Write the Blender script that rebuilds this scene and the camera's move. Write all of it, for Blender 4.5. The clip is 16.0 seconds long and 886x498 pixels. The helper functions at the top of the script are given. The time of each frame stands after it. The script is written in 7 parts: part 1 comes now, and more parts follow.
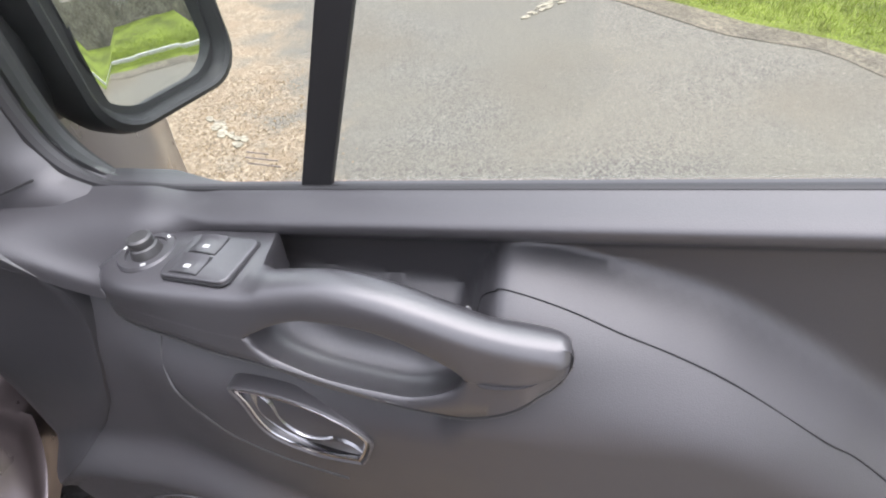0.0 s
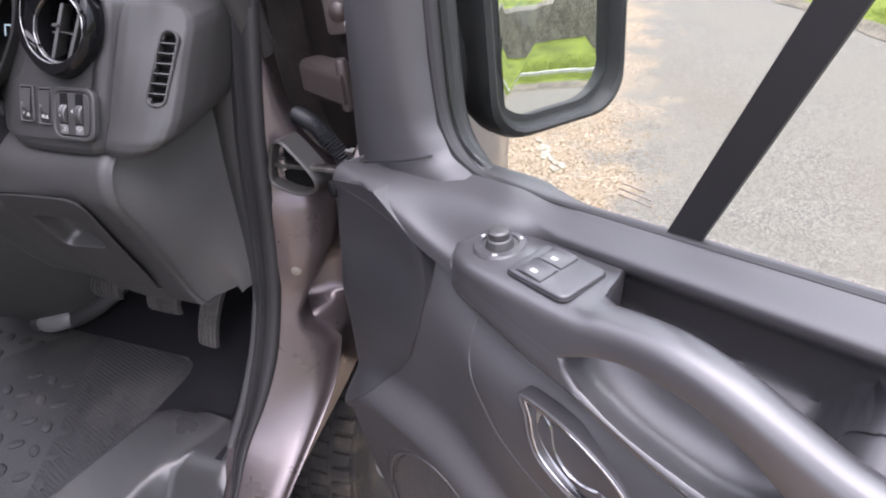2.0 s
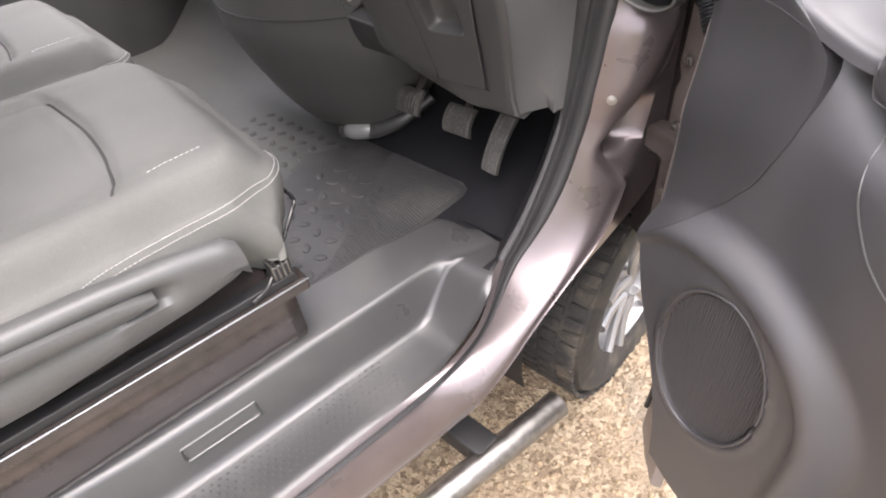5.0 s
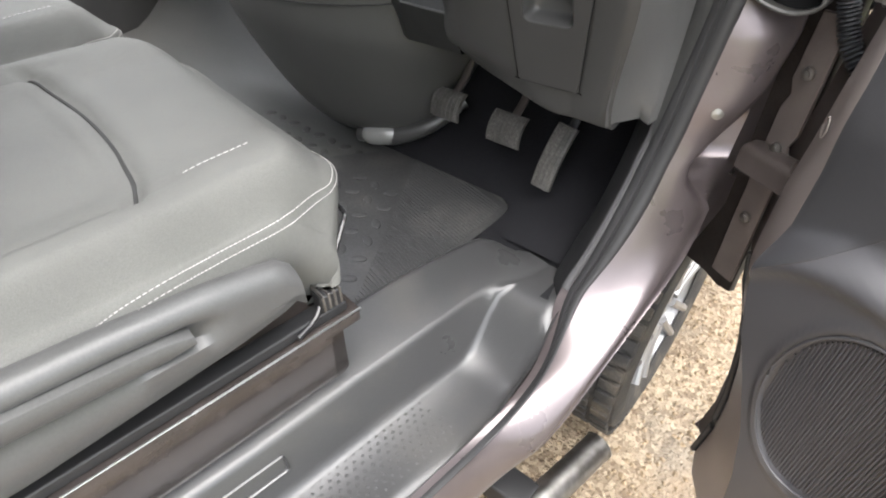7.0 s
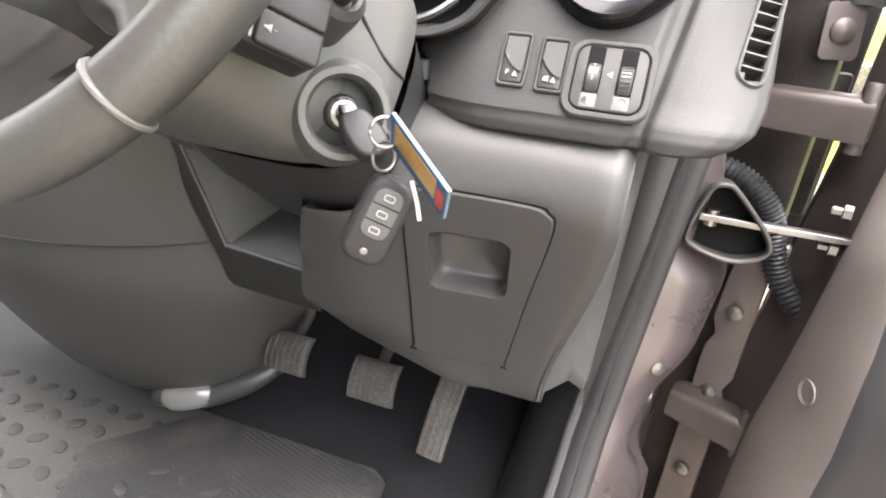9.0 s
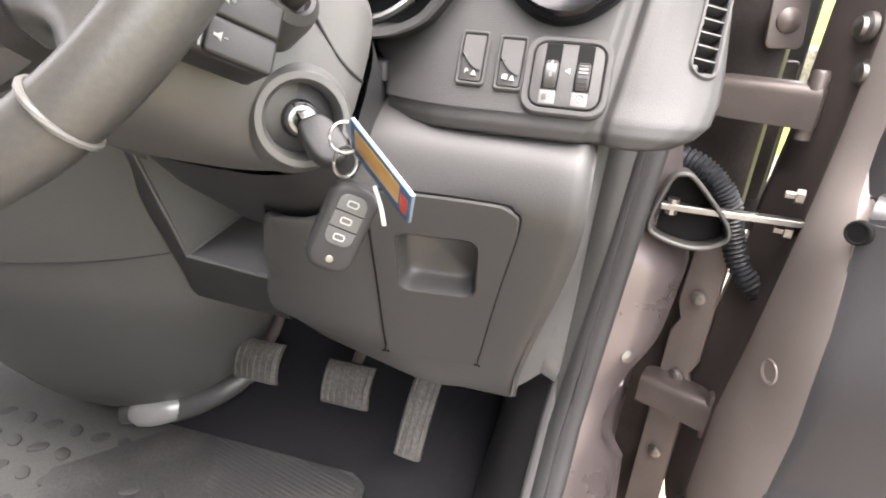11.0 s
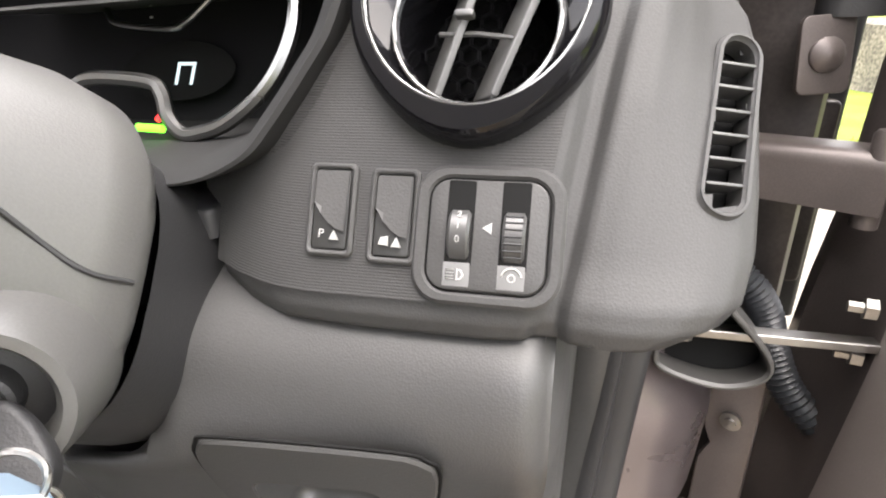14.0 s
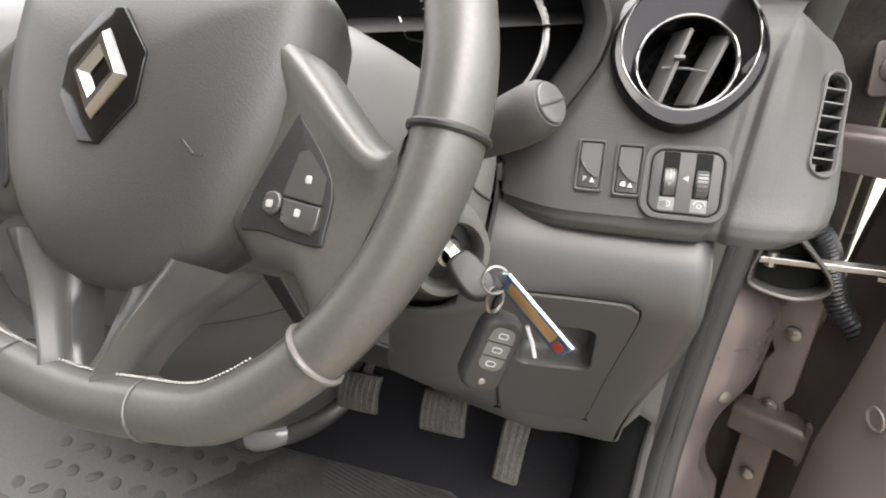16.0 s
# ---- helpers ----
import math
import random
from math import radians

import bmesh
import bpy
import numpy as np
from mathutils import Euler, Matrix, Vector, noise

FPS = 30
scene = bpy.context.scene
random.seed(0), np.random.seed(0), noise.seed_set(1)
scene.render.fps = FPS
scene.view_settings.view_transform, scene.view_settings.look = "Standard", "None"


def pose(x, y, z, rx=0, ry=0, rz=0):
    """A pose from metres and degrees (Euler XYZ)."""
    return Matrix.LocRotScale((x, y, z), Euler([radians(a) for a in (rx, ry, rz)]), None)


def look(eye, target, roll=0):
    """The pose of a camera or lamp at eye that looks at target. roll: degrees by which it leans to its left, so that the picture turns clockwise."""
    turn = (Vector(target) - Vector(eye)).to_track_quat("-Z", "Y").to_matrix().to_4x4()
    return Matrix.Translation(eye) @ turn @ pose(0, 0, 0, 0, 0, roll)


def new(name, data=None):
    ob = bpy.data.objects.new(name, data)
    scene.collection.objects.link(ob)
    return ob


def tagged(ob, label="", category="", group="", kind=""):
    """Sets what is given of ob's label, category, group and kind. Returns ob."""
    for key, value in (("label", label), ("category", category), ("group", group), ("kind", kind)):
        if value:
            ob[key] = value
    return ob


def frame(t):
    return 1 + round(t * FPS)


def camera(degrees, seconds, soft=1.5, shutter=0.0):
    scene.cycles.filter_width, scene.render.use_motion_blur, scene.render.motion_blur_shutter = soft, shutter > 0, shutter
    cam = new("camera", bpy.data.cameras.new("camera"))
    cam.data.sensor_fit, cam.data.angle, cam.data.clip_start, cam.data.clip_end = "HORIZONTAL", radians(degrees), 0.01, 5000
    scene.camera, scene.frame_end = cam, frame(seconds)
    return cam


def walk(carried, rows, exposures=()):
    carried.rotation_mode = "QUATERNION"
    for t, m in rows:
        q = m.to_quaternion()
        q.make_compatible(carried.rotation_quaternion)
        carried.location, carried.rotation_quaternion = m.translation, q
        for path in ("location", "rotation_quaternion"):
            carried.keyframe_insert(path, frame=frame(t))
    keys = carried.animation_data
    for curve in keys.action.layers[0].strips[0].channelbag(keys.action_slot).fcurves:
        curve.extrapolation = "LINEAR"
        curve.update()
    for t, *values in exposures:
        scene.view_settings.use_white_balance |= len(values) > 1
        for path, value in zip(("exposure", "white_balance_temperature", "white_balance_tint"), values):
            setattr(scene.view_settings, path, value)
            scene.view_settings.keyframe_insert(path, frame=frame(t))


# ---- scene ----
cam = camera(77.5, 16.0, soft=2.0)
PATH = [
    (0, (0.019, 0.083, 1.495), (0.356, 1.544, 0.172), -3.9),
    (0.5, (0.007, 0.136, 1.489), (0.158, 1.616, 0.152), -4.1),
    (1, (0.004, 0.144, 1.488), (-0.09, 1.687, 0.219), -3.6),
    (1.5, (-0.009, 0.126, 1.489), (-0.363, 1.678, 0.278), -4.0),
    (2, (-0.041, 0.088, 1.492), (-0.628, 1.603, 0.326), -4.4),
    (2.5, (-0.079, 0.051, 1.49), (-0.862, 1.51, 0.367), -4.1),
    (3, (-0.115, 0.032, 1.494), (-1.048, 1.399, 0.371), -4.8),
    (3.5, (-0.152, 0.019, 1.494), (-1.168, 1.303, 0.345), -4.8),
    (4, (-0.171, 0.013, 1.47), (-1.238, 1.209, 0.273), -4.7),
    (4.3, (-0.154, 0.012, 1.467), (-1.249, 1.109, 0.203), -6.8),
    (4.5, (-0.156, -0.017, 1.434), (-1.236, 1.072, 0.151), -6.2),
    (4.7, (-0.142, -0.048, 1.419), (-1.226, 0.965, 0.078), -7.5),
    (6.8, (-0.314, -0.149, 1.354), (-1.27, 0.935, -0.028), -3.7),
    (7, (-0.353, -0.113, 1.347), (-1.31, 1.038, 0.02), -1.0),
    (7.5, (-0.461, -0.034, 1.36), (-1.316, 1.394, 0.25), 2.8),
    (8, (-0.53, 0.021, 1.344), (-1.223, 1.697, 0.502), 4.1),
    (8.3, (-0.563, 0.041, 1.323), (-1.177, 1.802, 0.603), 4.3),
    (8.5, (-0.565, 0.055, 1.329), (-1.181, 1.808, 0.589), 5.0),
    (8.7, (-0.573, 0.073, 1.33), (-1.149, 1.818, 0.54), 5.2),
    (10.8, (-0.595, 0.093, 1.32), (-1.036, 1.858, 0.489), 4.6),
    (11, (-0.581, 0.084, 1.333), (-1.007, 1.86, 0.519), 4.0),
    (11.5, (-0.539, 0.116, 1.371), (-0.935, 1.92, 0.606), 1.7),
    (12, (-0.535, 0.196, 1.38), (-0.944, 2.002, 0.626), -0.3),
    (12.5, (-0.559, 0.288, 1.372), (-0.98, 2.088, 0.608), -1.6),
    (13, (-0.577, 0.325, 1.364), (-1.01, 2.12, 0.597), -2.0),
    (13.5, (-0.581, 0.329, 1.368), (-1.018, 2.117, 0.584), -1.8),
    (14, (-0.566, 0.286, 1.375), (-1.022, 2.061, 0.576), -1.8),
    (14.5, (-0.555, 0.193, 1.383), (-1.028, 1.96, 0.575), -1.6),
    (15, (-0.569, 0.115, 1.4), (-1.055, 1.866, 0.563), -1.6),
    (15.5, (-0.607, 0.081, 1.425), (-1.116, 1.803, 0.545), -2.3),
    (16, (-0.647, 0.078, 1.435), (-1.207, 1.762, 0.515), -1.0),
]
EXPOSURES = [(0.0, 1.2, 6200, 18), (3.0, 1.7, 6100, 26), (4.0, 1.95, 6500, 24), (4.7, 2.18, 6700, 20), (7.0, 2.1, 6500, 11), (8.0, 2.82, 6650, 14), (11.0, 2.98, 6850, 16), (11.5, 2.70, 6850, 15), (12.0, 2.50, 6850, 15), (13.0, 2.46, 6800, 12), (14.5, 2.49, 6850, 15), (15.0, 2.58, 6865, 14), (15.5, 2.53, 6880, 13), (16.0, 2.32, 6900, 13)]
walk(cam, [(t, look(eye, target, roll)) for t, eye, target, roll in PATH], EXPOSURES)

# ---- light ----
world = bpy.data.worlds.new("overcast_sky")
scene.world = world
world.use_nodes = True
_n, _l = world.node_tree.nodes, world.node_tree.links
_sky = _n.new("ShaderNodeTexSky")
_sky.sky_type = "NISHITA"
_sky.sun_disc = False
_sky.sun_elevation, _sky.sun_rotation = radians(71), radians(126)
_sky.dust_density, _sky.air_density, _sky.ozone_density = 4.0, 1.2, 1.0
_bg = _n["Background"]
_bg.inputs["Strength"].default_value = 0.12
_cloud = _n.new("ShaderNodeMix")
_cloud.data_type = "RGBA"
_cloud.inputs["Factor"].default_value = 0.8
# cloud, brighter overhead than near the horizon
_tc, _sep, _up, _grey = _n.new("ShaderNodeTexCoord"), _n.new("ShaderNodeSeparateXYZ"), _n.new("ShaderNodeMapRange"), _n.new("ShaderNodeMix")
_l.new(_tc.outputs["Generated"], _sep.inputs[0])
_l.new(_sep.outputs["Z"], _up.inputs["Value"])
_grey.data_type = "RGBA"
_grey.inputs["A"].default_value, _grey.inputs["B"].default_value = (3.0, 3.1, 3.2, 1), (15.6, 15.9, 16.4, 1)
_l.new(_up.outputs["Result"], _grey.inputs["Factor"])
_l.new(_grey.outputs["Result"], _cloud.inputs["B"])
_l.new(_sky.outputs[0], _cloud.inputs["A"])
_l.new(_cloud.outputs["Result"], _bg.inputs["Color"])
_sun = new("sun", bpy.data.lights.new("sun", "SUN"))
_sun.data.energy, _sun.data.angle, _sun.data.color = 1.5, radians(60), (1.0, 0.97, 0.93)
_sun.matrix_world = look((2.2, -1.6, 8.0), (0, 0, 0))

# ---- materials ----
def material(name, color, rough=0.5, metal=0.0, grain=0.0, scale=400.0, vary=0.12, vary_scale=6.0, bump=0.0, bump_scale=600.0,
             coat=0.0, coat_rough=0.03, rough_vary=0.08, dirt=None, spec=0.5, kind="noise"):
    """A surface with fine grain, large soft variation and relief; scales are per metre."""
    m = bpy.data.materials.new(name)
    m.use_nodes = True
    n, l = m.node_tree.nodes, m.node_tree.links
    b = n["Principled BSDF"]
    geo = n.new("ShaderNodeNewGeometry")
    big = n.new("ShaderNodeTexNoise")
    big.inputs["Scale"].default_value, big.inputs["Detail"].default_value = vary_scale, 5.0
    l.new(geo.outputs["Position"], big.inputs["Vector"])
    fine = n.new("ShaderNodeTexNoise")
    fine.inputs["Scale"].default_value, fine.inputs["Detail"].default_value = scale, 3.0
    l.new(geo.outputs["Position"], fine.inputs["Vector"])
    mix = n.new("ShaderNodeMix")
    mix.data_type = "RGBA"
    lo = [c * (1 - vary) for c in color]
    hi = [min(1.0, c * (1 + vary)) for c in color] if dirt is None else dirt
    mix.inputs["A"].default_value, mix.inputs["B"].default_value = (*lo, 1), (*hi, 1)
    ramp = n.new("ShaderNodeMapRange")
    ramp.inputs["From Min"].default_value, ramp.inputs["From Max"].default_value = (0.3, 0.7) if dirt is None else (0.5, 0.75)
    l.new(big.outputs["Fac"], ramp.inputs["Value"])
    l.new(ramp.outputs["Result"], mix.inputs["Factor"])
    last = mix.outputs["Result"]
    if grain:
        g = n.new("ShaderNodeMix")
        g.data_type, g.blend_type = "RGBA", "MULTIPLY"
        g.inputs["Factor"].default_value = 1.0
        r2 = n.new("ShaderNodeMapRange")
        r2.inputs["From Min"].default_value, r2.inputs["From Max"].default_value = 0.3, 0.7
        r2.inputs["To Min"].default_value, r2.inputs["To Max"].default_value = 1 - grain, 1 + grain
        l.new(fine.outputs["Fac"], r2.inputs["Value"])
        l.new(last, g.inputs["A"])
        l.new(r2.outputs["Result"], g.inputs["B"])
        last = g.outputs["Result"]
    l.new(last, b.inputs["Base Color"])
    rr = n.new("ShaderNodeMapRange")
    rr.inputs["From Min"].default_value, rr.inputs["From Max"].default_value = 0.25, 0.75
    rr.inputs["To Min"].default_value, rr.inputs["To Max"].default_value = max(0.02, rough - rough_vary), min(1.0, rough + rough_vary)
    l.new(big.outputs["Fac"], rr.inputs["Value"])
    l.new(rr.outputs["Result"], b.inputs["Roughness"])
    b.inputs["Metallic"].default_value = metal
    b.inputs["Coat Weight"].default_value = coat
    b.inputs["Specular IOR Level"].default_value = spec
    b.inputs["Coat Roughness"].default_value = coat_rough
    if bump:
        if kind == "leather":
            t = n.new("ShaderNodeTexVoronoi")
            t.inputs["Scale"].default_value = bump_scale
            out = t.outputs["Distance"]
        else:
            t = n.new("ShaderNodeTexNoise")
            t.inputs["Scale"].default_value, t.inputs["Detail"].default_value = bump_scale, 2.0
            out = t.outputs["Fac"]
        l.new(geo.outputs["Position"], t.inputs["Vector"])
        bp = n.new("ShaderNodeBump")
        bp.inputs["Strength"].default_value, bp.inputs["Distance"].default_value = bump, 0.001
        l.new(out, bp.inputs["Height"])
        l.new(bp.outputs["Normal"], b.inputs["Normal"])
    return m


M_DASH = material("charcoal_grained_plastic", (0.052, 0.0515, 0.051), 0.45, spec=0.48, bump=0.09, bump_scale=900, grain=0.08, scale=900, kind="leather")
M_DASH_SMOOTH = material("satin_charcoal_plastic", (0.052, 0.0515, 0.051), 0.33, spec=0.75, bump=0.10, bump_scale=1500, grain=0.05)
M_DOOR = material("dark_slate_door_plastic", (0.045, 0.0435, 0.047), 0.46, spec=0.85, coat=0.06, coat_rough=0.42, bump=0.10, bump_scale=1000, grain=0.07, scale=1000, kind="leather")
M_DOOR_POD = material("satin_slate_door_plastic", (0.052, 0.0505, 0.054), 0.34, spec=1.0, coat=0.25, coat_rough=0.30, bump=0.10, bump_scale=1600, grain=0.05)
M_BLACK = material("matt_black_plastic", (0.019, 0.019, 0.020), 0.5, bump=0.2, bump_scale=900)
M_DIAL = material("matt_black_dial", (0.011, 0.011, 0.012), 0.7, spec=0.1)
M_GLOSS = material("piano_black_plastic", (0.006, 0.006, 0.007), 0.08, spec=0.28, coat=0.08, vary=0.05, rough_vary=0.03)
# near-black that paints an unlit look into gaps, wells and cavities
M_VOID = material("painted_shade_black", (0.010, 0.010, 0.010), 0.9, spec=0.1)
M_CHROME = material("polished_chrome", (0.75, 0.75, 0.76), 0.09, 1.0, vary=0.03, rough_vary=0.05)
M_SATIN = material("satin_silver_trim", (0.55, 0.55, 0.55), 0.28, 1.0, vary=0.05)
M_TRIM = material("smoked_silver_trim", (0.27, 0.27, 0.265), 0.26, 1.0, vary=0.06)
M_STEEL = material("zinc_plated_steel", (0.33, 0.32, 0.305), 0.40, 1.0, vary=0.2, vary_scale=60, bump=0.2)
M_PAINT = material("grey_brown_metallic_paint", (0.165, 0.140, 0.142), 0.31, 0.64, grain=0.10, scale=1600, vary=0.10, vary_scale=14, coat=0.40, coat_rough=0.08, rough_vary=0.06)
# darker version of the body paint, with shade mixed into the colour
M_PAINT_DULL = material("shade_darkened_dull_paint", (0.088, 0.074, 0.069), 0.40, 0.4, grain=0.1, scale=900, vary=0.2, vary_scale=12)
M_RUBBER = material("black_rubber_seal", (0.027, 0.027, 0.028), 0.55, bump=0.15, bump_scale=500)
M_SEALGREY = material("dark_grey_flocked_seal", (0.056, 0.055, 0.057), 0.7, bump=0.3, bump_scale=1200)
M_SEAT = material("grey_woven_seat_cloth", (0.140, 0.140, 0.131), 0.82, grain=0.22, scale=1500, vary=0.08, vary_scale=9, bump=0.55, bump_scale=1700, spec=0.25)
M_SEATSIDE = material("dark_grey_seat_cloth", (0.105, 0.105, 0.10), 0.82, grain=0.18, scale=1500, vary=0.08, vary_scale=9, bump=0.5, bump_scale=1700, spec=0.25)
M_THREAD = material("pale_grey_thread", (0.45, 0.44, 0.42), 0.7)
M_LEATHER = material("charcoal_leather", (0.066, 0.0645, 0.060), 0.38, spec=0.7, bump=0.06, bump_scale=1300, grain=0.1, kind="leather")
M_MAT = material("black_ribbed_rubber", (0.048, 0.048, 0.049), 0.46, grain=0.3, scale=300, bump=0.3, bump_scale=500, dirt=(0.085, 0.082, 0.078), vary_scale=9)
M_FLOOR = material("dark_rubber_floor", (0.085, 0.087, 0.083), 0.42, grain=0.2, scale=400, bump=0.3, bump_scale=500, dirt=(0.090, 0.088, 0.083), vary_scale=5)
M_STUD = material("dark_rubber_studs", (0.050, 0.051, 0.048), 0.55, grain=0.15, scale=400, bump=0.2, bump_scale=500)
M_WIRE = material("gloss_black_wire", (0.020, 0.020, 0.021), 0.30, spec=0.6, coat=0.2)
M_TRAY = material("charcoal_sill_plastic", (0.052, 0.052, 0.053), 0.34, spec=0.75, bump=0.16, bump_scale=800, grain=0.12, scale=600, kind="leather", dirt=(0.066, 0.064, 0.061), vary_scale=7)
M_PEDAL = material("worn_pedal_rubber", (0.075, 0.071, 0.066), 0.6, grain=0.35, scale=250, vary=0.3, vary_scale=40, bump=0.4, bump_scale=300)
M_TYRE = material("dusty_tyre_rubber", (0.030, 0.029, 0.028), 0.75, grain=0.25, scale=200, dirt=(0.10, 0.085, 0.066), vary_scale=14, bump=0.3)
M_ALLOY = material("silver_alloy", (0.36, 0.36, 0.36), 0.42, 0.8, vary=0.08)
M_WHITE = material("white_print", (0.52, 0.52, 0.50), 0.6)
M_PRINT = material("pale_grey_print", (0.34, 0.34, 0.33), 0.6)
M_SHROUD = material("light_charcoal_column_plastic", (0.084, 0.083, 0.0795), 0.42, spec=0.8, bump=0.05, bump_scale=1000, grain=0.06, scale=900, kind="leather")
M_BASE = material("dark_brown_seat_base_enamel", (0.040, 0.033, 0.031), 0.20, spec=0.6, grain=0.1, scale=500, vary=0.3, vary_scale=18, bump=0.05, bump_scale=60, coat=0.4)
M_BLUE = material("blue_card", (0.03, 0.10, 0.22), 0.35)
M_ORANGE = material("orange_card", (0.50, 0.30, 0.10), 0.35, vary=0.15, vary_scale=60)
M_RED = material("red_print", (0.55, 0.06, 0.03), 0.4)
M_PAPER = material("white_card", (0.72, 0.74, 0.76), 0.4)
M_SLEEVE = material("clear_plastic_sleeve", (0.22, 0.30, 0.38), 0.12, spec=0.8, coat=0.5)
M_SKYBLUE = material("sky_blue_print", (0.16, 0.42, 0.62), 0.25, coat=0.5)
M_HOSE = material("black_convoluted_hose", (0.022, 0.024, 0.027), 0.42, bump=0.2)
M_DASH_UP = material("matt_charcoal_dash_plastic", (0.047, 0.0465, 0.046), 0.52, spec=0.4, bump=0.10, bump_scale=900, grain=0.08, scale=900, kind="leather")
M_CONSOLE = material("grey_console_plastic", (0.076, 0.075, 0.0725), 0.48, bump=0.10, bump_scale=900, grain=0.08, scale=900, kind="leather")
M_COVER = material("mid_grey_seat_plastic", (0.088, 0.088, 0.087), 0.40, bump=0.10, bump_scale=1200, grain=0.06)
# door paint lightened so the end face looks lit
M_ENDPAINT = material("lightened_door_end_paint", (0.25, 0.216, 0.202), 0.40, 0.15, grain=0.08, scale=1200, vary=0.1)
M_STRIP = material("brown_hinge_strip_paint", (0.15, 0.128, 0.118), 0.38, 0.25, grain=0.1, scale=900, vary=0.15, vary_scale=14)
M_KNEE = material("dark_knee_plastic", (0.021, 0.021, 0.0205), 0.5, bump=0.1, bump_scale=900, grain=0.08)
M_CUBBY = material("charcoal_tray_plastic", (0.050, 0.050, 0.049), 0.45, bump=0.1, bump_scale=900, grain=0.08)
# pale colour of the highlight modelled on the heater duct
M_TIP = material("pale_grey_duct_glint", (0.24, 0.24, 0.235), 0.2, spec=0.9, coat=0.4, vary=0.1)
# body brown taken near black: the door gap's shade is in the colour
M_HOLLOW = material("shade_darkened_brown_paint", (0.034, 0.029, 0.027), 0.42, 0.2, grain=0.2, scale=300, vary=0.4, vary_scale=20)
M_HOOD = material("dark_grey_instrument_hood", (0.020, 0.020, 0.020), 0.7, spec=0.2, bump=0.1, bump_scale=1000)
M_CARPET = material("black_footwell_carpet", (0.017, 0.017, 0.019), 0.95, grain=0.4, scale=900, bump=0.6, bump_scale=900, spec=0.1)
M_BOOT = material("grey_rubber_boot", (0.046, 0.045, 0.043), 0.45, bump=0.1)


def glow(name, color, strength):
    m = bpy.data.materials.new(name)
    m.use_nodes = True
    b = m.node_tree.nodes["Principled BSDF"]
    b.inputs["Base Color"].default_value = (*[c * 0.2 for c in color], 1)
    b.inputs["Emission Color"].default_value, b.inputs["Emission Strength"].default_value = (*color, 1), strength
    return m


M_LCD = glow("display_segment", (0.55, 0.72, 0.75), 0.32)
M_GREEN = glow("green_telltale", (0.12, 1.0, 0.03), 0.9)
M_REDLAMP = glow("red_telltale", (1.0, 0.03, 0.03), 0.7)


def glass(name, color=(1, 1, 1), rough=0.0):
    m = bpy.data.materials.new(name)
    m.use_nodes = True
    n, l = m.node_tree.nodes, m.node_tree.links
    n.remove(n["Principled BSDF"])
    tr, gl, mx = n.new("ShaderNodeBsdfTransparent"), n.new("ShaderNodeBsdfGlossy"), n.new("ShaderNodeMixShader")
    tr.inputs[0].default_value = (*color, 1)
    gl.inputs["Roughness"].default_value = 0.02
    mx.inputs[0].default_value = 0.035
    l.new(tr.outputs[0], mx.inputs[1]), l.new(gl.outputs[0], mx.inputs[2])
    l.new(mx.outputs[0], n["Material Output"].inputs["Surface"])
    return m


M_GLASS = glass("clear_window_glass", (0.93, 0.96, 0.94))
M_MIRROR = material("mirror_silvering", (0.88, 0.90, 0.88), 0.015, 1.0, vary=0.0, rough_vary=0.0)

# ---- building tools ----
def thing(name, label, category, at=(0, 0, 0), group="", m=None):
    ob = new(name)
    ob.empty_display_size = 0.05
    ob.matrix_basis = m if m is not None else Matrix.Translation(at)
    return tagged(ob, label, category, group)


def part(name, bm, mat, parent=None, label="", sharp=35, own=False, smooth=True):
    """Links a bmesh as one mesh object under a thing (own: the points are already in the thing's own frame) or under a part."""
    bmesh.ops.recalc_face_normals(bm, faces=bm.faces)
    me = bpy.data.meshes.new(name)
    bm.to_mesh(me)
    bm.free()
    me.materials.append(mat)
    if smooth:
        me.polygons.foreach_set("use_smooth", [True] * len(me.polygons))
        me.set_sharp_from_angle(angle=radians(sharp))
    ob = new(name, me)
    if parent is not None:
        ob.parent = parent
        if parent.type == "EMPTY" and not own:
            ob.matrix_parent_inverse = parent.matrix_basis.inverted()
    if label:
        ob["label"] = label
    return ob


def setting(name, bm, mat, label, category, sharp=35):
    return tagged(part(name, bm, mat, None, "", sharp), label, category, kind="structure")


def grid(rows, closed_u=False, closed_v=False, caps=False, bm=None, m=None):
    """A skin over rows of points, all rows equally long."""
    bm = bm or bmesh.new()
    vs = [[bm.verts.new(m @ Vector(p) if m else Vector(p)) for p in row] for row in rows]
    nr, nc = len(vs), len(vs[0])
    for i in range(nr if closed_u else nr - 1):
        for j in range(nc if closed_v else nc - 1):
            quad = (vs[i][j], vs[(i + 1) % nr][j], vs[(i + 1) % nr][(j + 1) % nc], vs[i][(j + 1) % nc])
            try:
                bm.faces.new(quad)
            except ValueError:
                pass
    if caps:
        bm.faces.new(vs[0])
        bm.faces.new(vs[-1])
    return bm


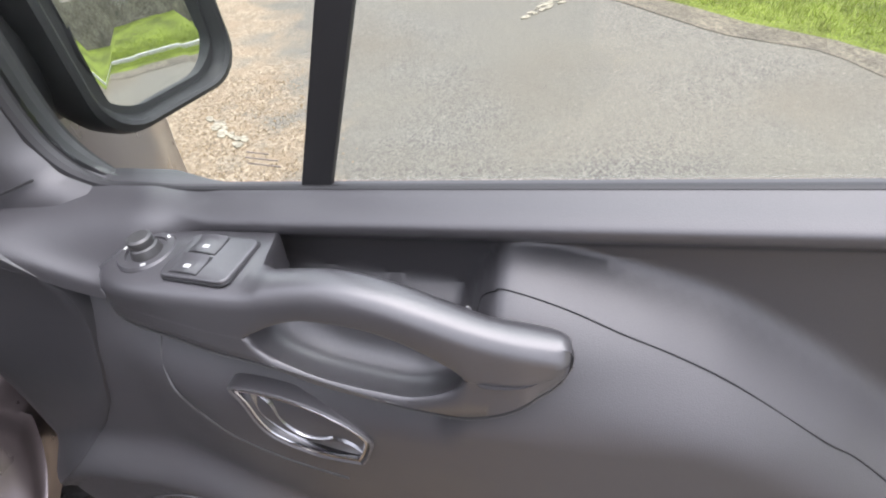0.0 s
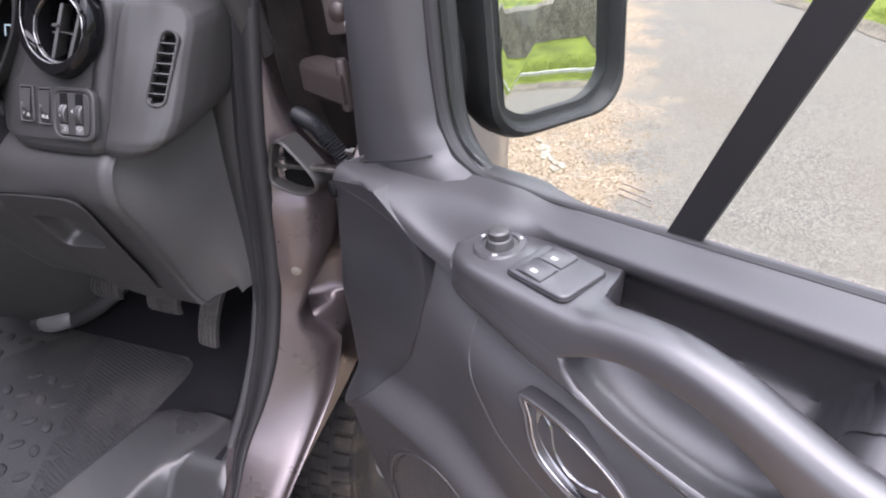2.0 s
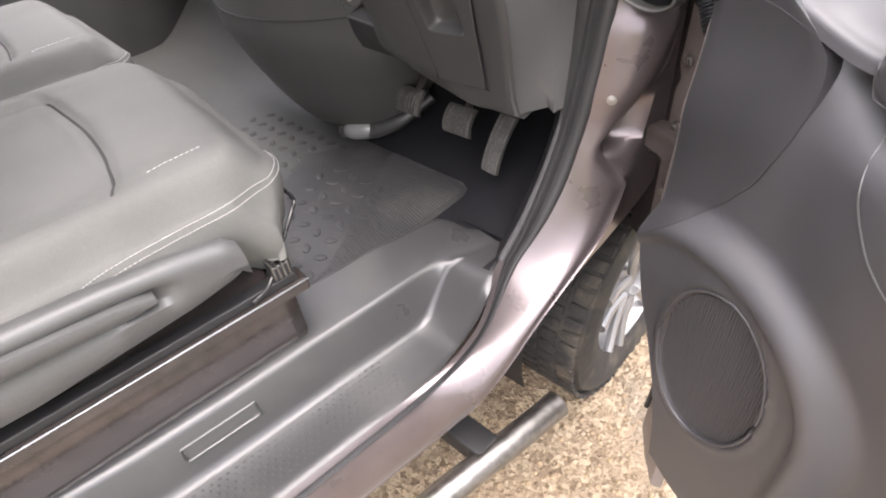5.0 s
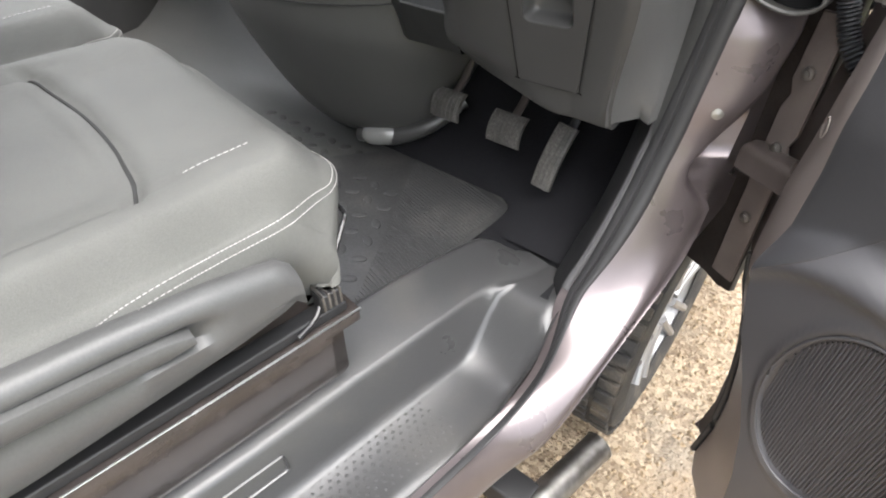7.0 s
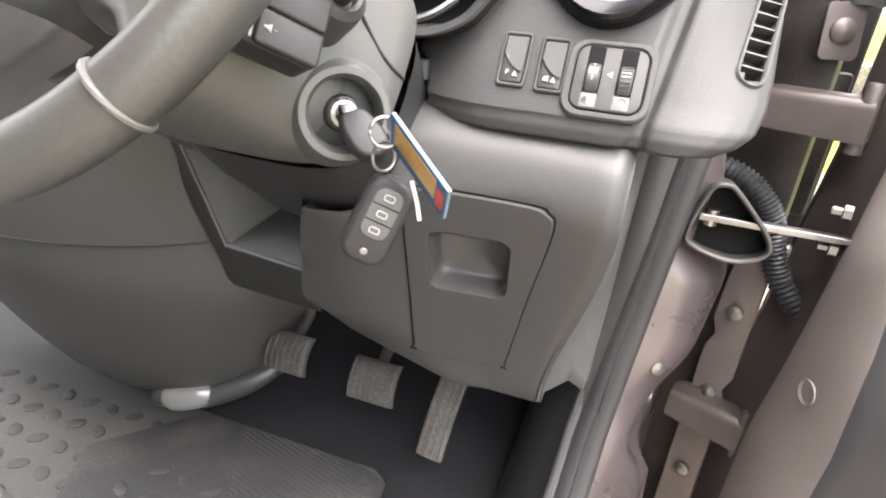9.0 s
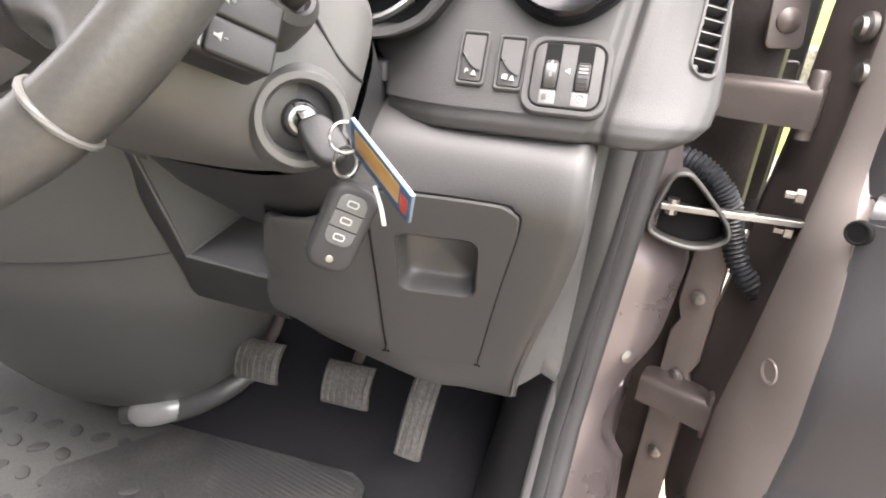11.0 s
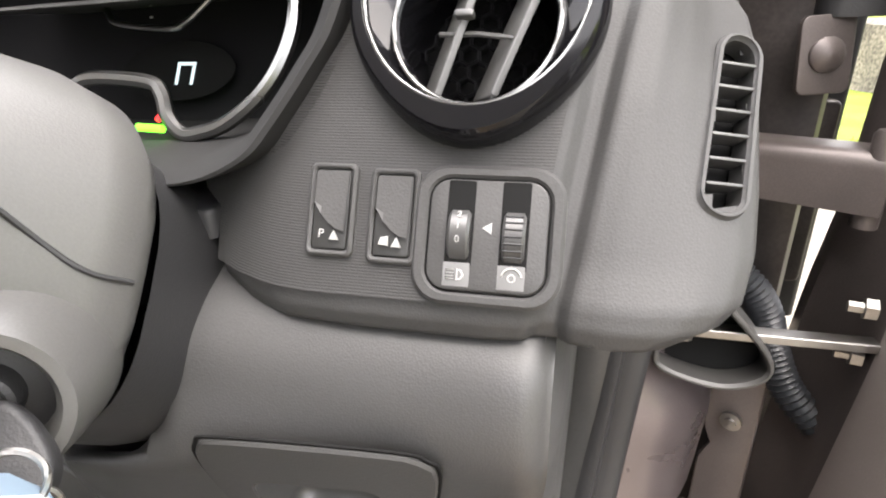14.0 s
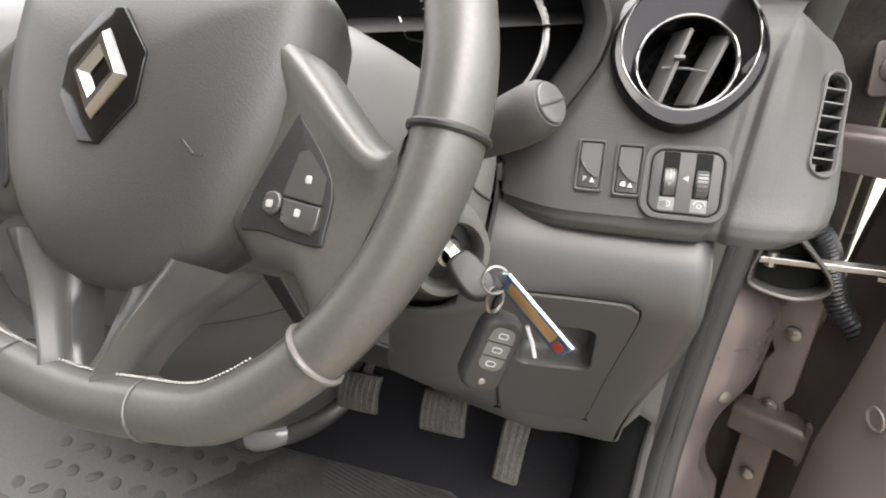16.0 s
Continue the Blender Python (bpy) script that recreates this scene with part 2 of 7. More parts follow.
def smooth_line(pts, n=8, closed=False):
    """Catmull-Rom through the points."""
    pts = [Vector(p) for p in pts]
    k, out = len(pts), []
    for i in range(k if closed else k - 1):
        p0, p1, p2, p3 = (pts[(i - 1) % k] if closed or i else pts[0] * 2 - pts[1]), pts[i], pts[(i + 1) % k], (
            pts[(i + 2) % k] if closed or i + 2 < k else pts[-1] * 2 - pts[-2])
        for s in range(n):
            t = s / n
            out.append(0.5 * (2 * p1 + (p2 - p0) * t + (2 * p0 - 5 * p1 + 4 * p2 - p3) * t * t + (3 * p1 - 3 * p2 + p3 - p0) * t ** 3))
    if not closed:
        out.append(pts[-1])
    return out


def tube(pts, r, seg=10, closed=False, flat=1.0, up=(0, 0, 1), bm=None, m=None):
    """A round or (flat below 1) oval bar along the points; r may be a list."""
    pts = [Vector(p) for p in pts]
    rs = r if isinstance(r, (list, tuple)) else [r] * len(pts)
    rows, k = [], len(pts)
    for i, p in enumerate(pts):
        a, b = (pts[(i - 1) % k], pts[(i + 1) % k]) if closed else (pts[max(0, i - 1)], pts[min(k - 1, i + 1)])
        d = (b - a).normalized()
        side = d.cross(Vector(up))
        side = side.normalized() if side.length > 1e-4 else d.orthogonal().normalized()
        top = side.cross(d)
        rows.append([p + rs[i] * (math.cos(2 * math.pi * s / seg) * side + flat * math.sin(2 * math.pi * s / seg) * top) for s in range(seg)])
    return grid(rows, closed_u=closed, closed_v=True, caps=not closed, bm=bm, m=m)


def rrect(w, h, r, n=5):
    """Rounded rectangle outline about the origin."""
    out = []
    for cx, cy, a0 in ((w / 2 - r, h / 2 - r, 0), (-w / 2 + r, h / 2 - r, 90), (-w / 2 + r, -h / 2 + r, 180), (w / 2 - r, -h / 2 + r, 270)):
        for i in range(n + 1):
            a = radians(a0 + 90 * i / n)
            out.append((cx + r * math.cos(a), cy + r * math.sin(a)))
    return out


def ellipse(rx, ry, n=32):
    return [(rx * math.cos(2 * math.pi * i / n), ry * math.sin(2 * math.pi * i / n)) for i in range(n)]


def inset(line, d):
    """A closed outline (anticlockwise) moved inwards by d."""
    k, out = len(line), []
    for i in range(k):
        a, b, c = Vector(line[i - 1]).to_2d(), Vector(line[i]).to_2d(), Vector(line[(i + 1) % k]).to_2d()
        t = (c - a)
        t = t.normalized() if t.length > 1e-9 else Vector((1, 0))
        out.append((b.x - t.y * d, b.y + t.x * d))
    return out


def plate(line, m, depth, bevel=0.002, bm=None, back=0.0, steps=3):
    """A slab: an outline in the frame m's xy plane raised by depth along z, with a rounded upper edge."""
    bm = bm or bmesh.new()
    levels = [(back, 0.0), (depth - bevel, 0.0)] + [(depth - bevel + bevel * math.sin(a), bevel * (1 - math.cos(a))) for a in
                                                  (math.pi / 2 * i / steps for i in range(1, steps + 1))]
    rows = [[m @ Vector((x, y, z)) for x, y in (inset(line, d) if d else line)] for z, d in levels]
    vs = [[bm.verts.new(p) for p in row] for row in rows]
    k = len(line)
    for a, b in zip(vs, vs[1:]):
        for i in range(k):
            bm.faces.new((a[i], a[(i + 1) % k], b[(i + 1) % k], b[i]))
    bm.faces.new(vs[0]), bm.faces.new(vs[-1])
    return bm


def ring(outer, inner, m, depth, bevel=0.001, bm=None, back=0.0):
    """A flat frame between two outlines of equal count."""
    bm = bm or bmesh.new()
    loops = [(inner, back), (outer, back), (outer, depth - bevel), (inset(outer, bevel), depth), (inset(inner, -bevel), depth), (inner, depth - bevel)]
    vs = [[bm.verts.new(m @ Vector((x, y, z))) for x, y in line] for line, z in loops]
    k = len(outer)
    for a, b in zip(vs, vs[1:] + vs[:1]):
        for i in range(k):
            bm.faces.new((a[i], a[(i + 1) % k], b[(i + 1) % k], b[i]))
    return bm


def box(x0, x1, y0, y1, z0, z1, bevel=0.003, m=None, bm=None):
    line = rrect(x1 - x0, y1 - y0, max(0.0005, min(bevel * 1.5, (x1 - x0) * 0.45, (y1 - y0) * 0.45)), 3)
    f = Matrix.Translation(((x0 + x1) / 2, (y0 + y1) / 2, z0))
    return plate(line, (m @ f) if m else f, z1 - z0, min(bevel, (z1 - z0) * 0.45), bm)


def lathe(profile, m, seg=24, bm=None):
    """A turned body about the frame m's z axis: profile of (radius, z)."""
    rows = [[m @ Vector((r * math.cos(2 * math.pi * i / seg), r * math.sin(2 * math.pi * i / seg), z)) for i in range(seg)] for r, z in profile]
    return grid(rows, closed_v=True, caps=True, bm=bm)


def frame_at(origin, x, z):
    """A frame at origin with its z axis along z and its x axis as near to x as may be."""
    z = Vector(z).normalized()
    x = (Vector(x) - Vector(x).dot(z) * z).normalized()
    y = z.cross(x)
    return Matrix(((x.x, y.x, z.x, origin[0]), (x.y, y.y, z.y, origin[1]), (x.z, y.z, z.z, origin[2]), (0, 0, 0, 1)))


def ramp(x, a, b):
    t = min(1.0, max(0.0, (x - a) / (b - a)))
    return t * t * (3 - 2 * t)


def along(table, x):
    """Linear reading of a table of (x, value)."""
    return float(np.interp(x, [a for a, _ in table], [b for _, b in table]))


def lettering(text, size, m, mat, parent, name="lettering"):
    cu = bpy.data.curves.new(name, "FONT")
    cu.body, cu.size, cu.align_x, cu.align_y, cu.extrude = text, size, "CENTER", "CENTER", 0.0002
    tmp = bpy.data.objects.new(name, cu)
    me = bpy.data.meshes.new_from_object(tmp)
    me.transform(m)
    bpy.data.objects.remove(tmp)
    me.materials.clear()
    me.materials.append(mat)
    ob = new(name, me)
    ob.parent = parent
    return ob

# ---- outside: road, verge, wall ----
def verge_x(y):
    """Where the tarmac ends and the grass begins."""
    x = 2.67 + 0.453 * (4.1 - y)
    x -= 0.34 * (math.log(1 + math.exp(-(y - 0.6) * 1.2)) / 1.2 if y > -20 else 0.6 - y)
    return x + 0.16 * ramp(y, 0.5, 3.0) + (0.05 * math.sin(y * 1.3) + 0.03 * math.sin(y * 5.1)) * ramp(y, 0.5, 1.5)


def ground_material():
    m = bpy.data.materials.new("worn_tarmac_with_gravel")
    m.use_nodes = True
    n, l = m.node_tree.nodes, m.node_tree.links
    b = n["Principled BSDF"]
    geo = n.new("ShaderNodeNewGeometry")
    sep = n.new("ShaderNodeSeparateXYZ")
    l.new(geo.outputs["Position"], sep.inputs[0])

    def noise_tex(scale, detail=4.0):
        t = n.new("ShaderNodeTexNoise")
        t.inputs["Scale"].default_value, t.inputs["Detail"].default_value = scale, detail
        l.new(geo.outputs["Position"], t.inputs["Vector"])
        return t.outputs["Fac"]

    def remap(value, a, b_, c=0.0, d=1.0):
        r = n.new("ShaderNodeMapRange")
        for key, v in (("From Min", a), ("From Max", b_), ("To Min", c), ("To Max", d)):
            r.inputs[key].default_value = v
        l.new(value, r.inputs["Value"])
        return r.outputs["Result"]

    def blend(f, a, b_):
        x = n.new("ShaderNodeMix")
        x.data_type = "RGBA"
        l.new(f, x.inputs["Factor"])
        for key, v in (("A", a), ("B", b_)):
            if isinstance(v, tuple):
                x.inputs[key].default_value = (*v, 1)
            else:
                l.new(v, x.inputs[key])
        return x.outputs["Result"]

    def add(a, b_):
        x = n.new("ShaderNodeMath")
        l.new(a, x.inputs[0]), l.new(b_, x.inputs[1])
        return x.outputs[0]

    chips = n.new("ShaderNodeTexVoronoi")
    chips.inputs["Scale"].default_value = 100
    l.new(geo.outputs["Position"], chips.inputs["Vector"])
    chip_grey = n.new("ShaderNodeRGBToBW")
    l.new(chips.outputs["Color"], chip_grey.inputs[0])
    tar = blend(remap(chip_grey.outputs[0], 0.1, 0.9), (0.085, 0.077, 0.065), (0.235, 0.215, 0.18))
    fine_chip = n.new("ShaderNodeTexVoronoi")
    fine_chip.inputs["Scale"].default_value = 160
    l.new(geo.outputs["Position"], fine_chip.inputs["Vector"])
    fine_grey = n.new("ShaderNodeRGBToBW")
    l.new(fine_chip.outputs["Color"], fine_grey.inputs[0])
    dusty = blend(remap(fine_grey.outputs[0], 0.1, 0.9), (0.125, 0.112, 0.090), (0.215, 0.195, 0.158))
    tar = blend(remap(noise_tex(0.9, 7), 0.40, 0.62), tar, dusty)
    tar = blend(remap(noise_tex(0.35, 5), 0.52, 0.70), tar, (0.15, 0.125, 0.092))
    tar = blend(remap(noise_tex(46, 4), 0.62, 0.72), tar, (0.30, 0.275, 0.23))
    tar = blend(remap(noise_tex(58, 3), 0.64, 0.72), tar, (0.075, 0.067, 0.056))
    stones = n.new("ShaderNodeTexVoronoi")
    stones.inputs["Scale"].default_value = 75
    l.new(geo.outputs["Position"], stones.inputs["Vector"])
    hue = n.new("ShaderNodeRGBToBW")
    l.new(stones.outputs["Color"], hue.inputs[0])
    gravel = blend(remap(hue.outputs[0], 0.15, 0.85), (0.15, 0.105, 0.065), (0.40, 0.32, 0.22))
    gravel = blend(remap(noise_tex(5, 5), 0.5, 0.7), gravel, (0.27, 0.20, 0.13))
    # loose gravel lies along the parked side
    side = remap(add(sep.outputs["X"], remap(noise_tex(3.0, 5), 0.3, 0.7, -0.35, 0.35)), -0.35, 0.15, 1.0, 0.0)
    l.new(blend(side, tar, gravel), b.inputs["Base Color"])
    b.inputs["Roughness"].default_value = 0.85
    bp = n.new("ShaderNodeBump")
    bp.inputs["Strength"].default_value, bp.inputs["Distance"].default_value = 0.8, 0.006
    l.new(add(remap(chips.outputs["Distance"], 0, 0.6, 1, 0), noise_tex(60)), bp.inputs["Height"])
    l.new(bp.outputs["Normal"], b.inputs["Normal"])
    return m


def build_ground():
    bm = bmesh.new()
    xs = [-400, -60, -12, -4, -1.5, -0.7, 0, 0.8, 1.6, 2.4, 3.2, 4, 6, 9, 14, 30, 80, 400]
    ys = [-400, -80, -20, -8, -3, -1, 0, 1, 2, 3, 4, 6, 9, 16, 40, 100, 400]
    grid([[(x, y, 0.004 * noise.noise((x * 1.1, y * 1.1, 0)) if abs(x) < 8 and abs(y) < 12 else 0.0) for x in xs] for y in ys], bm=bm)
    setting("ground", bm, ground_material(), "worn grey tarmac road with loose tan gravel along its side", "road")
    # earth edge and grass verge, a raised sheet beyond the tarmac
    verge = bmesh.new()
    rows = []
    for i in range(121):
        y = -90 + 64 * i / 16 if i < 16 else -26 + 50 * (i - 16) / 104
        x = verge_x(y)
        rows.append([(x - 0.16 + 0.06 * noise.noise((y * 3, 7, 1)), y, -0.006), (x, y, 0.02), (x + 0.12, y, 0.05), (x + 0.6, y, 0.075),
                     (x + 2.2, y, 0.10), (x + 5, y, 0.13), (x + 9, y, 0.16), (x + 30, y, 0.16)])
    grid(rows, bm=verge)
    soil = material("mown_verge_turf", (0.125, 0.155, 0.026), 0.9, grain=0.5, scale=60, vary=0.45, vary_scale=1.6, bump=1.0, bump_scale=90, spec=0.2)
    setting("verge", verge, soil, "mown green grass verge beside the road", "grass")
    # blades of grass near the tarmac edge
    rnd = random.Random(5)
    pts, faces = [], []
    for _ in range(26000):
        y = rnd.uniform(-1, 6.5)
        x = verge_x(y) + 0.04 + abs(rnd.gauss(0, 0.75))
        h, a, w = rnd.uniform(0.03, 0.085), rnd.uniform(0, 6.28), rnd.uniform(0.003, 0.006)
        z = 0.02 + 0.05 * min(1, (x - verge_x(y)) / 0.5)
        dx, dy, bx, by = math.cos(a) * w, math.sin(a) * w, rnd.gauss(0, 0.03), rnd.gauss(0, 0.03)
        k = len(pts)
        pts += [(x - dx, y - dy, z), (x + dx, y + dy, z), (x + bx, y + by, z + h)]
        faces.append((k, k + 1, k + 2))
    me = bpy.data.meshes.new("grass_blades")
    me.from_pydata(pts, [], faces)
    me.materials.append(material("grass_blade", (0.25, 0.31, 0.045), 0.6, vary=0.4, vary_scale=9))
    tagged(new("grass_blades", me), "bright green grass blades on the verge", "grass", kind="stuff")
    # a dark earth strip where tarmac breaks up
    dirt = bmesh.new()
    grid([[(verge_x(y) - 0.30 + 0.14 * noise.noise((y * 2, 3, 1)), y, 0.0045), (verge_x(y) - 0.14, y, 0.012), (verge_x(y) + 0.06, y, 0.018)]
          for y in (-8 + 16 * i / 80 for i in range(81))], bm=dirt)
    setting("soil_edge", dirt, material("wet_leafy_soil", (0.13, 0.11, 0.08), 0.85, grain=0.5, scale=45, vary=0.4, vary_scale=4, bump=0.8, bump_scale=80),
            "dark soil and leaf litter along the grass edge", "soil")
    # pale edging line seen by the mirror
    line = bmesh.new()
    grid([[(verge_x(y) + 0.22 + dx, y, 0.115 + dz - 0.13 * ramp(y, 1.8, 2.5)) for dx, dz in ((0, -0.08), (0, 0.0), (0.04, 0.0), (0.04, -0.08))] for y in [-88, -70, -55, -42, -32] + [-24 + 26.5 * i / 80 for i in range(81)]], bm=line)
    setting("kerb", line, material("pale_concrete", (0.50, 0.49, 0.46), 0.8, grain=0.2, scale=80), "narrow pale concrete edging in the grass", "kerb")
    # painted dab on the road and a chalky patch
    for k, (x, y, w, h, a) in enumerate(((-0.50, 3.10, 0.06, 0.22, 22), (1.95, 4.25, 0.06, 0.32, -58))):
        bm = bmesh.new()
        base = Matrix.Translation((x, y, 0.003)) @ Matrix.Rotation(radians(a), 4, "Z")
        for q in range(26):
            u, v, r = rnd.gauss(0, 0.42) * w, rnd.uniform(-1, 1) * h, rnd.uniform(0.008, 0.030)
            out = [(u + 0.8 * r * math.cos(t) * (1 + 0.5 * noise.noise((t * 1.3, q, k))), v + 1.5 * r * math.sin(t) * (1 + 0.5 * noise.noise((t * 1.7, q, 4)))) for t in (6.283 * i / 12 for i in range(12))]
            plate(out, base, 0.0045 + 0.0001 * q, 0.0008, bm, steps=1)
        setting("road_mark", bm, material("worn_cream_road_paint", (0.36, 0.32, 0.24), 0.8, grain=0.45, scale=60, dirt=(0.20, 0.175, 0.135), vary_scale=24), "worn cream paint dab on the tarmac", "road marking")
    # loose stones beside the van
    pts, faces = [], []
    for _ in range(5200):
        x, y = rnd.uniform(-0.75, 0.25), rnd.uniform(-0.6, 3.8)
        if rnd.random() < ramp(x, -0.25, 0.25):
            continue
        r = rnd.uniform(0.003, 0.010)
        k, a = len(pts), rnd.uniform(0, 6.28)
        ring_ = [(x + r * math.cos(a + i * 1.257) * rnd.uniform(0.7, 1.2), y + r * math.sin(a + i * 1.257) * rnd.uniform(0.7, 1.2), 0.002) for i in range(5)]
        pts += ring_ + [(x + rnd.gauss(0, r * 0.2), y + rnd.gauss(0, r * 0.2), 0.002 + r * rnd.uniform(0.6, 1.1))]
        faces += [(k + i, k + (i + 1) % 5, k + 5) for i in range(5)]
    me = bpy.data.meshes.new("gravel")
    me.from_pydata(pts, [], faces)
    me.materials.append(material("tan_flint", (0.27, 0.20, 0.125), 0.75, vary=0.5, vary_scale=70))
    tagged(new("gravel", me), "loose tan gravel on the ground beside the van", "gravel", kind="stuff")
    # field bank and wall behind the verge
    bank = bmesh.new()
    rows = []
    for i in range(161):
        y = -90 + 60 * i / 20 if i < 20 else -30 + 56 * (i - 20) / 140
        x = verge_x(y) + 3.0
        rows.append([(x + o + 0.05 * noise.noise((y * 2, h * 4, 2)), y, h + 0.05 * noise.noise((y * 1.7, o * 3, 5)) * (h > 0.2)) for o, h in
                     ((0, 0.1), (0.02, 0.35), (0.03, 0.7), (0.06, 1.0), (0.2, 1.08), (0.38, 1.05), (0.42, 0.7), (0.44, 0.1))])
    grid(rows, bm=bank)
    setting("field_wall", bank, material("weathered_stone_wall", (0.16, 0.145, 0.115), 0.9, grain=0.5, scale=22, vary=0.35, vary_scale=3, bump=1.0, bump_scale=25),
            "weathered grey-brown field wall behind the grass", "wall")
    hill = bmesh.new()
    grid([[(verge_x(y) + 3.6 + d, y, h + 0.3 * noise.noise((y * 0.1, d * 0.1, 3))) for d, h in ((0, 0.2), (3, 0.75), (8, 1.7), (16, 2.9), (30, 4.5), (80, 8), (200, 11))] for y in (-100 + 130 * i / 70 for i in range(71))], bm=hill)
    setting("field", hill, soil, "sloping green field beyond the wall", "field")


build_ground()

# ---- van body round the driver's doorway ----
van = thing("van", "grey-brown metallic panel van with its driver door open", "van", (-1.0, 0.4, 0.0))

# the rubber seal's line: down the pillar, round the corner, back along the sill
SEAL = [(-0.530, 0.720, 1.75), (-0.538, 0.668, 1.45), (-0.546, 0.634, 1.20), (-0.552, 0.622, 1.02), (-0.558, 0.600, 0.90), (-0.570, 0.540, 0.79), (-0.588, 0.472, 0.70),
        (-0.602, 0.385, 0.635), (-0.612, 0.290, 0.600), (-0.635, 0.120, 0.588), (-0.690, -0.30, 0.588), (-0.76, -0.90, 0.588)]
# the outer edge of the painted flange
EDGE = [(-0.440, 0.800, 1.75), (-0.455, 0.745, 1.45), (-0.466, 0.712, 1.20), (-0.474, 0.702, 1.02), (-0.478, 0.680, 0.90), (-0.480, 0.652, 0.81), (-0.484, 0.590, 0.735),
        (-0.500, 0.450, 0.645), (-0.525, 0.330, 0.545), (-0.572, 0.230, 0.468), (-0.640, -0.20, 0.462), (-0.72, -0.85, 0.462)]
# the lower edge of the wing and rocker
LOW = [(-0.425, 0.920, 1.75), (-0.430, 0.860, 1.45), (-0.436, 0.830, 1.20), (-0.440, 0.815, 1.02), (-0.446, 0.800, 0.90), (-0.455, 0.775, 0.78), (-0.482, 0.690, 0.690),
       (-0.516, 0.500, 0.600), (-0.560, 0.390, 0.490), (-0.615, 0.265, 0.400), (-0.685, -0.18, 0.385), (-0.765, -0.84, 0.385)]


def build_body():
    s, e, w = (smooth_line(p, 10) for p in (SEAL, EDGE, LOW))
    # along the sill the tray covers the metal out to the seal
    s = [p + Vector((0.035, 0.0, -0.006)) * ramp(p.z, 0.72, 0.62) for p in s]
    rows = []
    for a, b, c in zip(s, e, w):
        d = b - a
        out = Vector((0.5, -0.7, 0.25)).normalized()
        # the face swells up to a crease that snakes down the pillar; behind it the metal falls away
        k = along([(0.40, 1.0), (0.76, 1.0), (0.80, 1.0), (0.835, 0.86), (0.87, 0.62), (0.90, 0.57), (0.935, 0.72), (0.97, 0.96), (1.01, 1.16), (1.08, 1.26), (1.13, 1.20), (1.17, 0.86), (1.23, 0.66), (1.30, 0.56), (1.45, 0.52), (1.8, 0.52)], a.z)
        full = ramp(a.z, 0.93, 1.0) * ramp(a.z, 1.13, 1.07)
        fall = 0.022 * ramp(a.z, 0.80, 0.86) + 0.040 * ramp(a.z, 0.86, 0.90) * ramp(a.z, 0.99, 0.95) + 0.06 * ramp(a.z, 1.12, 1.20)
        rows.append([a + d * t + out * bump for t, bump in ((-0.12, -0.012), (0.0, 0.0), (0.10, 0.004), (0.22, 0.008 + 0.004 * full), (0.22 + 0.25 * (k - 0.22), 0.012 + 0.016 * full), (0.22 + 0.5 * (k - 0.22), 0.015 + 0.025 * full),
                                                          (0.22 + 0.72 * (k - 0.22), 0.017 + 0.022 * full), (0.22 + 0.88 * (k - 0.22), 0.016 + 0.011 * full), (k - 0.02, 0.012), (k + 0.03, 0.004 - fall * 0.5), (k + 0.10, -fall), (max(k + 0.14, 1.02), -fall))]
                    + [b + (c - b) * t + out * bump for t, bump in ((0.34, -0.018 - 0.05 * ramp(a.z, 1.12, 1.20)), (0.7, -0.016 - 0.05 * ramp(a.z, 1.12, 1.20)), (1.0, -0.012))])
    high = sum(row[1].z > 1.14 for row in rows)
    body = grid([row[:11] for row in rows[:high + 1]])
    grid(rows[high:], bm=body)
    bmesh.ops.remove_doubles(body, verts=body.verts[:], dist=0.00001)
    part("door_aperture", body, M_PAINT, van, "grey-brown metallic painted door aperture and sill", 50)
    # the recess's shade is painted on by this darker skin
    part("pillar_return", grid([row[10:] for row in rows[:high + 1]]), M_HOLLOW, van, "hollow behind the pillar's edge with its shade painted dark", 50)
    # higher up the seal stands further out on the pillar, and a trim strip fills the space beside it
    SHIFT = [(0.90, 0.0), (1.02, 0.08), (1.20, 0.19), (1.36, 0.34), (1.75, 0.40)]
    out = Vector((0.5, -0.7, 0.25)).normalized()
    rows = [[a + Vector((-0.016, 0.006, 0)), a + Vector((-0.010, -0.004, 0)), a + (b - a) * 0.02 + out * 0.008, a + (b - a) * max(0.02, along(SHIFT, a.z) - 0.05) + out * 0.016, a + (b - a) * max(0.03, along(SHIFT, a.z)) + out * 0.010] for a, b in zip(s, e) if a.z > 0.93]
    part("pillar_cover", grid(rows), M_CUBBY, van, "dark plastic strip beside the door seal", 60)
    # seal: a broad rubber profile with two ribs, and a lip towards the cab
    rows = []
    for a, b in zip(s, e):
        d = b - a
        out = Vector((0.5, -0.7, 0.25)).normalized()
        # broad on the pillar, a thin bead at the outer edge along the sill
        wide = 0.26 + 0.74 * ramp(a.z, 0.62, 0.86)
        step = along(SHIFT, a.z)
        mid = 0.02 + 0.06 * ramp(a.z, 0.62, 0.80) + step
        rows.append([a + d * (mid + (t - 0.08) * wide) + out * (bump * (0.45 + 0.55 * wide) + 0.030 * step) for t, bump in ((-0.10, -0.004), (-0.095, 0.008), (-0.04, 0.014), (0.02, 0.011), (0.05, 0.007), (0.08, 0.011), (0.14, 0.018), (0.21, 0.018), (0.255, 0.012), (0.26, -0.004))])
    part("door_seal", grid(rows), M_RUBBER, van, "broad black rubber door seal", 70)
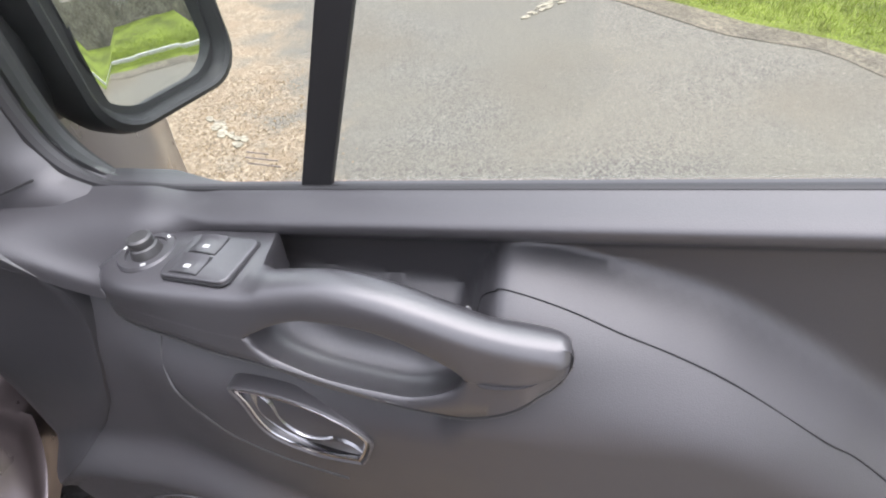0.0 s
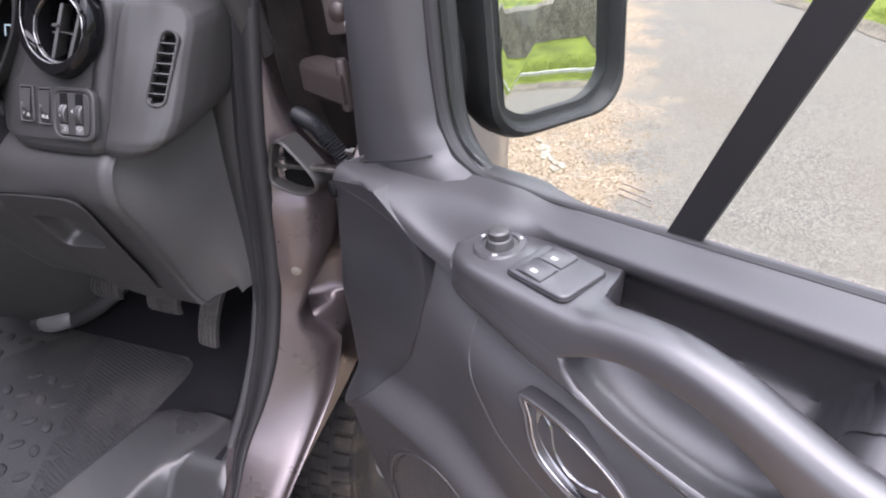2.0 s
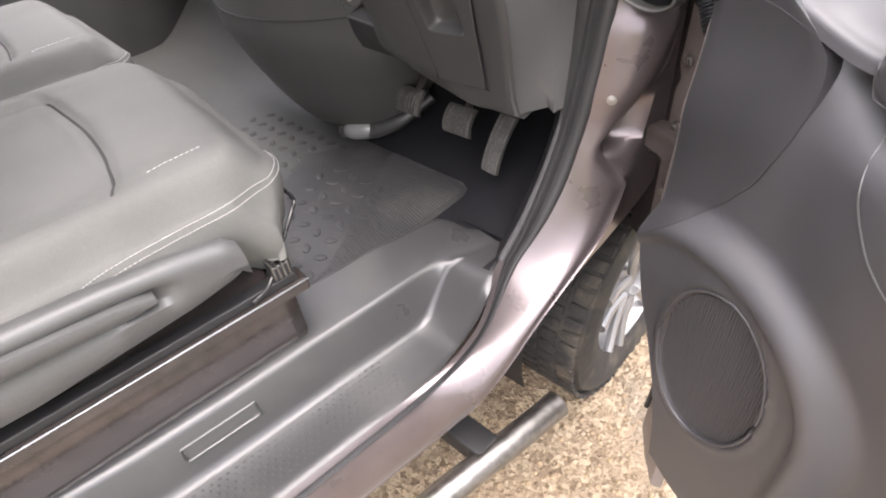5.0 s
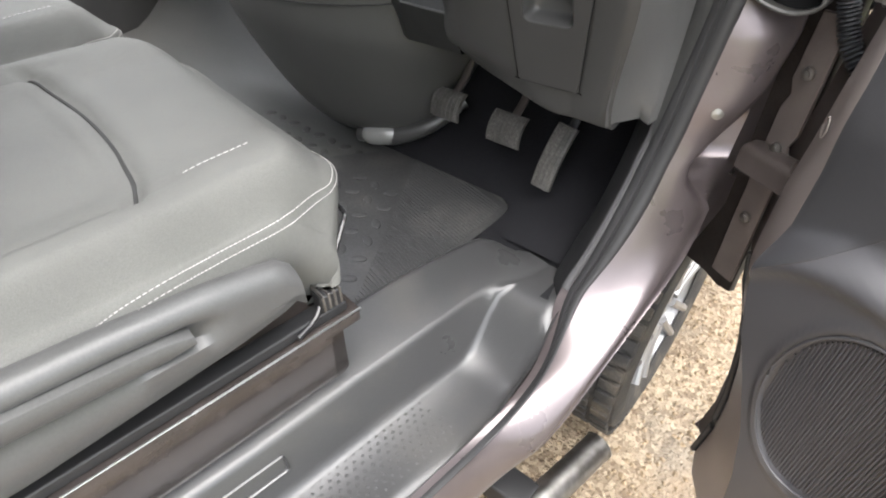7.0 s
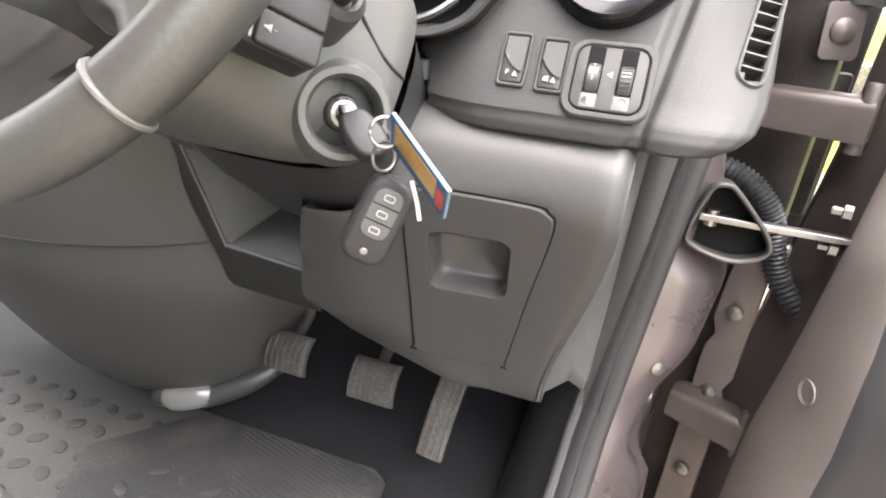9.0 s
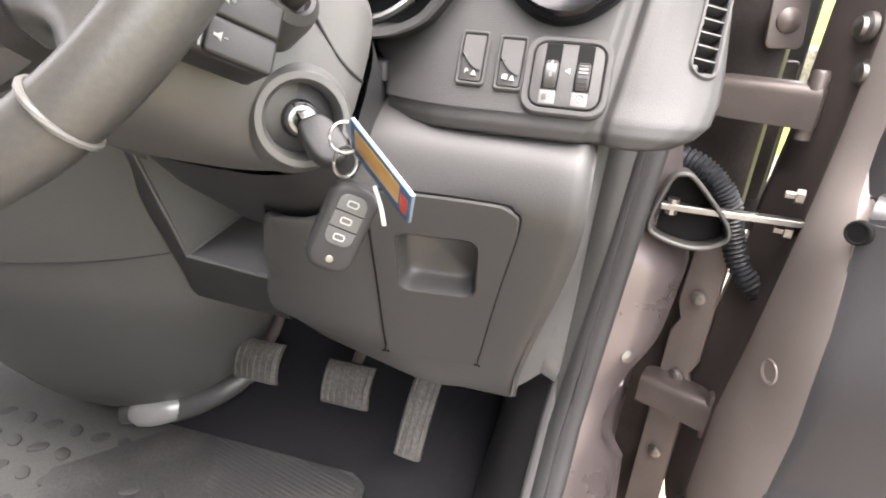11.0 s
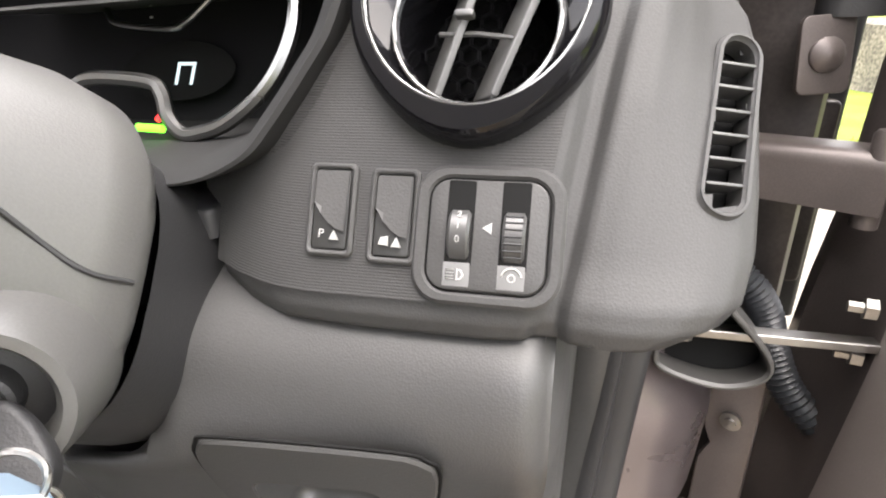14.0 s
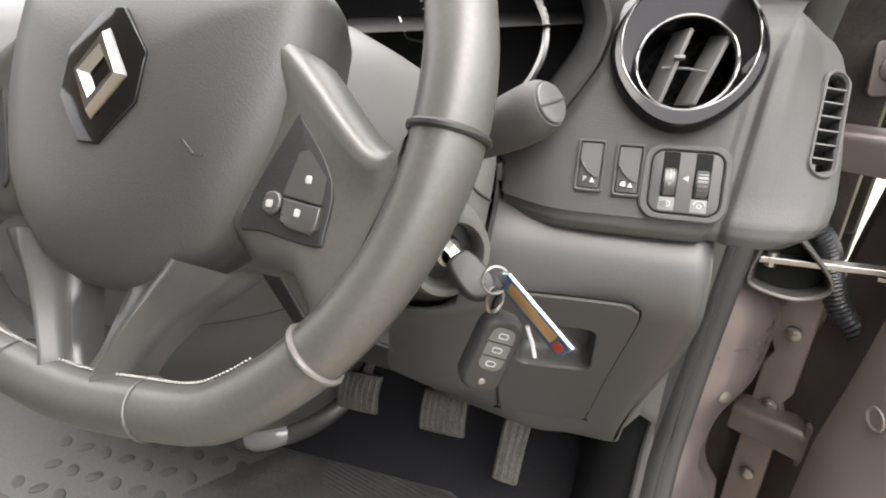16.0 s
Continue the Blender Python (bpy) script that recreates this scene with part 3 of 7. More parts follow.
    inner = [p + (q - p) * along(SHIFT, p.z) + Vector((-0.012, 0.003, 0.006)) + out * 0.03 * along(SHIFT, p.z) for p, q in zip(s, e) if p.z > 0.70]
    part("seal_lip", tube(inner, 0.007, 10), M_SEALGREY, van, "dark grey seal lip")
    for q, r in (((-0.497, 0.640, 0.988), 0.0085),):
        f = frame_at(q, (0, 0, 1), (0.45, -0.87, 0.1))
        bolt = part("bolt", lathe([(0.0, -0.004), (r * 1.25, -0.004), (r * 1.25, 0.001), (r, 0.002), (r * 0.95, 0.006), (0.0, 0.0075)], f, 12), M_STEEL, van, "zinc-plated bolt head")
    # inner side of the pillar beside the pedals, lined
    rows = []
    for a in s:
        rows.append([a + Vector((-0.014, 0.004, 0)), a + Vector((-0.05, 0.05, -0.005)), a + Vector((-0.065, 0.14, -0.01)), a + Vector((-0.06, 0.42, 0.0))])
    part("kick_lining", grid(rows[:62]), M_BLACK, van, "matt black lining inside the pillar")
    # front wing outside the door, and a black sheet for the shade behind the hinges
    wing = bmesh.new()
    prof = [(0.0, 0.38), (0.0, 0.55), (0.012, 0.75), (0.02, 0.95), (0.015, 1.10), (-0.01, 1.20), (-0.06, 1.27), (-0.2, 1.31), (-0.5, 1.34)]
    rows = []
    for i in range(25):
        y = 0.80 + 1.15 * i / 24
        rows.append([(-0.405 + 0.035 * ramp(y, 0.83, 1.10) - 0.10 * ramp(y, 1.30, 1.95) + dx, y, max(z, 0.33 + math.sqrt(max(0.0, 0.40 ** 2 - (y - 0.94) ** 2)) if abs(y - 0.94) < 0.4 else 0.30)) for dx, z in prof])
    grid(rows, bm=wing)
    part("front_wing", wing, M_PAINT, van, "grey-brown metallic front wing over the wheel", 50)
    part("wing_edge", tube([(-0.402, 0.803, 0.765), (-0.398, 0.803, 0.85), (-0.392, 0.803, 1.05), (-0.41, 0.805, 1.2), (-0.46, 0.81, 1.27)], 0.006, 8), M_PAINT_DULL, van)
    # added sheet, black in place of the shade between pillar and wing
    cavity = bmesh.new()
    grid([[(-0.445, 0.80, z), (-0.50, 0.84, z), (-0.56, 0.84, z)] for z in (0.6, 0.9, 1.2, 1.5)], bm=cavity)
    part("hinge_shade_sheet", cavity, M_VOID, van, "dark sheet standing in for the shade behind the hinges")
    # flange and plates carry the gap's shade in their dark colour
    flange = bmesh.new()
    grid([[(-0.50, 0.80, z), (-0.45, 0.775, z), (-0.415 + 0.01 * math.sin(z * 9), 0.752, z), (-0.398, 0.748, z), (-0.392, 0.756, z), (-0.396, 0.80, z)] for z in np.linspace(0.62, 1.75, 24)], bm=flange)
    part("wing_flange", flange, M_HOLLOW, van, "flange behind the wing, its brown paint darkened for shade", 50)
    # added panel that blackens the gap as shade would
    part("upper_shade_panel", box(-0.43, -0.360, 0.800, 0.815, 1.10, 1.78, 0.004), M_BLACK, van, "black panel standing in for the shade beside the upper hinge")
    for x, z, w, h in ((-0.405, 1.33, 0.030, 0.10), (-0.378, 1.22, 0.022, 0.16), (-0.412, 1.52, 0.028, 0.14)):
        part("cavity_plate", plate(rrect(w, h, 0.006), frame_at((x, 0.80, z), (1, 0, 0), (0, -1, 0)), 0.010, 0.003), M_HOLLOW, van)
    part("cavity_cable", tube(smooth_line([(-0.43, 0.79, 1.44), (-0.41, 0.776, 1.40), (-0.405, 0.776, 1.32), (-0.42, 0.785, 1.24)], 6), 0.005, 8), M_BLACK, van)
    part("pillar_bracket", box(-0.415, -0.372, 0.735, 0.765, 1.362, 1.46, 0.008), M_BLACK, van, "black bracket on the pillar")
    tab = frame_at((-0.408, 0.738, 1.338), (1, 0.3, 0.05), (0.2, -0.95, 0.1))
    part("bracket_tab", plate(rrect(0.036, 0.052, 0.006), tab, 0.004, 0.001), M_PAINT_DULL, van)
    part("bracket_bolt", lathe([(0.0, 0.002), (0.012, 0.002), (0.012, 0.006), (0.008, 0.009), (0.0, 0.010)][::-1], tab, 14), M_PAINT_DULL, van)
    # mounting strip with hinge bolts, yellow primer edge
    strip = plate([(-0.02, -0.30), (0.022, -0.30), (0.022, -0.06), (0.014, -0.04), (0.022, -0.02), (0.022, 0.14), (-0.016, 0.14), (-0.02, 0.05), (-0.012, 0.03), (-0.02, 0.01)],
                  frame_at((-0.418, 0.727, 0.97), (0.85, -0.4, 0), (-0.45, -0.88, 0)), 0.006, 0.002)
    part("hinge_strip", strip, M_STRIP, van, "brown painted steel strip between the hinges")
    for z in (1.036, 0.925, 0.80):
        f = frame_at((-0.421, 0.716, z), (0, 0, 1), (-0.45, -0.88, 0))
        part("strip_bolt", lathe([(0.0, -0.002), (0.009, -0.002), (0.009, 0.002), (0.005, 0.003), (0.005, 0.006), (0.0, 0.007)], f, 12), M_STEEL, van)
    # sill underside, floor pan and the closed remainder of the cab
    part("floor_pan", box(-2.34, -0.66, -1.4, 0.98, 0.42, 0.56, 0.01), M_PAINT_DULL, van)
    part("bulkhead", box(-2.34, -0.55, -1.0, -0.96, 0.5, 1.95, 0.01), M_DASH, van, "charcoal bulkhead behind the seats")
    roof = bmesh.new()
    grid([[(x, y, 1.93 - 0.05 * ((x + 1.4) / 0.9) ** 2 - 0.25 * ramp(y, -0.2, 0.6)) for x in np.linspace(-2.34, -0.62, 9)] for y in np.linspace(-1.0, 0.25, 8)], bm=roof)
    part("roof_lining", roof, material("pale_grey_headlining", (0.60, 0.60, 0.585), 0.9, grain=0.1), van, "pale grey cloth headlining")
    part("far_side", box(-2.38, -2.33, -1.0, 0.9, 0.5, 1.22, 0.01), M_DASH, van, "charcoal trim of the far door")
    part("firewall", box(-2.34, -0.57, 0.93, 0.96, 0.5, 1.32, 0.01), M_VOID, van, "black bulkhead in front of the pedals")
    # front pillar inside trim up to the roof
    up = smooth_line([(-0.515, 0.70, 1.30), (-0.508, 0.650, 1.42), (-0.54, 0.50, 1.62), (-0.66, 0.1, 1.85)], 6)
    part("pillar_trim", tube(up, 0.026, 12), M_DASH, van, "charcoal windscreen pillar trim")
    bonnet = bmesh.new()
    grid([[(x, y, 1.34 - 0.10 * ramp(y, 0.9, 2.0) - 0.05 * ((x + 1.4) / 0.9) ** 2) for x in np.linspace(-2.3, -0.55, 9)] for y in np.linspace(0.95, 2.0, 8)], bm=bonnet)
    part("bonnet", bonnet, M_PAINT, van)
    part("nose", box(-2.3, -0.55, 1.93, 1.98, 0.25, 1.22, 0.02), M_PAINT, van)
    # side step bar under the sill
    bar = smooth_line([(-0.478, 0.515, 0.316), (-0.50, 0.40, 0.316), (-0.55, 0.15, 0.316), (-0.62, -0.30, 0.316), (-0.70, -0.8, 0.316)], 6)
    part("side_bar", tube(bar, 0.030, 16), M_STEEL, van, "polished steel side bar below the sill")
    f = frame_at(bar[0], (0, 0, 1), (0.2, 0.97, 0))
    part("bar_cap", lathe([(0.0, 0.004), (0.024, 0.004), (0.031, 0.0), (0.031, -0.006)][::-1], f, 16), M_STEEL, van)
    part("bar_bracket", box(-0.66, -0.52, 0.30, 0.36, 0.29, 0.345, 0.006), M_BLACK, van)
    lining = bmesh.new()
    grid([[(-0.86 + 0.27 * j / 4, 0.94 + 0.405 * math.cos(a), 0.33 + 0.405 * math.sin(a)) for j in range(5)] for a in (math.pi * (1.08 - 1.16 * i / 20) for i in range(21))], bm=lining)
    part("arch_liner", lining, M_BLACK, van, "black wheel arch liner")
    # front wheel
    hub = frame_at((-0.595, 0.94, 0.33), (0, 1, 0), (1, 0, 0))
    prof = [(0.20, -0.09), (0.27, -0.105), (0.315, -0.10), (0.333, -0.075), (0.335, -0.03), (0.335, 0.03), (0.333, 0.075), (0.315, 0.10), (0.27, 0.107), (0.222, 0.098), (0.205, 0.09)]
    rows = [[hub @ Vector((r * math.cos(a), r * math.sin(a), z)) for r, z in prof] for a in (2 * math.pi * i / 72 for i in range(72))]
    wheel = part("wheel", grid(rows, closed_u=True), M_TYRE, van, "dusty black tyre on a silver alloy wheel")
    blocks = bmesh.new()
    for i in range(58):
        a = 2 * math.pi * i / 58
        for z, tw in ((-0.078, 0.04), (-0.026, -0.02), (0.026, 0.02), (0.078, -0.04)):
            f = hub @ Matrix.Rotation(a + tw, 4, "Z") @ Matrix.Translation((0.330, 0, z)) @ Matrix.Rotation(radians(90), 4, "Y")
            box(-0.021, 0.021, -0.0125, 0.0125, 0.0, 0.011, 0.002, f, blocks)
    part("tread", blocks, M_TYRE, wheel)
    part("rim", lathe([(0.0, 0.055), (0.06, 0.06), (0.08, 0.045), (0.10, 0.03), (0.19, 0.03), (0.205, 0.075), (0.215, 0.092), (0.222, 0.094), (0.222, 0.08), (0.21, -0.08), (0.0, -0.08)], hub, 48), M_ALLOY, wheel, "silver alloy rim")
    for i in range(5):
        a = 2 * math.pi * i / 5 + 0.4
        f = hub @ Matrix.Rotation(a, 4, "Z")
        for off in (-0.12, 0.12):
            sp = smooth_line([(0.05, off * 0.2, 0.075), (0.12, off * 0.25, 0.078), (0.2, off * 0.32, 0.092)], 4)
            part("spoke", tube([f @ p for p in sp], 0.012, 8), M_ALLOY, wheel)


build_body()

# ---- driver's door, swung open; built in its own frame: x along the door from the hinge side, y outwards, z up ----
DOOR = Matrix.Translation((-0.235, 0.596, 0.0)) @ Matrix.Rotation(radians(-29), 4, "Z")
M_ETCH = material("brown_etched_print", (0.26, 0.225, 0.19), 0.7)
M_LEVER = material("satin_release_lever", (0.30, 0.30, 0.31), 0.22, 1.0, vary=0.05)
M_FLAP = material("matt_slate_plastic", (0.034, 0.0332, 0.036), 0.40, spec=0.85, bump=0.1, bump_scale=1000, grain=0.06)
door = thing("driver_door", "open van door with charcoal plastic trim and clear window", "door", m=DOOR)


def belt(x):
    return 1.213 + 0.115 * x - 0.02 * ramp(x, 0.06, 0.0)


LID = [(p.x, p.y) for p in smooth_line([(0.398, 1.165, 0), (0.410, 1.190, 0), (0.424, 1.214, 0), (0.4355, 1.2225, 0), (0.478, 1.217, 0), (0.52, 1.209, 0), (0.5613, 1.199, 0), (0.6034, 1.184, 0), (0.6727, 1.144, 0), (0.7129, 1.118, 0), (0.82, 1.04, 0), (1.0, 0.90, 0)], 8)]


def lid_line(x):
    return along(LID, x)


def lid_swell(t):
    t = min(1.0, max(0.0, t))
    return 1 - (1 - t) ** 2.2


def front_lean(z):
    """How far the trim's front corner stands out towards its lower end."""
    return 0.020 * ramp(z, 1.18, 1.04)


def trim_y(x, z):
    """The trim's face, metres outwards from the belt line's plane."""
    d = belt(x) - z
    y = -0.030 * ramp(d, -0.002, 0.016) + 0.026 * ramp(d, 0.020, 0.050)
    low = lid_swell((lid_line(x) - z) / 0.08)
    y += -0.085 * low
    # fuller under the armrest
    y += -0.024 * ramp(z, 1.165, 1.11) * ramp(x, 0.04, 0.20) * ramp(x, 0.75, 0.40) * ramp(z, 0.80, 1.06)
    front = ramp(x, 0.16, 0.02)
    y = y * (1 - front) + front * (-0.030 - 0.052 * ramp(d, 0.0, 0.024) - front_lean(z))
    # speaker moulding swelling out of the lower door: a broad rounded band, a flat face, a sunken grille
    q = math.hypot((x - 0.045) / (0.215 if x > 0.045 else 0.20), (z - 0.74) / 0.207) if z > 0.74 else abs(x - 0.045) / (0.215 if x > 0.045 else 0.20)
    y += -0.034 * ramp(q, 1.10, 0.88) + 0.010 * ramp(q, 0.86, 0.80)
    q2 = math.hypot((x - 0.085) / 0.088, (z - 0.74) / 0.140)
    y += -0.004 * ramp(q2, 1.16, 1.10) + 0.010 * ramp(q2, 1.04, 0.98)
    y += -0.05 * ramp(z, 0.62, 0.5) * ramp(x, 0.22, 0.4)
    return y


def trim_front(z):
    """The front edge of the door trim."""
    return along([(0.40, 0.045), (0.52, 0.028), (0.61, 0.004), (0.70, -0.034), (0.76, -0.064), (0.83, -0.084), (0.90, -0.085), (1.0, -0.081), (1.1, -0.085), (1.18, -0.094), (1.23, -0.100)], z)


def shelf_line(x):
    """Across the shelf in front of the switch pod: from the glass out to its rounded edge and down."""
    zi = along([(-0.13, 1.201), (-0.05, 1.214), (0.05, 1.224), (0.20, 1.236)], x)
    zo = 1.211 - 0.024 * ramp(x, -0.045, 0.10) + 0.012 * ramp(x, 0.10, 0.20)
    pts = [Vector((0, 0.014, zi + 0.001)), Vector((0, -0.012, zi)), Vector((0, -0.04, (zi * 0.7 + zo * 0.3) + 0.002)), Vector((0, -0.066, zo + 0.003)), Vector((0, -0.079, zo - 0.004)), Vector((0, -0.084, zo - 0.016))]
    return smooth_line(pts, 6), zo - 0.016


def build_door():
    rows = []
    for i in range(151):
        row = []
        u = i / 150
        for j in range(121):
            x0 = -0.112 + 1.07 * u
            top, bottom = belt(x0), 0.40 + 0.03 * ramp(x0, 0.1, -0.1)
            z = top - 0.06 * j / 30 if j <= 30 else top - 0.06 - (top - 0.06 - bottom) * ((j - 30) / 90) ** 1.1
            x = x0 + (trim_front(z) + 0.112) * (1 - u) ** 6
            p = Vector((x, trim_y(x, z), z))
            w = ramp(x0, 0.19, 0.11)
            if w:
                shelf, zl = shelf_line(x0)
                if j < len(shelf):
                    q = Vector((x0 + 0.022 * (1 - u) ** 6, shelf[j].y, shelf[j].z))
                else:
                    z = zl - (zl - bottom) * ((j - len(shelf) + 1) / (121 - len(shelf))) ** 1.1
                    x = x0 + (trim_front(z) + 0.112) * (1 - u) ** 6
                    q = Vector((x, trim_y(x, z), z))
                p = p.lerp(q, w)
                if p.z < zl - 0.06:
                    p.y = trim_y(p.x, p.z)
            row.append(p)
        rows.append([row[0] + Vector((0, 0.012, 0))] + row + [row[-1] + Vector((0, 0.08, 0))])
    rows.insert(0, [p + Vector((0.006, 0.05, 0)) for p in rows[0]])
    panel = part("door_trim", grid(rows), M_DOOR, door, "slate grey grained plastic door trim", 60, own=True)
    # armrest: switch pod running into a slender pull bar, and a scooped shell under it
    FT = [(0.105, -0.080), (0.125, -0.095), (0.17, -0.104), (0.25, -0.107), (0.30, -0.105), (0.43, -0.103), (0.47, -0.101), (0.481, -0.0990), (0.4865, -0.095), (0.488, -0.089)]
    FL = [(0.105, -0.084), (0.126, -0.094), (0.20, -0.110), (0.25, -0.1135), (0.43, -0.112), (0.47, -0.104), (0.488, -0.092)]
    RR = [(0.105, -0.066), (0.115, -0.048), (0.13, -0.036), (0.16, -0.029), (0.18, -0.027), (0.2505, -0.027), (0.2545, -0.050), (0.258, -0.064), (0.27, -0.0715), (0.43, -0.073), (0.455, -0.071), (0.475, -0.071), (0.484, -0.0735), (0.487, -0.078), (0.488, -0.084)]
    TP = [(0.105, 1.199), (0.125, 1.2065), (0.17, 1.2130), (0.25, 1.2215), (0.27, 1.2265), (0.305, 1.2340), (0.331, 1.2355), (0.363, 1.2310), (0.394, 1.2215), (0.43, 1.2105), (0.475, 1.2045), (0.484, 1.2020), (0.4872, 1.1975), (0.488, 1.192)]
    BS = [(0.105, 1.180), (0.113, 1.164), (0.126, 1.158), (0.18, 1.164), (0.232, 1.163), (0.277, 1.156), (0.321, 1.145), (0.364, 1.136), (0.408, 1.133), (0.429, 1.138), (0.449, 1.149), (0.467, 1.164), (0.479, 1.1725), (0.485, 1.179), (0.4876, 1.186), (0.488, 1.190)]
    UP = [(0.2515, 1.184), (0.262, 1.190), (0.273, 1.197), (0.29, 1.2045), (0.309, 1.2085), (0.342, 1.2075), (0.365, 1.202), (0.386, 1.193), (0.405, 1.182), (0.418, 1.173)]
    LO = [(0.2515, 1.184), (0.256, 1.176), (0.265, 1.168), (0.276, 1.161), (0.31, 1.149), (0.361, 1.143), (0.383, 1.145), (0.402, 1.154), (0.414, 1.165), (0.418, 1.173)]
    smooth = lambda t: [(p.x, p.y) for p in smooth_line([(a, b, 0) for a, b in t], 5)]
    FT, FL, TP, BS, UP, LO = map(smooth, (FT, FL, TP, BS, UP, LO))
    def mid(x):
        """Where bar and shell meet beyond the opening."""
        t, b = along(TP, x), along(BS, x)
        return along([(0.105, b + 0.45 * (t - b)), (0.2515, 1.184), (0.418, 1.173), (0.488, b + 0.45 * (t - b))], x) if not 0.2515 < x < 0.418 else None
    bar, shell = [], []
    for i in range(131):
        x = 0.105 + 0.383 * i / 130
        f, fl, r, t, b = along(FT, x), along(FL, x), along(RR, x), along(TP, x), along(BS, x)
        m_ = mid(x)
        zu, zl = (along(UP, x), along(LO, x)) if m_ is None else (m_, m_)
        gap = zu - zl
        k = ramp(gap, 0.0, 0.02)
        w = 0.22 + 0.78 * ramp(x, 0.432, 0.416)
        fm = lambda z: f + (fl - f) * min(1.0, max(0.0, (t - 0.012 - z) / max(0.02, t - 0.012 - b)))
        zr = t - 0.040 + (max(zu - 0.006, t - 0.034) - t + 0.040) * ramp(x, 0.250, 0.275)
        bar.append([(x, r, zr), (x, r, t - 0.007), (x, r - 0.0015, t - 0.003), (x, r - 0.005, t - 0.0003), (x, r * 0.65 + f * 0.35, t + 0.0008), (x, r * 0.3 + f * 0.7, t), (x, f + 0.007, t - 0.0020), (x, f + 0.0025, t - 0.0050), (x, f, t - 0.0105),
                    (x, fm(t * 0.5 + zu * 0.5) , t * 0.45 + zu * 0.55), (x, fm(zu + 0.004), zu + 0.005), (x, fm(zu) + 0.0015 * k, zu + 0.0015), (x, fm(zu) + 0.006 * k + 0.0001, zu), (x, r * 0.4 + f * 0.6, zu + 0.001 * k), (x, r, zr)])
        shell.append([(x, fl + 0.014, b - 0.003), (x, fl + 0.003, b - 0.001), (x, fl, b + 0.003), (x, fm(b * 0.5 + zl * 0.5), b * 0.5 + zl * 0.5), (x, fm(zl - 0.005), zl - 0.005), (x, fm(zl) + 0.001 * k, zl - 0.0015), (x, fm(zl) + 0.004 * k, zl),
                      (x, fl + 0.010 * w, zl - 0.003 * k), (x, fl + 0.020 * w, zl - 0.007 * k), (x, fl + 0.032 * w, zl - 0.006 * k), (x, fl + 0.044 * w, zl + 0.006 * k), (x, fl + 0.053 * w, zl + 0.022 * k), (x, fl + 0.056 * w, zl + 0.034 * k), (x, fl + 0.0575 * w, zl + 0.0345 * k)])
    for rows in (bar, shell):
        rows.append([(0.4885, -0.086, 1.191)] * len(rows[-1]))
    armrest = part("armrest", grid(bar), M_DOOR_POD, door, "satin slate armrest with switch pod and pull handle", 50, own=True)
    part("armrest_shell", grid(shell), M_DOOR_POD, armrest, "scooped shell under the pull handle", 50)
    edge = [Vector((0.105 + 0.383 * i / 60, along(FL, 0.105 + 0.383 * i / 60) + 0.001, along(BS, 0.105 + 0.383 * i / 60) - 0.0015)) for i in range(61)]
    part("armrest_edge", tube(edge, 0.0010, 6), M_DASH_SMOOTH, armrest)
    # two fine ribs low on the scoop's rear wall
    for dz in (0.0, 0.004):
        part("scoop_rib", tube([Vector((x, along(FL, x) + 0.0545, along(LO, x) + 0.026 + dz)) for x in np.linspace(0.285, 0.385, 14)], 0.0008, 6), M_DOOR_POD, armrest)
    # mirror adjuster
    f = Matrix.Translation((0.147, -0.061, 1.2108)) @ Matrix.Rotation(radians(-5), 4, "Y")
    part("adjuster_base", lathe([(0.024, -0.004), (0.024, 0.0), (0.0225, 0.002), (0.017, 0.002), (0.0165, 0.0), (0.0, 0.0)], f, 32), M_DOOR_POD, armrest)
    knob = part("adjuster_knob", lathe([(0.013, 0.0), (0.0110, 0.007), (0.0095, 0.008), (0.0095, 0.010), (0.0102, 0.0115), (0.0098, 0.0145), (0.008, 0.0160), (0.0, 0.0160)], f, 24), M_DASH_SMOOTH, armrest, "round mirror adjuster knob")
    for a in (60, 180, 300):
        g = f @ Matrix.Rotation(radians(a), 4, "Z") @ Matrix.Translation((0.020, 0, 0.002))
        part("adjuster_mark", box(-0.0012, 0.0012, -0.002, 0.002, 0, 0.0006, 0.0002, g), M_WHITE, armrest)
    # window switch block
    f = Matrix.Translation((0.212, -0.067, 1.2175)) @ Matrix.Rotation(radians(-5), 4, "Z") @ Matrix.Rotation(radians(-6), 4, "Y")
    block = part("switch_block", plate(rrect(0.062, 0.050, 0.007), f, 0.0042, 0.0016), M_DOOR_POD, armrest, "satin window switch block")
    part("switch_groove", ring(rrect(0.0645, 0.0525, 0.008), rrect(0.062, 0.050, 0.007), f, 0.0012, 0.0003), M_BLACK, armrest)
    for sx, sy in ((-0.009, 0.0115), (-0.009, -0.0115)):
        g = f @ Matrix.Translation((sx, sy, 0.0036))
        part("switch_well", box(-0.0135, 0.0135, -0.0105, 0.0105, -0.002, 0.0009, 0.0004, g), M_BLACK, block)
        rows = [[g @ Vector((u, v, 0.0012 + 0.0010 * (1 - (u / 0.013) ** 4) + (0.0022 * ((v - 0.001) / 0.009) ** 2 if v > 0.001 else 0.0))) for v in (-0.0095, -0.0085, -0.005, -0.001, 0.002, 0.005, 0.0075, 0.0095)] for u in (-0.0125, -0.0118, -0.006, 0, 0.006, 0.0118, 0.0125)]
        sw = part("window_switch", grid(rows), M_DOOR_POD, block)
        part("switch_icon", box(-0.003, 0.003, -0.0018, 0.0018, 0.0020, 0.0026, 0.0003, g @ Matrix.Translation((0.0, -0.003, 0))), M_WHITE, sw)
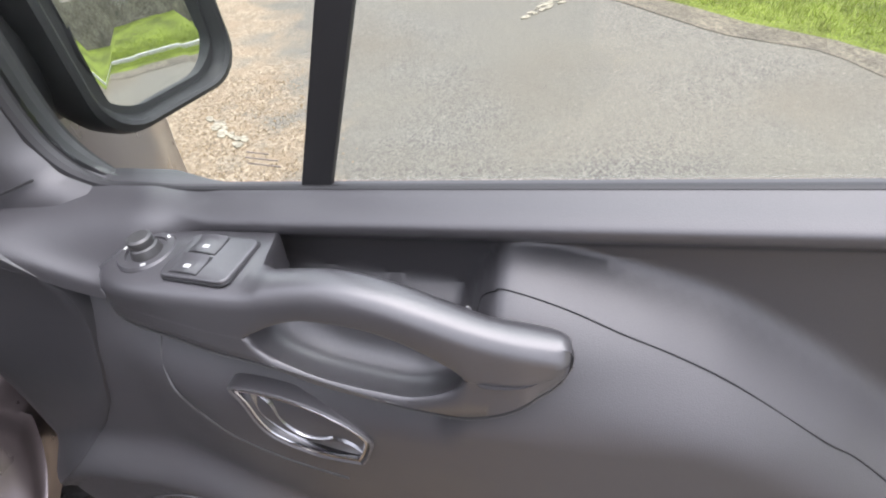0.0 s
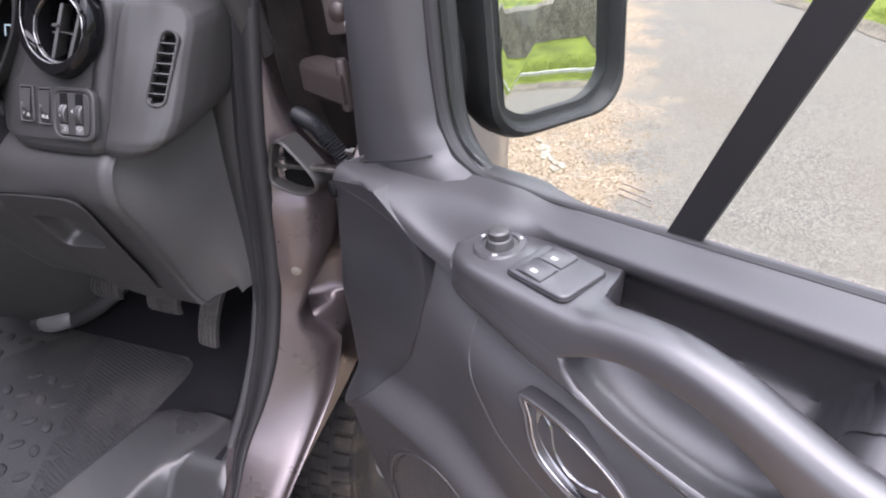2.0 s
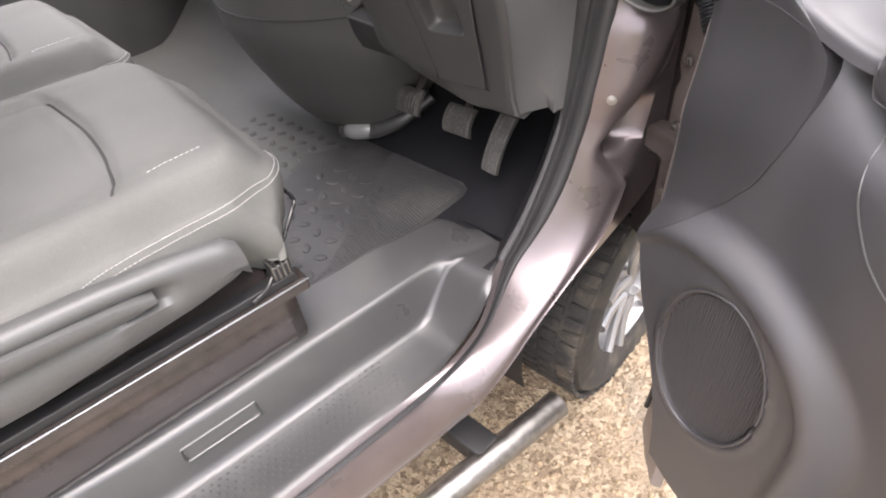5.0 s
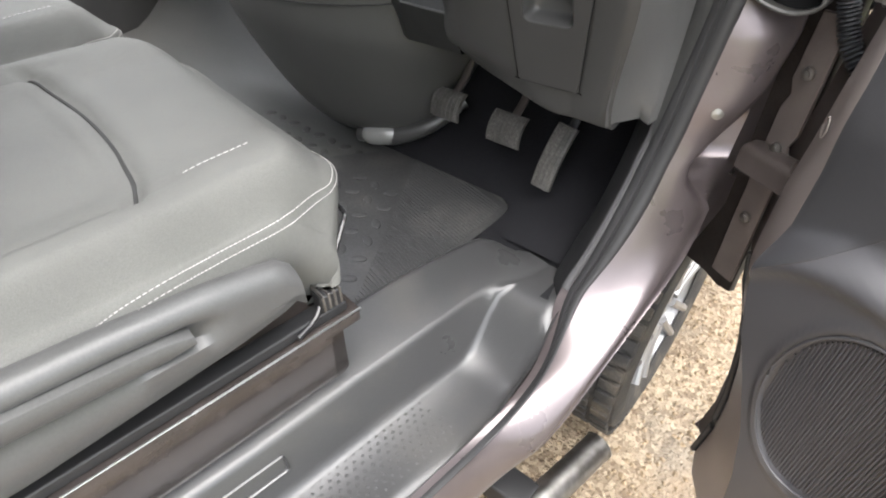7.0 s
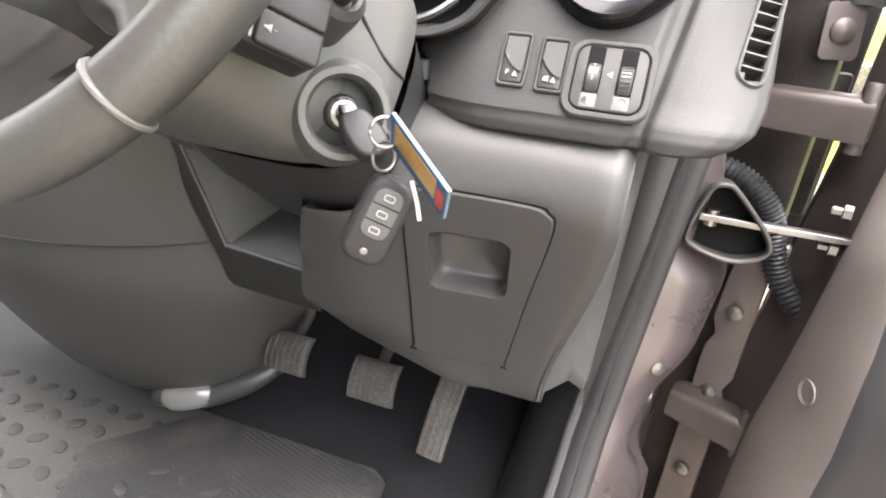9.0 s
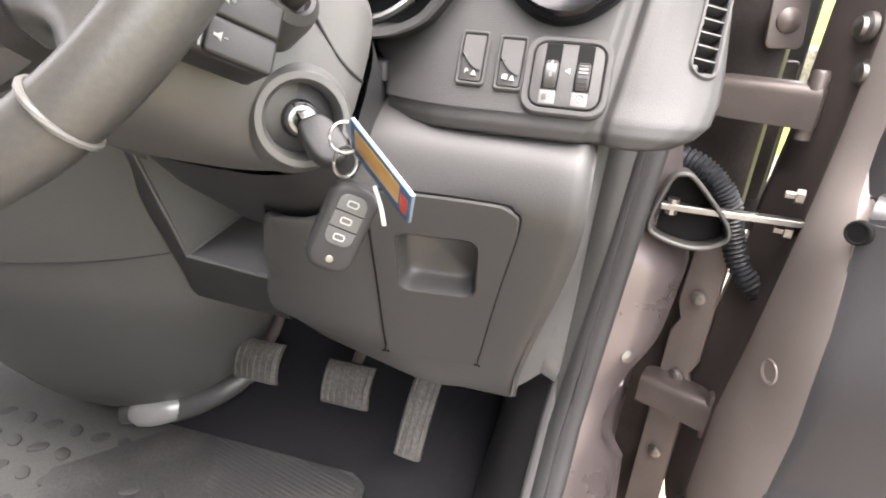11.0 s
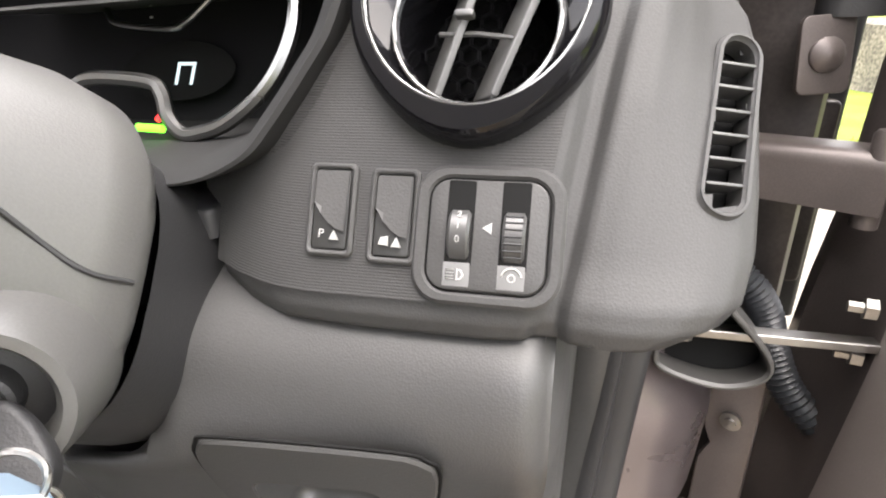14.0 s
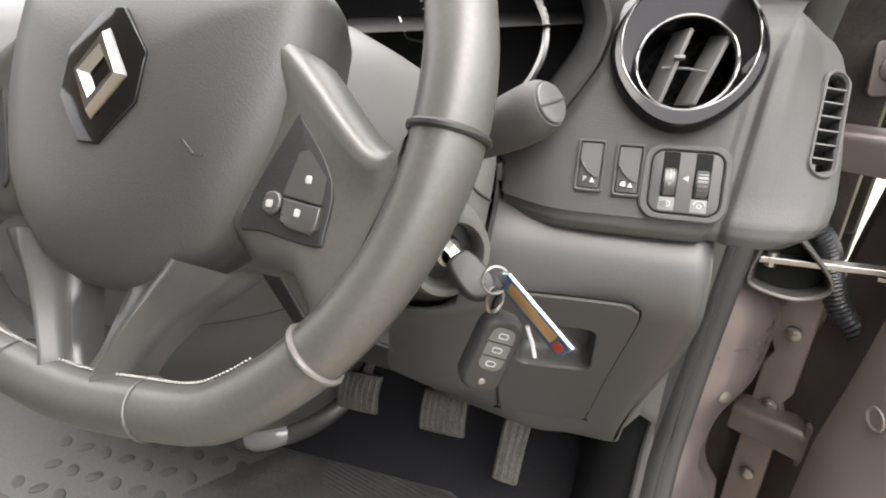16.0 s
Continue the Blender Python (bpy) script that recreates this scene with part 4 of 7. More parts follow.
    # inside release: dark bezel, chrome boat with a black hollow and a curved lever
    f = frame_at((0.278, -0.1135, 1.079), (0.86, 0, -0.51), (0, -1, 0.05))
    c_, s_ = 0.86, -0.51
    def local(pts, n=4):
        pts = [((x - 0.278) * c_ + (z - 1.079) * s_, -(x - 0.278) * s_ + (z - 1.079) * c_) for x, z in pts]
        return [tuple(p.to_2d()) for p in smooth_line([(x, y, 0) for x, y in pts[::-1]], n, True)]
    line = local([(0.2165, 1.117), (0.238, 1.1215), (0.277, 1.117), (0.314, 1.102), (0.336, 1.082), (0.3375, 1.066), (0.328, 1.0415), (0.318, 1.0375), (0.280, 1.0375), (0.244, 1.052), (0.230, 1.072), (0.2235, 1.097)])
    bezel = part("release_bezel", ring(line, inset(line, 0.0035), f, 0.0032, 0.0014, back=-0.012), M_DOOR_POD, door, "slate bezel round the inside release", own=True)
    inner = inset(line, 0.0042)
    handle = part("release_handle", ring(inner, inset(inner, 0.0034), f, 0.0020, 0.0008, back=-0.014), M_CHROME, bezel, "chrome inside door release in a dark cup")
    part("release_cup", plate(inset(inner, 0.001), f, -0.012, 0.0005, back=-0.014), M_BLACK, handle)
    # the lever: a shallow silver dish sweeping from the front tip round below the hollow to the rear end
    upper = smooth_line([(-0.052, 0.014, 0), (-0.034, 0.008, 0), (-0.018, -0.008, 0), (0.0, -0.014, 0), (0.014, -0.008, 0), (0.026, 0.006, 0), (0.040, 0.010, 0), (0.054, 0.006, 0)], 4)
    lower = smooth_line([(-0.055, 0.008, 0), (-0.046, -0.006, 0), (-0.034, -0.018, 0), (-0.012, -0.0255, 0), (0.012, -0.025, 0), (0.034, -0.0205, 0), (0.050, -0.014, 0), (0.058, -0.004, 0)], 4)
    rows = [[f @ Vector((a.x + (b.x - a.x) * v, a.y + (b.y - a.y) * v, z)) for v, z in ((0.0, -0.010), (0.02, -0.001), (0.10, 0.0012), (0.25, -0.0015), (0.5, -0.0045), (0.75, -0.0035), (0.95, 0.0), (1.0, -0.004))] for a, b in zip(upper, lower)]
    part("release_lever", grid(rows), M_LEVER, handle)
    # storage pocket lid seam
    SEAM = [(0.413, 1.172), (0.4155, 1.184), (0.4202, 1.192), (0.4275, 1.2005), (0.4355, 1.2035), (0.4782, 1.1958), (0.52, 1.1841), (0.5613, 1.1718), (0.6034, 1.1546), (0.6727, 1.1126), (0.7129, 1.0864), (0.82, 1.0)]
    edge = smooth_line([(x, trim_y(x, z) - 0.0012, z) for x, z in SEAM], 8)
    part("pocket_seam", tube(edge, 0.0006, 6), M_BLACK, panel)
    # speaker grille: ribs in the round recess
    grille = bmesh.new()
    for k in range(40):
        x = 0.004 + 0.0042 * k
        half = 0.134 * math.sqrt(max(0.0, 1 - ((x - 0.085) / 0.084) ** 2))
        if half > 0.01:
            tube([(x, trim_y(x, 0.74 - half + 2 * half * i / 24) - 0.0040, 0.74 - half + 2 * half * i / 24) for i in range(25)], 0.0014, 6, up=(0, 1, 0), bm=grille)
    part("speaker_grille", grille, M_DOOR, panel, "ribbed speaker grille")
    rimline = [(0.085 + 0.0895 * math.cos(a), 0, 0.74 + 0.142 * math.sin(a)) for a in (2 * math.pi * i / 48 for i in range(48))]
    part("speaker_rim", tube([(x, trim_y(x, z) - 0.0025, z) for x, _, z in rimline], 0.0022, 8, closed=True), M_DOOR, panel)
    # flat flap closing the trim's front corner
    zs = [0.866 + (1.2135 - 0.866) * i / 24 for i in range(25)]
    front_side = lambda z: max(trim_front(z) + 0.001, along([(1.165, -0.098), (1.198, -0.092), (1.211, -0.060), (1.215, -0.016)], z))
    rear_side = lambda z: along([(0.865, -0.080), (0.925, -0.025), (0.982, 0.018), (1.03, 0.048), (1.085, 0.064), (1.128, 0.069), (1.15, 0.067), (1.169, 0.060), (1.186, 0.040), (1.199, 0.017), (1.208, 0.006), (1.2135, -0.010)], z)
    rows = []
    for z in zs:
        a, b, y = front_side(z), rear_side(z), -0.0832 - front_lean(z)
        face = lambda x: min(y - 0.0005, trim_y(x, z) - 0.0012)
        rows.append([(a, y + 0.006, z), (a + 0.0004, y, z), (a + 0.0015, face(a), z)] + [(a + (b - a) * t, face(a + (b - a) * t), z) for t in (0.12, 0.25, 0.37, 0.5, 0.62, 0.75, 0.88)] + [(b - 0.002, face(b), z), (b, min(y, trim_y(b, z) - 0.0002), z), (b + 0.001, trim_y(b, z) + 0.003, z)])
    part("corner_flap", grid(rows), M_FLAP, door, "matt dark flap at the trim's front corner", own=True)
    # light moulding line across the trim
    line = smooth_line([(x, trim_y(x, z) - 0.0006, z) for x, z in ((0.126, 1.165), (0.135, 1.13), (0.150, 1.095), (0.172, 1.058), (0.200, 1.028), (0.243, 1.002), (0.30, 0.985))], 6)
    part("trim_seam", tube(line, 0.0012, 6), M_DASH_SMOOTH, panel)
    # mirror-corner trim above the belt, in front of the window
    rows = []
    for z in (1.185, 1.200, 1.212, 1.220, 1.226, 1.231, 1.236, 1.245, 1.255, 1.265, 1.28, 1.30, 1.33, 1.37, 1.42, 1.5, 1.6, 1.745):
        a = -0.106 + 0.11 * max(0, z - 1.25) - 0.004 * ramp(z, 1.26, 1.19)
        b = along([(1.185, 0.10), (1.212, 0.095), (1.222, 0.062), (1.234, 0.026), (1.265, 0.003), (1.32, -0.007), (1.42, -0.012), (1.6, -0.012), (1.745, 0.0)], z)
        rows.append([(a - 0.012, 0.03, z), (a - 0.004, -0.018, z), (a + 0.01, -0.038, z), (a * 0.6 + b * 0.4, -0.041, z), (a * 0.2 + b * 0.8, -0.030, z), (b, -0.014, z), (b + 0.004, 0.012, z)])
    part("corner_trim", grid(rows), M_DOOR, door, "slate plastic cover inside the mirror corner", 60, own=True)
    line = [(x, y - 0.003, 1.196 + 0.30 * (x + 0.13)) for x, y in ((-0.101, -0.026), (-0.092, -0.041), (-0.06, -0.044), (-0.01, -0.036), (0.018, -0.02))]
    part("corner_seam", tube(smooth_line(line, 5), 0.0012, 6), M_BLACK, panel)
    # window: seal, frame, dividing bar, panes
    front = [(-0.012, 0.012, 1.60), (-0.010, 0.010, 1.42), (-0.004, 0.008, 1.32), (0.006, 0.006, 1.265), (0.028, 0.004, 1.236), (0.062, 0.002, 1.224), (0.095, 0.002, 1.226)]
    seal = smooth_line(front, 6) + [Vector((x, 0.002, belt(x) - 0.002)) for x in (0.15, 0.3, 0.5, 0.7, 0.94)]
    part("window_seal", tube(seal, [0.0085 - 0.0045 * ramp(p.x, 0.01, 0.09) for p in seal], 10), M_RUBBER, door, "black rubber window seal", own=True)
    outer = [p + Vector((0.004, 0.018, -0.002 - 0.014 * ramp(p.x, 0.03, 0.10))) for p in seal]
    part("outer_seal", tube(outer, [0.010 - 0.0055 * ramp(p.x, 0.01, 0.09) for p in outer], 10), M_RUBBER, door, own=True)
    belt_strip = [Vector((x, 0.004, belt(x) + 0.0005)) for x in (0.09, 0.3, 0.6, 0.94)]
    part("belt_strip", tube(belt_strip, 0.0014, 6), M_SEALGREY, door, "thin pale sealing strip along the glass", own=True)
    rows = [[(0.272 + 0.30 * (z - 1.237) + dx, dy, z) for dx, dy in ((-0.0135, 0.006), (-0.0125, 0.003), (0.0125, 0.003), (0.0135, 0.006), (0.0125, 0.011), (-0.0125, 0.011))] for z in (1.232, 1.4, 1.6, 1.75)]
    part("window_bar", grid(rows, closed_v=True, caps=True), M_BLACK, door, "black upright bar dividing the window", own=True)
    def pane(pts, name):
        bm = bmesh.new()
        fs = [bm.verts.new((x, y, z)) for x, y, z in pts]
        bm.faces.new(fs)
        bm.faces.ensure_lookup_table()
        r = bmesh.ops.extrude_face_region(bm, geom=bm.faces[:])
        bmesh.ops.translate(bm, verts=[v for v in r["geom"] if isinstance(v, bmesh.types.BMVert)], vec=(0, 0.004, 0))
        ob = part(name, bm, M_GLASS, door, "clear window glass", own=True, smooth=False)
        ob.visible_shadow = False
        return ob
    pane([(0.0, 0.012, 1.75), (-0.002, 0.012, 1.40), (0.012, 0.012, 1.262), (0.034, 0.012, 1.238), (0.08, 0.012, 1.222), (0.268, 0.012, 1.244), (0.42, 0.012, 1.75)], "quarter_glass")
    pane([(0.422, 0.013, 1.75), (0.272, 0.013, 1.244), (0.94, 0.013, 1.32), (0.96, 0.013, 1.75)], "door_glass")
    # etched marks low in the quarter glass, too small to read: bars
    for k in range(3):
        g = frame_at((0.226 + 0.001 * k, 0.0105, 1.2665 - 0.0055 * k), (1, 0, -0.02), (0, -1, 0))
        part("etched_mark", box(-0.015 + 0.004 * (k == 0), 0.015 - 0.006 * (k == 0), -0.0006, 0.0006, 0, 0.0004, 0.0001, g), M_ETCH, door, "etched line on the glass", own=True)
    # outer skin and front end face of the door
    skin = bmesh.new()
    prof = [(0.03, 0.30), (0.055, 0.32), (0.075, 0.50), (0.088, 0.8), (0.082, 1.0), (0.06, 1.15), (0.035, 1.22)]
    grid([[(x, y, z if z < 1.2 else belt(x) - 0.035) for y, z in prof] for x in np.linspace(-0.145, 0.96, 10)], bm=skin)
    part("outer_skin", skin, M_PAINT, door, "grey-brown metallic outer door skin", 60, own=True)
    end = bmesh.new()
    rows = []
    fold = [(0.30, -0.092), (0.40, -0.083), (0.50, -0.088), (0.61, -0.106), (0.68, -0.126), (0.73, -0.150), (0.80, -0.164), (0.93, -0.162), (1.02, -0.152), (1.13, -0.143), (1.24, -0.1355), (1.365, -0.132), (1.70, -0.110)]
    for i in range(57):
        z = 0.30 + 1.40 * i / 56
        a, up = along(fold, z), ramp(z, 1.15, 1.24)
        b, y = (trim_front(z) + 0.004) * (1 - up) + (-0.105 + 0.06 * max(0.0, z - 1.37)) * up, (-0.084 - front_lean(z)) * (1 - up) - 0.022 * up
        a, c, w = a - 0.003 * up, -0.016 + 0.018 * up, 1 - 0.12 * up
        rows.append([(a - 0.055 * w, 0.085 - 0.030 * up, z), (a - 0.058 * w, 0.06 - 0.010 * up, z), (a - 0.050 * w, 0.036, z), (a - 0.022 * w, 0.022, z), (a - 0.006, c + 0.010, z), (a, c, z), (a + (b - a) * 0.2, c + (y - c) * 0.35, z), (a + (b - a) * 0.6, c + (y - c) * 0.72, z), (b - 0.008, y + 0.004, z), (b - 0.003, y + 0.001, z), (b + 0.004, y + 0.004, z), (b + 0.012, y + 0.014, z)])
    # one shell, two tones: deep flange painted shaded, end face painted lit
    grid([row[5:] for row in rows], bm=end)
    part("door_flange", grid([row[:6] for row in rows]), M_PAINT_DULL, door, "folded flange of the door shell, its brown darkened for shade", 40, own=True)
    lip = [Vector(row[4]) + Vector((-0.004, -0.004, 0)) for row in rows if row[4][2] < 0.80]
    part("end_seal", tube(lip, 0.006, 8), M_RUBBER, door, "black rubber lip along the lower front edge", own=True)
    for p in ((-0.360, 0.680, 1.337), (-0.352, 0.668, 1.300)):
        q = DOOR.inverted() @ Vector(p)
        part("hinge_bolt", lathe([(0.0, -0.004), (0.013, -0.004), (0.013, 0.001), (0.009, 0.003), (0.0085, 0.007), (0.0, 0.009)], frame_at(q, (0, 0, 1), (-0.75, -0.6, 0)), 14), M_STEEL, door, "zinc-plated hinge bolt", own=True)
    part("door_end", end, M_ENDPAINT, door, "painted steel front end of the door", 40, own=True)
    for z in (0.954, 1.029):
        g = frame_at((-0.1185, -0.0690, z), (0, 0, 1), (-0.72, -0.69, 0))
        part("door_dimple", lathe([(0.0, -0.003), (0.007, -0.002), (0.0105, 0.001), (0.012, 0.0016), (0.013, 0.0)], g, 16), M_ENDPAINT, door, own=True)
    # raised black disc painting the dark of the trim's clip hole
    g = frame_at((-0.092, -0.0815, 1.186), (0, 0, 1), (-0.3, -0.95, 0))
    part("clip_hole_shade", lathe([(0.0, 0.0045), (0.0075, 0.0045), (0.0085, 0.0055), (0.0100, 0.005), (0.0105, 0.0)], g, 18), M_VOID, door, own=True)
    g = frame_at((-0.148, -0.012, 1.168), (0, 0, 1), (-1, -0.3, 0))
    for dz in (0.018, -0.018):
        stud = part("strap_nut", lathe([(0.0075, 0.0), (0.0075, 0.007), (0.004, 0.0075), (0.004, 0.016), (0.0, 0.0165)], g @ Matrix.Translation((dz, 0.0, 0)), 6), M_STEEL, door, "zinc-plated nut on a stud", own=True, smooth=False)
    # door mirror outside the quarter glass
    housing = bmesh.new()
    mid = Vector((0.018, 0.158, 1.366))
    g = frame_at(mid, (0.22, 0.97, 0), (0.965, -0.22, 0.110))
    def bowl(w, h, z, dx=0.003):
        return [g @ Vector((x + dx, y + 0.004, z)) for x, y in rrect(w, h, min(0.046, w * 0.4), 6)]
    grid([bowl(0.180, 0.290, 0.016), bowl(0.191, 0.301, 0.012), bowl(0.196, 0.306, 0.0), bowl(0.198, 0.306, -0.03), bowl(0.19, 0.28, -0.08), bowl(0.14, 0.22, -0.12), bowl(0.01, 0.01, -0.135)], closed_v=True, bm=housing)
    grid([bowl(0.180, 0.290, 0.016), bowl(0.174, 0.284, 0.013), bowl(0.166, 0.280, -0.006, 0.006), bowl(0.10, 0.20, -0.014)], closed_v=True, bm=housing)
    mirror = part("door_mirror", housing, M_BLACK, door, "black door mirror with convex glass", own=True)
    # convex glass
    rows = []
    for k in range(13):
        q = k / 12
        rows.append([g @ Vector((x * q + 0.012, y * q, -((x * q) ** 2 + (y * q) ** 2) / 2.5)) for x, y in rrect(0.150, 0.276, 0.034, 8)] if q else [g @ Vector((0.0001 * x, 0.0001 * y, 0)) for x, y in rrect(0.150, 0.276, 0.034, 8)])
    rows.append([g @ Vector((x + 0.012, y, -0.012)) for x, y in rrect(0.150, 0.276, 0.034, 8)])
    part("mirror_glass", grid(rows, closed_v=True), M_MIRROR, mirror, "convex mirror glass", 30)
    arm_ = smooth_line([(-0.02, 0.15, 1.30), (-0.06, 0.13, 1.30), (-0.085, 0.09, 1.30), (-0.09, 0.03, 1.30)], 5)
    part("mirror_arm", tube(arm_, [0.062 + 0.0005 * i for i in range(len(arm_))], 16, flat=1.1), M_BLACK, mirror)
    # hinges, check strap and cable conduit; they belong to the door
    inv = DOOR.inverted()
    for z in (1.266, 0.902):
        a, b = inv @ Vector((-0.448, 0.722, z)), inv @ Vector((-0.362, 0.682, z))
        d = (b - a).normalized()
        f = frame_at(a, d, (0, 0, 1))
        line = [(-0.008, -0.018), (0.085, -0.022), (0.085, 0.020), (0.0, 0.020), (-0.012, 0.010)]
        hinge = part("hinge", plate(line, f @ Matrix.Translation((0, 0, -0.020)), 0.040, 0.011), M_PAINT_DULL, door, "painted steel door hinge", own=True)
        part("hinge_pin", lathe([(0.0, -0.03), (0.008, -0.03), (0.008, 0.030), (0.006, 0.033), (0.0, 0.033)], f @ Matrix.Translation((0.078, -0.012, 0)), 14), M_PAINT_DULL, hinge)
    a, b = inv @ Vector((-0.484, 0.655, 1.161)), inv @ Vector((-0.372, 0.655, 1.143))
    f = frame_at(a, b - a, (0, 0, 1))
    strap = part("check_strap", box(-0.012, (b - a).length + 0.02, -0.006, 0.006, -0.003, 0.003, 0.001, f), M_STEEL, door, "thin steel check strap", own=True)
    part("strap_bolt", lathe([(0.0, -0.008), (0.006, -0.008), (0.006, 0.008), (0.0, 0.008)], f, 10), M_STEEL, strap)
    path = smooth_line([inv @ Vector(p) for p in ((-0.50, 0.735, 1.198), (-0.4624, 0.716, 1.194), (-0.437, 0.704, 1.178), (-0.420, 0.702, 1.155), (-0.408, 0.704, 1.122), (-0.392, 0.700, 1.088), (-0.365, 0.690, 1.060), (-0.345, 0.680, 1.048))], 14)
    part("cable_conduit", tube(path, [0.0102 if i % 2 else 0.0132 for i in range(len(path))], 14), M_HOSE, door, "black convoluted cable conduit", own=True)


build_door()
# rubber boot of the check strap on the pillar
f = frame_at((-0.461, 0.650, 1.155), (0.97, -0.06, -0.25), (-0.06, -0.99, 0.10))
boot_line = [tuple(p.to_2d()) for p in smooth_line([(-0.040, 0.024, 0), (-0.040, -0.020, 0), (-0.028, -0.034, 0), (0.012, -0.032, 0), (0.036, -0.014, 0), (0.030, 0.006, 0), (-0.014, 0.034, 0), (-0.030, 0.036, 0)], 4, True)]
boot = part("strap_boot", ring(boot_line, inset(boot_line, 0.0045), f, 0.009, 0.003, back=-0.03), M_BOOT, van, "grey rubber surround of the check strap")
part("boot_void", plate(inset(boot_line, 0.005), f, -0.014, 0.0005, back=-0.018), M_VOID, boot)

# ---- dashboard ----
dash = thing("dashboard", "charcoal plastic van dashboard with vents, switches and fuse cover", "dashboard", (-0.8, 0.6, 1.0))
FACE_N = Vector((0, -0.894, 0.447))          # the switch panel leans away towards the top
FACE = frame_at((-0.62, 0.4905, 1.295), (1, 0, 0), FACE_N)


def on_face(x, z, lift=0.0):
    """A frame on the switch panel at that x and height."""
    return Matrix.Translation((x, 0.4905 + 0.5 * (z - 1.295), z)) @ FACE.to_3x3().to_4x4() @ Matrix.Translation((0, 0, lift))


def x_left(z):
    """The switch panel's edge against the instrument hood."""
    return along([(1.25, -0.733), (1.288, -0.735), (1.294, -0.750), (1.300, -0.752), (1.311, -0.742), (1.319, -0.714), (1.3326, -0.701), (1.3535, -0.687), (1.372, -0.676), (1.40, -0.668)], z)


def slit_frame():
    """The narrow side vent's frame: x across, y up the slot, z out of the surface."""
    a, b = Vector((-0.5055, 0.512, 1.298)), Vector((-0.4985, 0.557, 1.357))
    up, nr = (b - a).normalized(), Vector((0.36, -0.74, 0.57))
    side = up.cross(nr).normalized()
    nr = side.cross(up).normalized()
    m = Matrix(((side.x, up.x, nr.x, 0), (side.y, up.y, nr.y, 0), (side.z, up.z, nr.z, 0), (0, 0, 0, 1)))
    m.translation = (a + b) / 2 - nr * 0.0035 - Vector((0.0060, 0, 0))
    return m, (b - a).length


SLIT, SLIT_LEN = slit_frame()


def build_dash():
    # upper part: plan line of the face swept up its slope, rounding into the vent end
    plan = [(-0.737, 0.5135), (-0.715, 0.4995), (-0.69, 0.4890), (-0.66, 0.4868), (-0.63, 0.4865), (-0.59, 0.4868), (-0.574, 0.4885), (-0.568, 0.4935), (-0.563, 0.494), (-0.558, 0.490), (-0.546, 0.4895), (-0.530, 0.4915),
            (-0.514, 0.496), (-0.502, 0.502), (-0.4945, 0.509), (-0.4915, 0.519), (-0.4925, 0.535), (-0.497, 0.565), (-0.508, 0.61), (-0.525, 0.67), (-0.545, 0.75)]
    levels = [(1.254, 0.040), (1.248, 0.028), (1.247, 0.016), (1.250, 0.006), (1.258, 0.0), (1.266, -0.002), (1.28, 0.0), (1.30, 0.0), (1.32, 0.0), (1.34, 0.0), (1.36, 0.001),
              (1.375, 0.004), (1.388, 0.012), (1.398, 0.026), (1.403, 0.05), (1.404, 0.10), (1.40, 0.22), (1.39, 0.42)]
    rows = []
    for z, off in levels:
        row = []
        zz = min(z, 1.37)
        for i, (x, y) in enumerate(plan):
            k = ramp(x, -0.56, -0.50)
            if i < 3:
                x += (x_left(z) + 0.737) * (1 - i / 3)
            a = plan[max(0, i - 1)]
            b = plan[min(len(plan) - 1, i + 1)]
            nx, ny = -(b[1] - a[1]), (b[0] - a[0])
            ln = math.hypot(nx, ny)
            nx, ny = (nx / ln, ny / ln) if x > -0.67 else (0.0, 1.0)
            x -= 0.020 * ramp(x, -0.56, -0.49) * max(0.0, (1.292 - z) / 0.04) ** 2.2
            x += 0.16 * (z - 1.305) * ramp(x, -0.62, -0.575) * ramp(x, -0.505, -0.548)
            drop = 0.012 * ramp(x, -0.54, -0.49) * ramp(z, 1.34, 1.40)
            row.append((x + nx * off, y + ny * off + 0.5 * (zz - 1.282) * (1 + 0.5 * k), z - drop))
        rows.append(row)
    skin = grid(rows)
    bmesh.ops.subdivide_edges(skin, edges=skin.edges[:], cuts=3, use_grid_fill=True)
    bore = on_face(-0.6100, 1.3730).inverted()
    slit = SLIT.inverted()
    gone = []
    for face_ in skin.faces:
        c = face_.calc_center_median()
        p, q = bore @ c, slit @ c
        if (math.hypot(p.x / 0.0445, p.y / 0.0485) < 1 and abs(p.z) < 0.04) or (math.hypot(q.x / 0.0085, max(0.0, abs(q.y) - SLIT_LEN / 2 + 0.008) / 0.0085) < 1 and abs(q.z) < 0.012):
            gone.append(face_)
    bmesh.ops.delete(skin, geom=gone, context="FACES")
    upper = part("upper_dash", skin, M_DASH_UP, dash, "charcoal grained upper dashboard", 60)
    # fine horizontal ribs on the switch panel
    BOW = [(-0.76, 0.038), (-0.737, 0.0255), (-0.715, 0.0115), (-0.70, 0.0050), (-0.69, 0.0020), (-0.675, 0.0)]
    ribs = bmesh.new()
    for k in range(112):
        z = 1.266 + 0.00113 * k
        m = on_face(0, z)
        across = (z - 1.3730) * 1.118 / 0.0550
        gap = 0.0505 * math.sqrt(1 - across ** 2) if abs(across) < 1 else 0.0
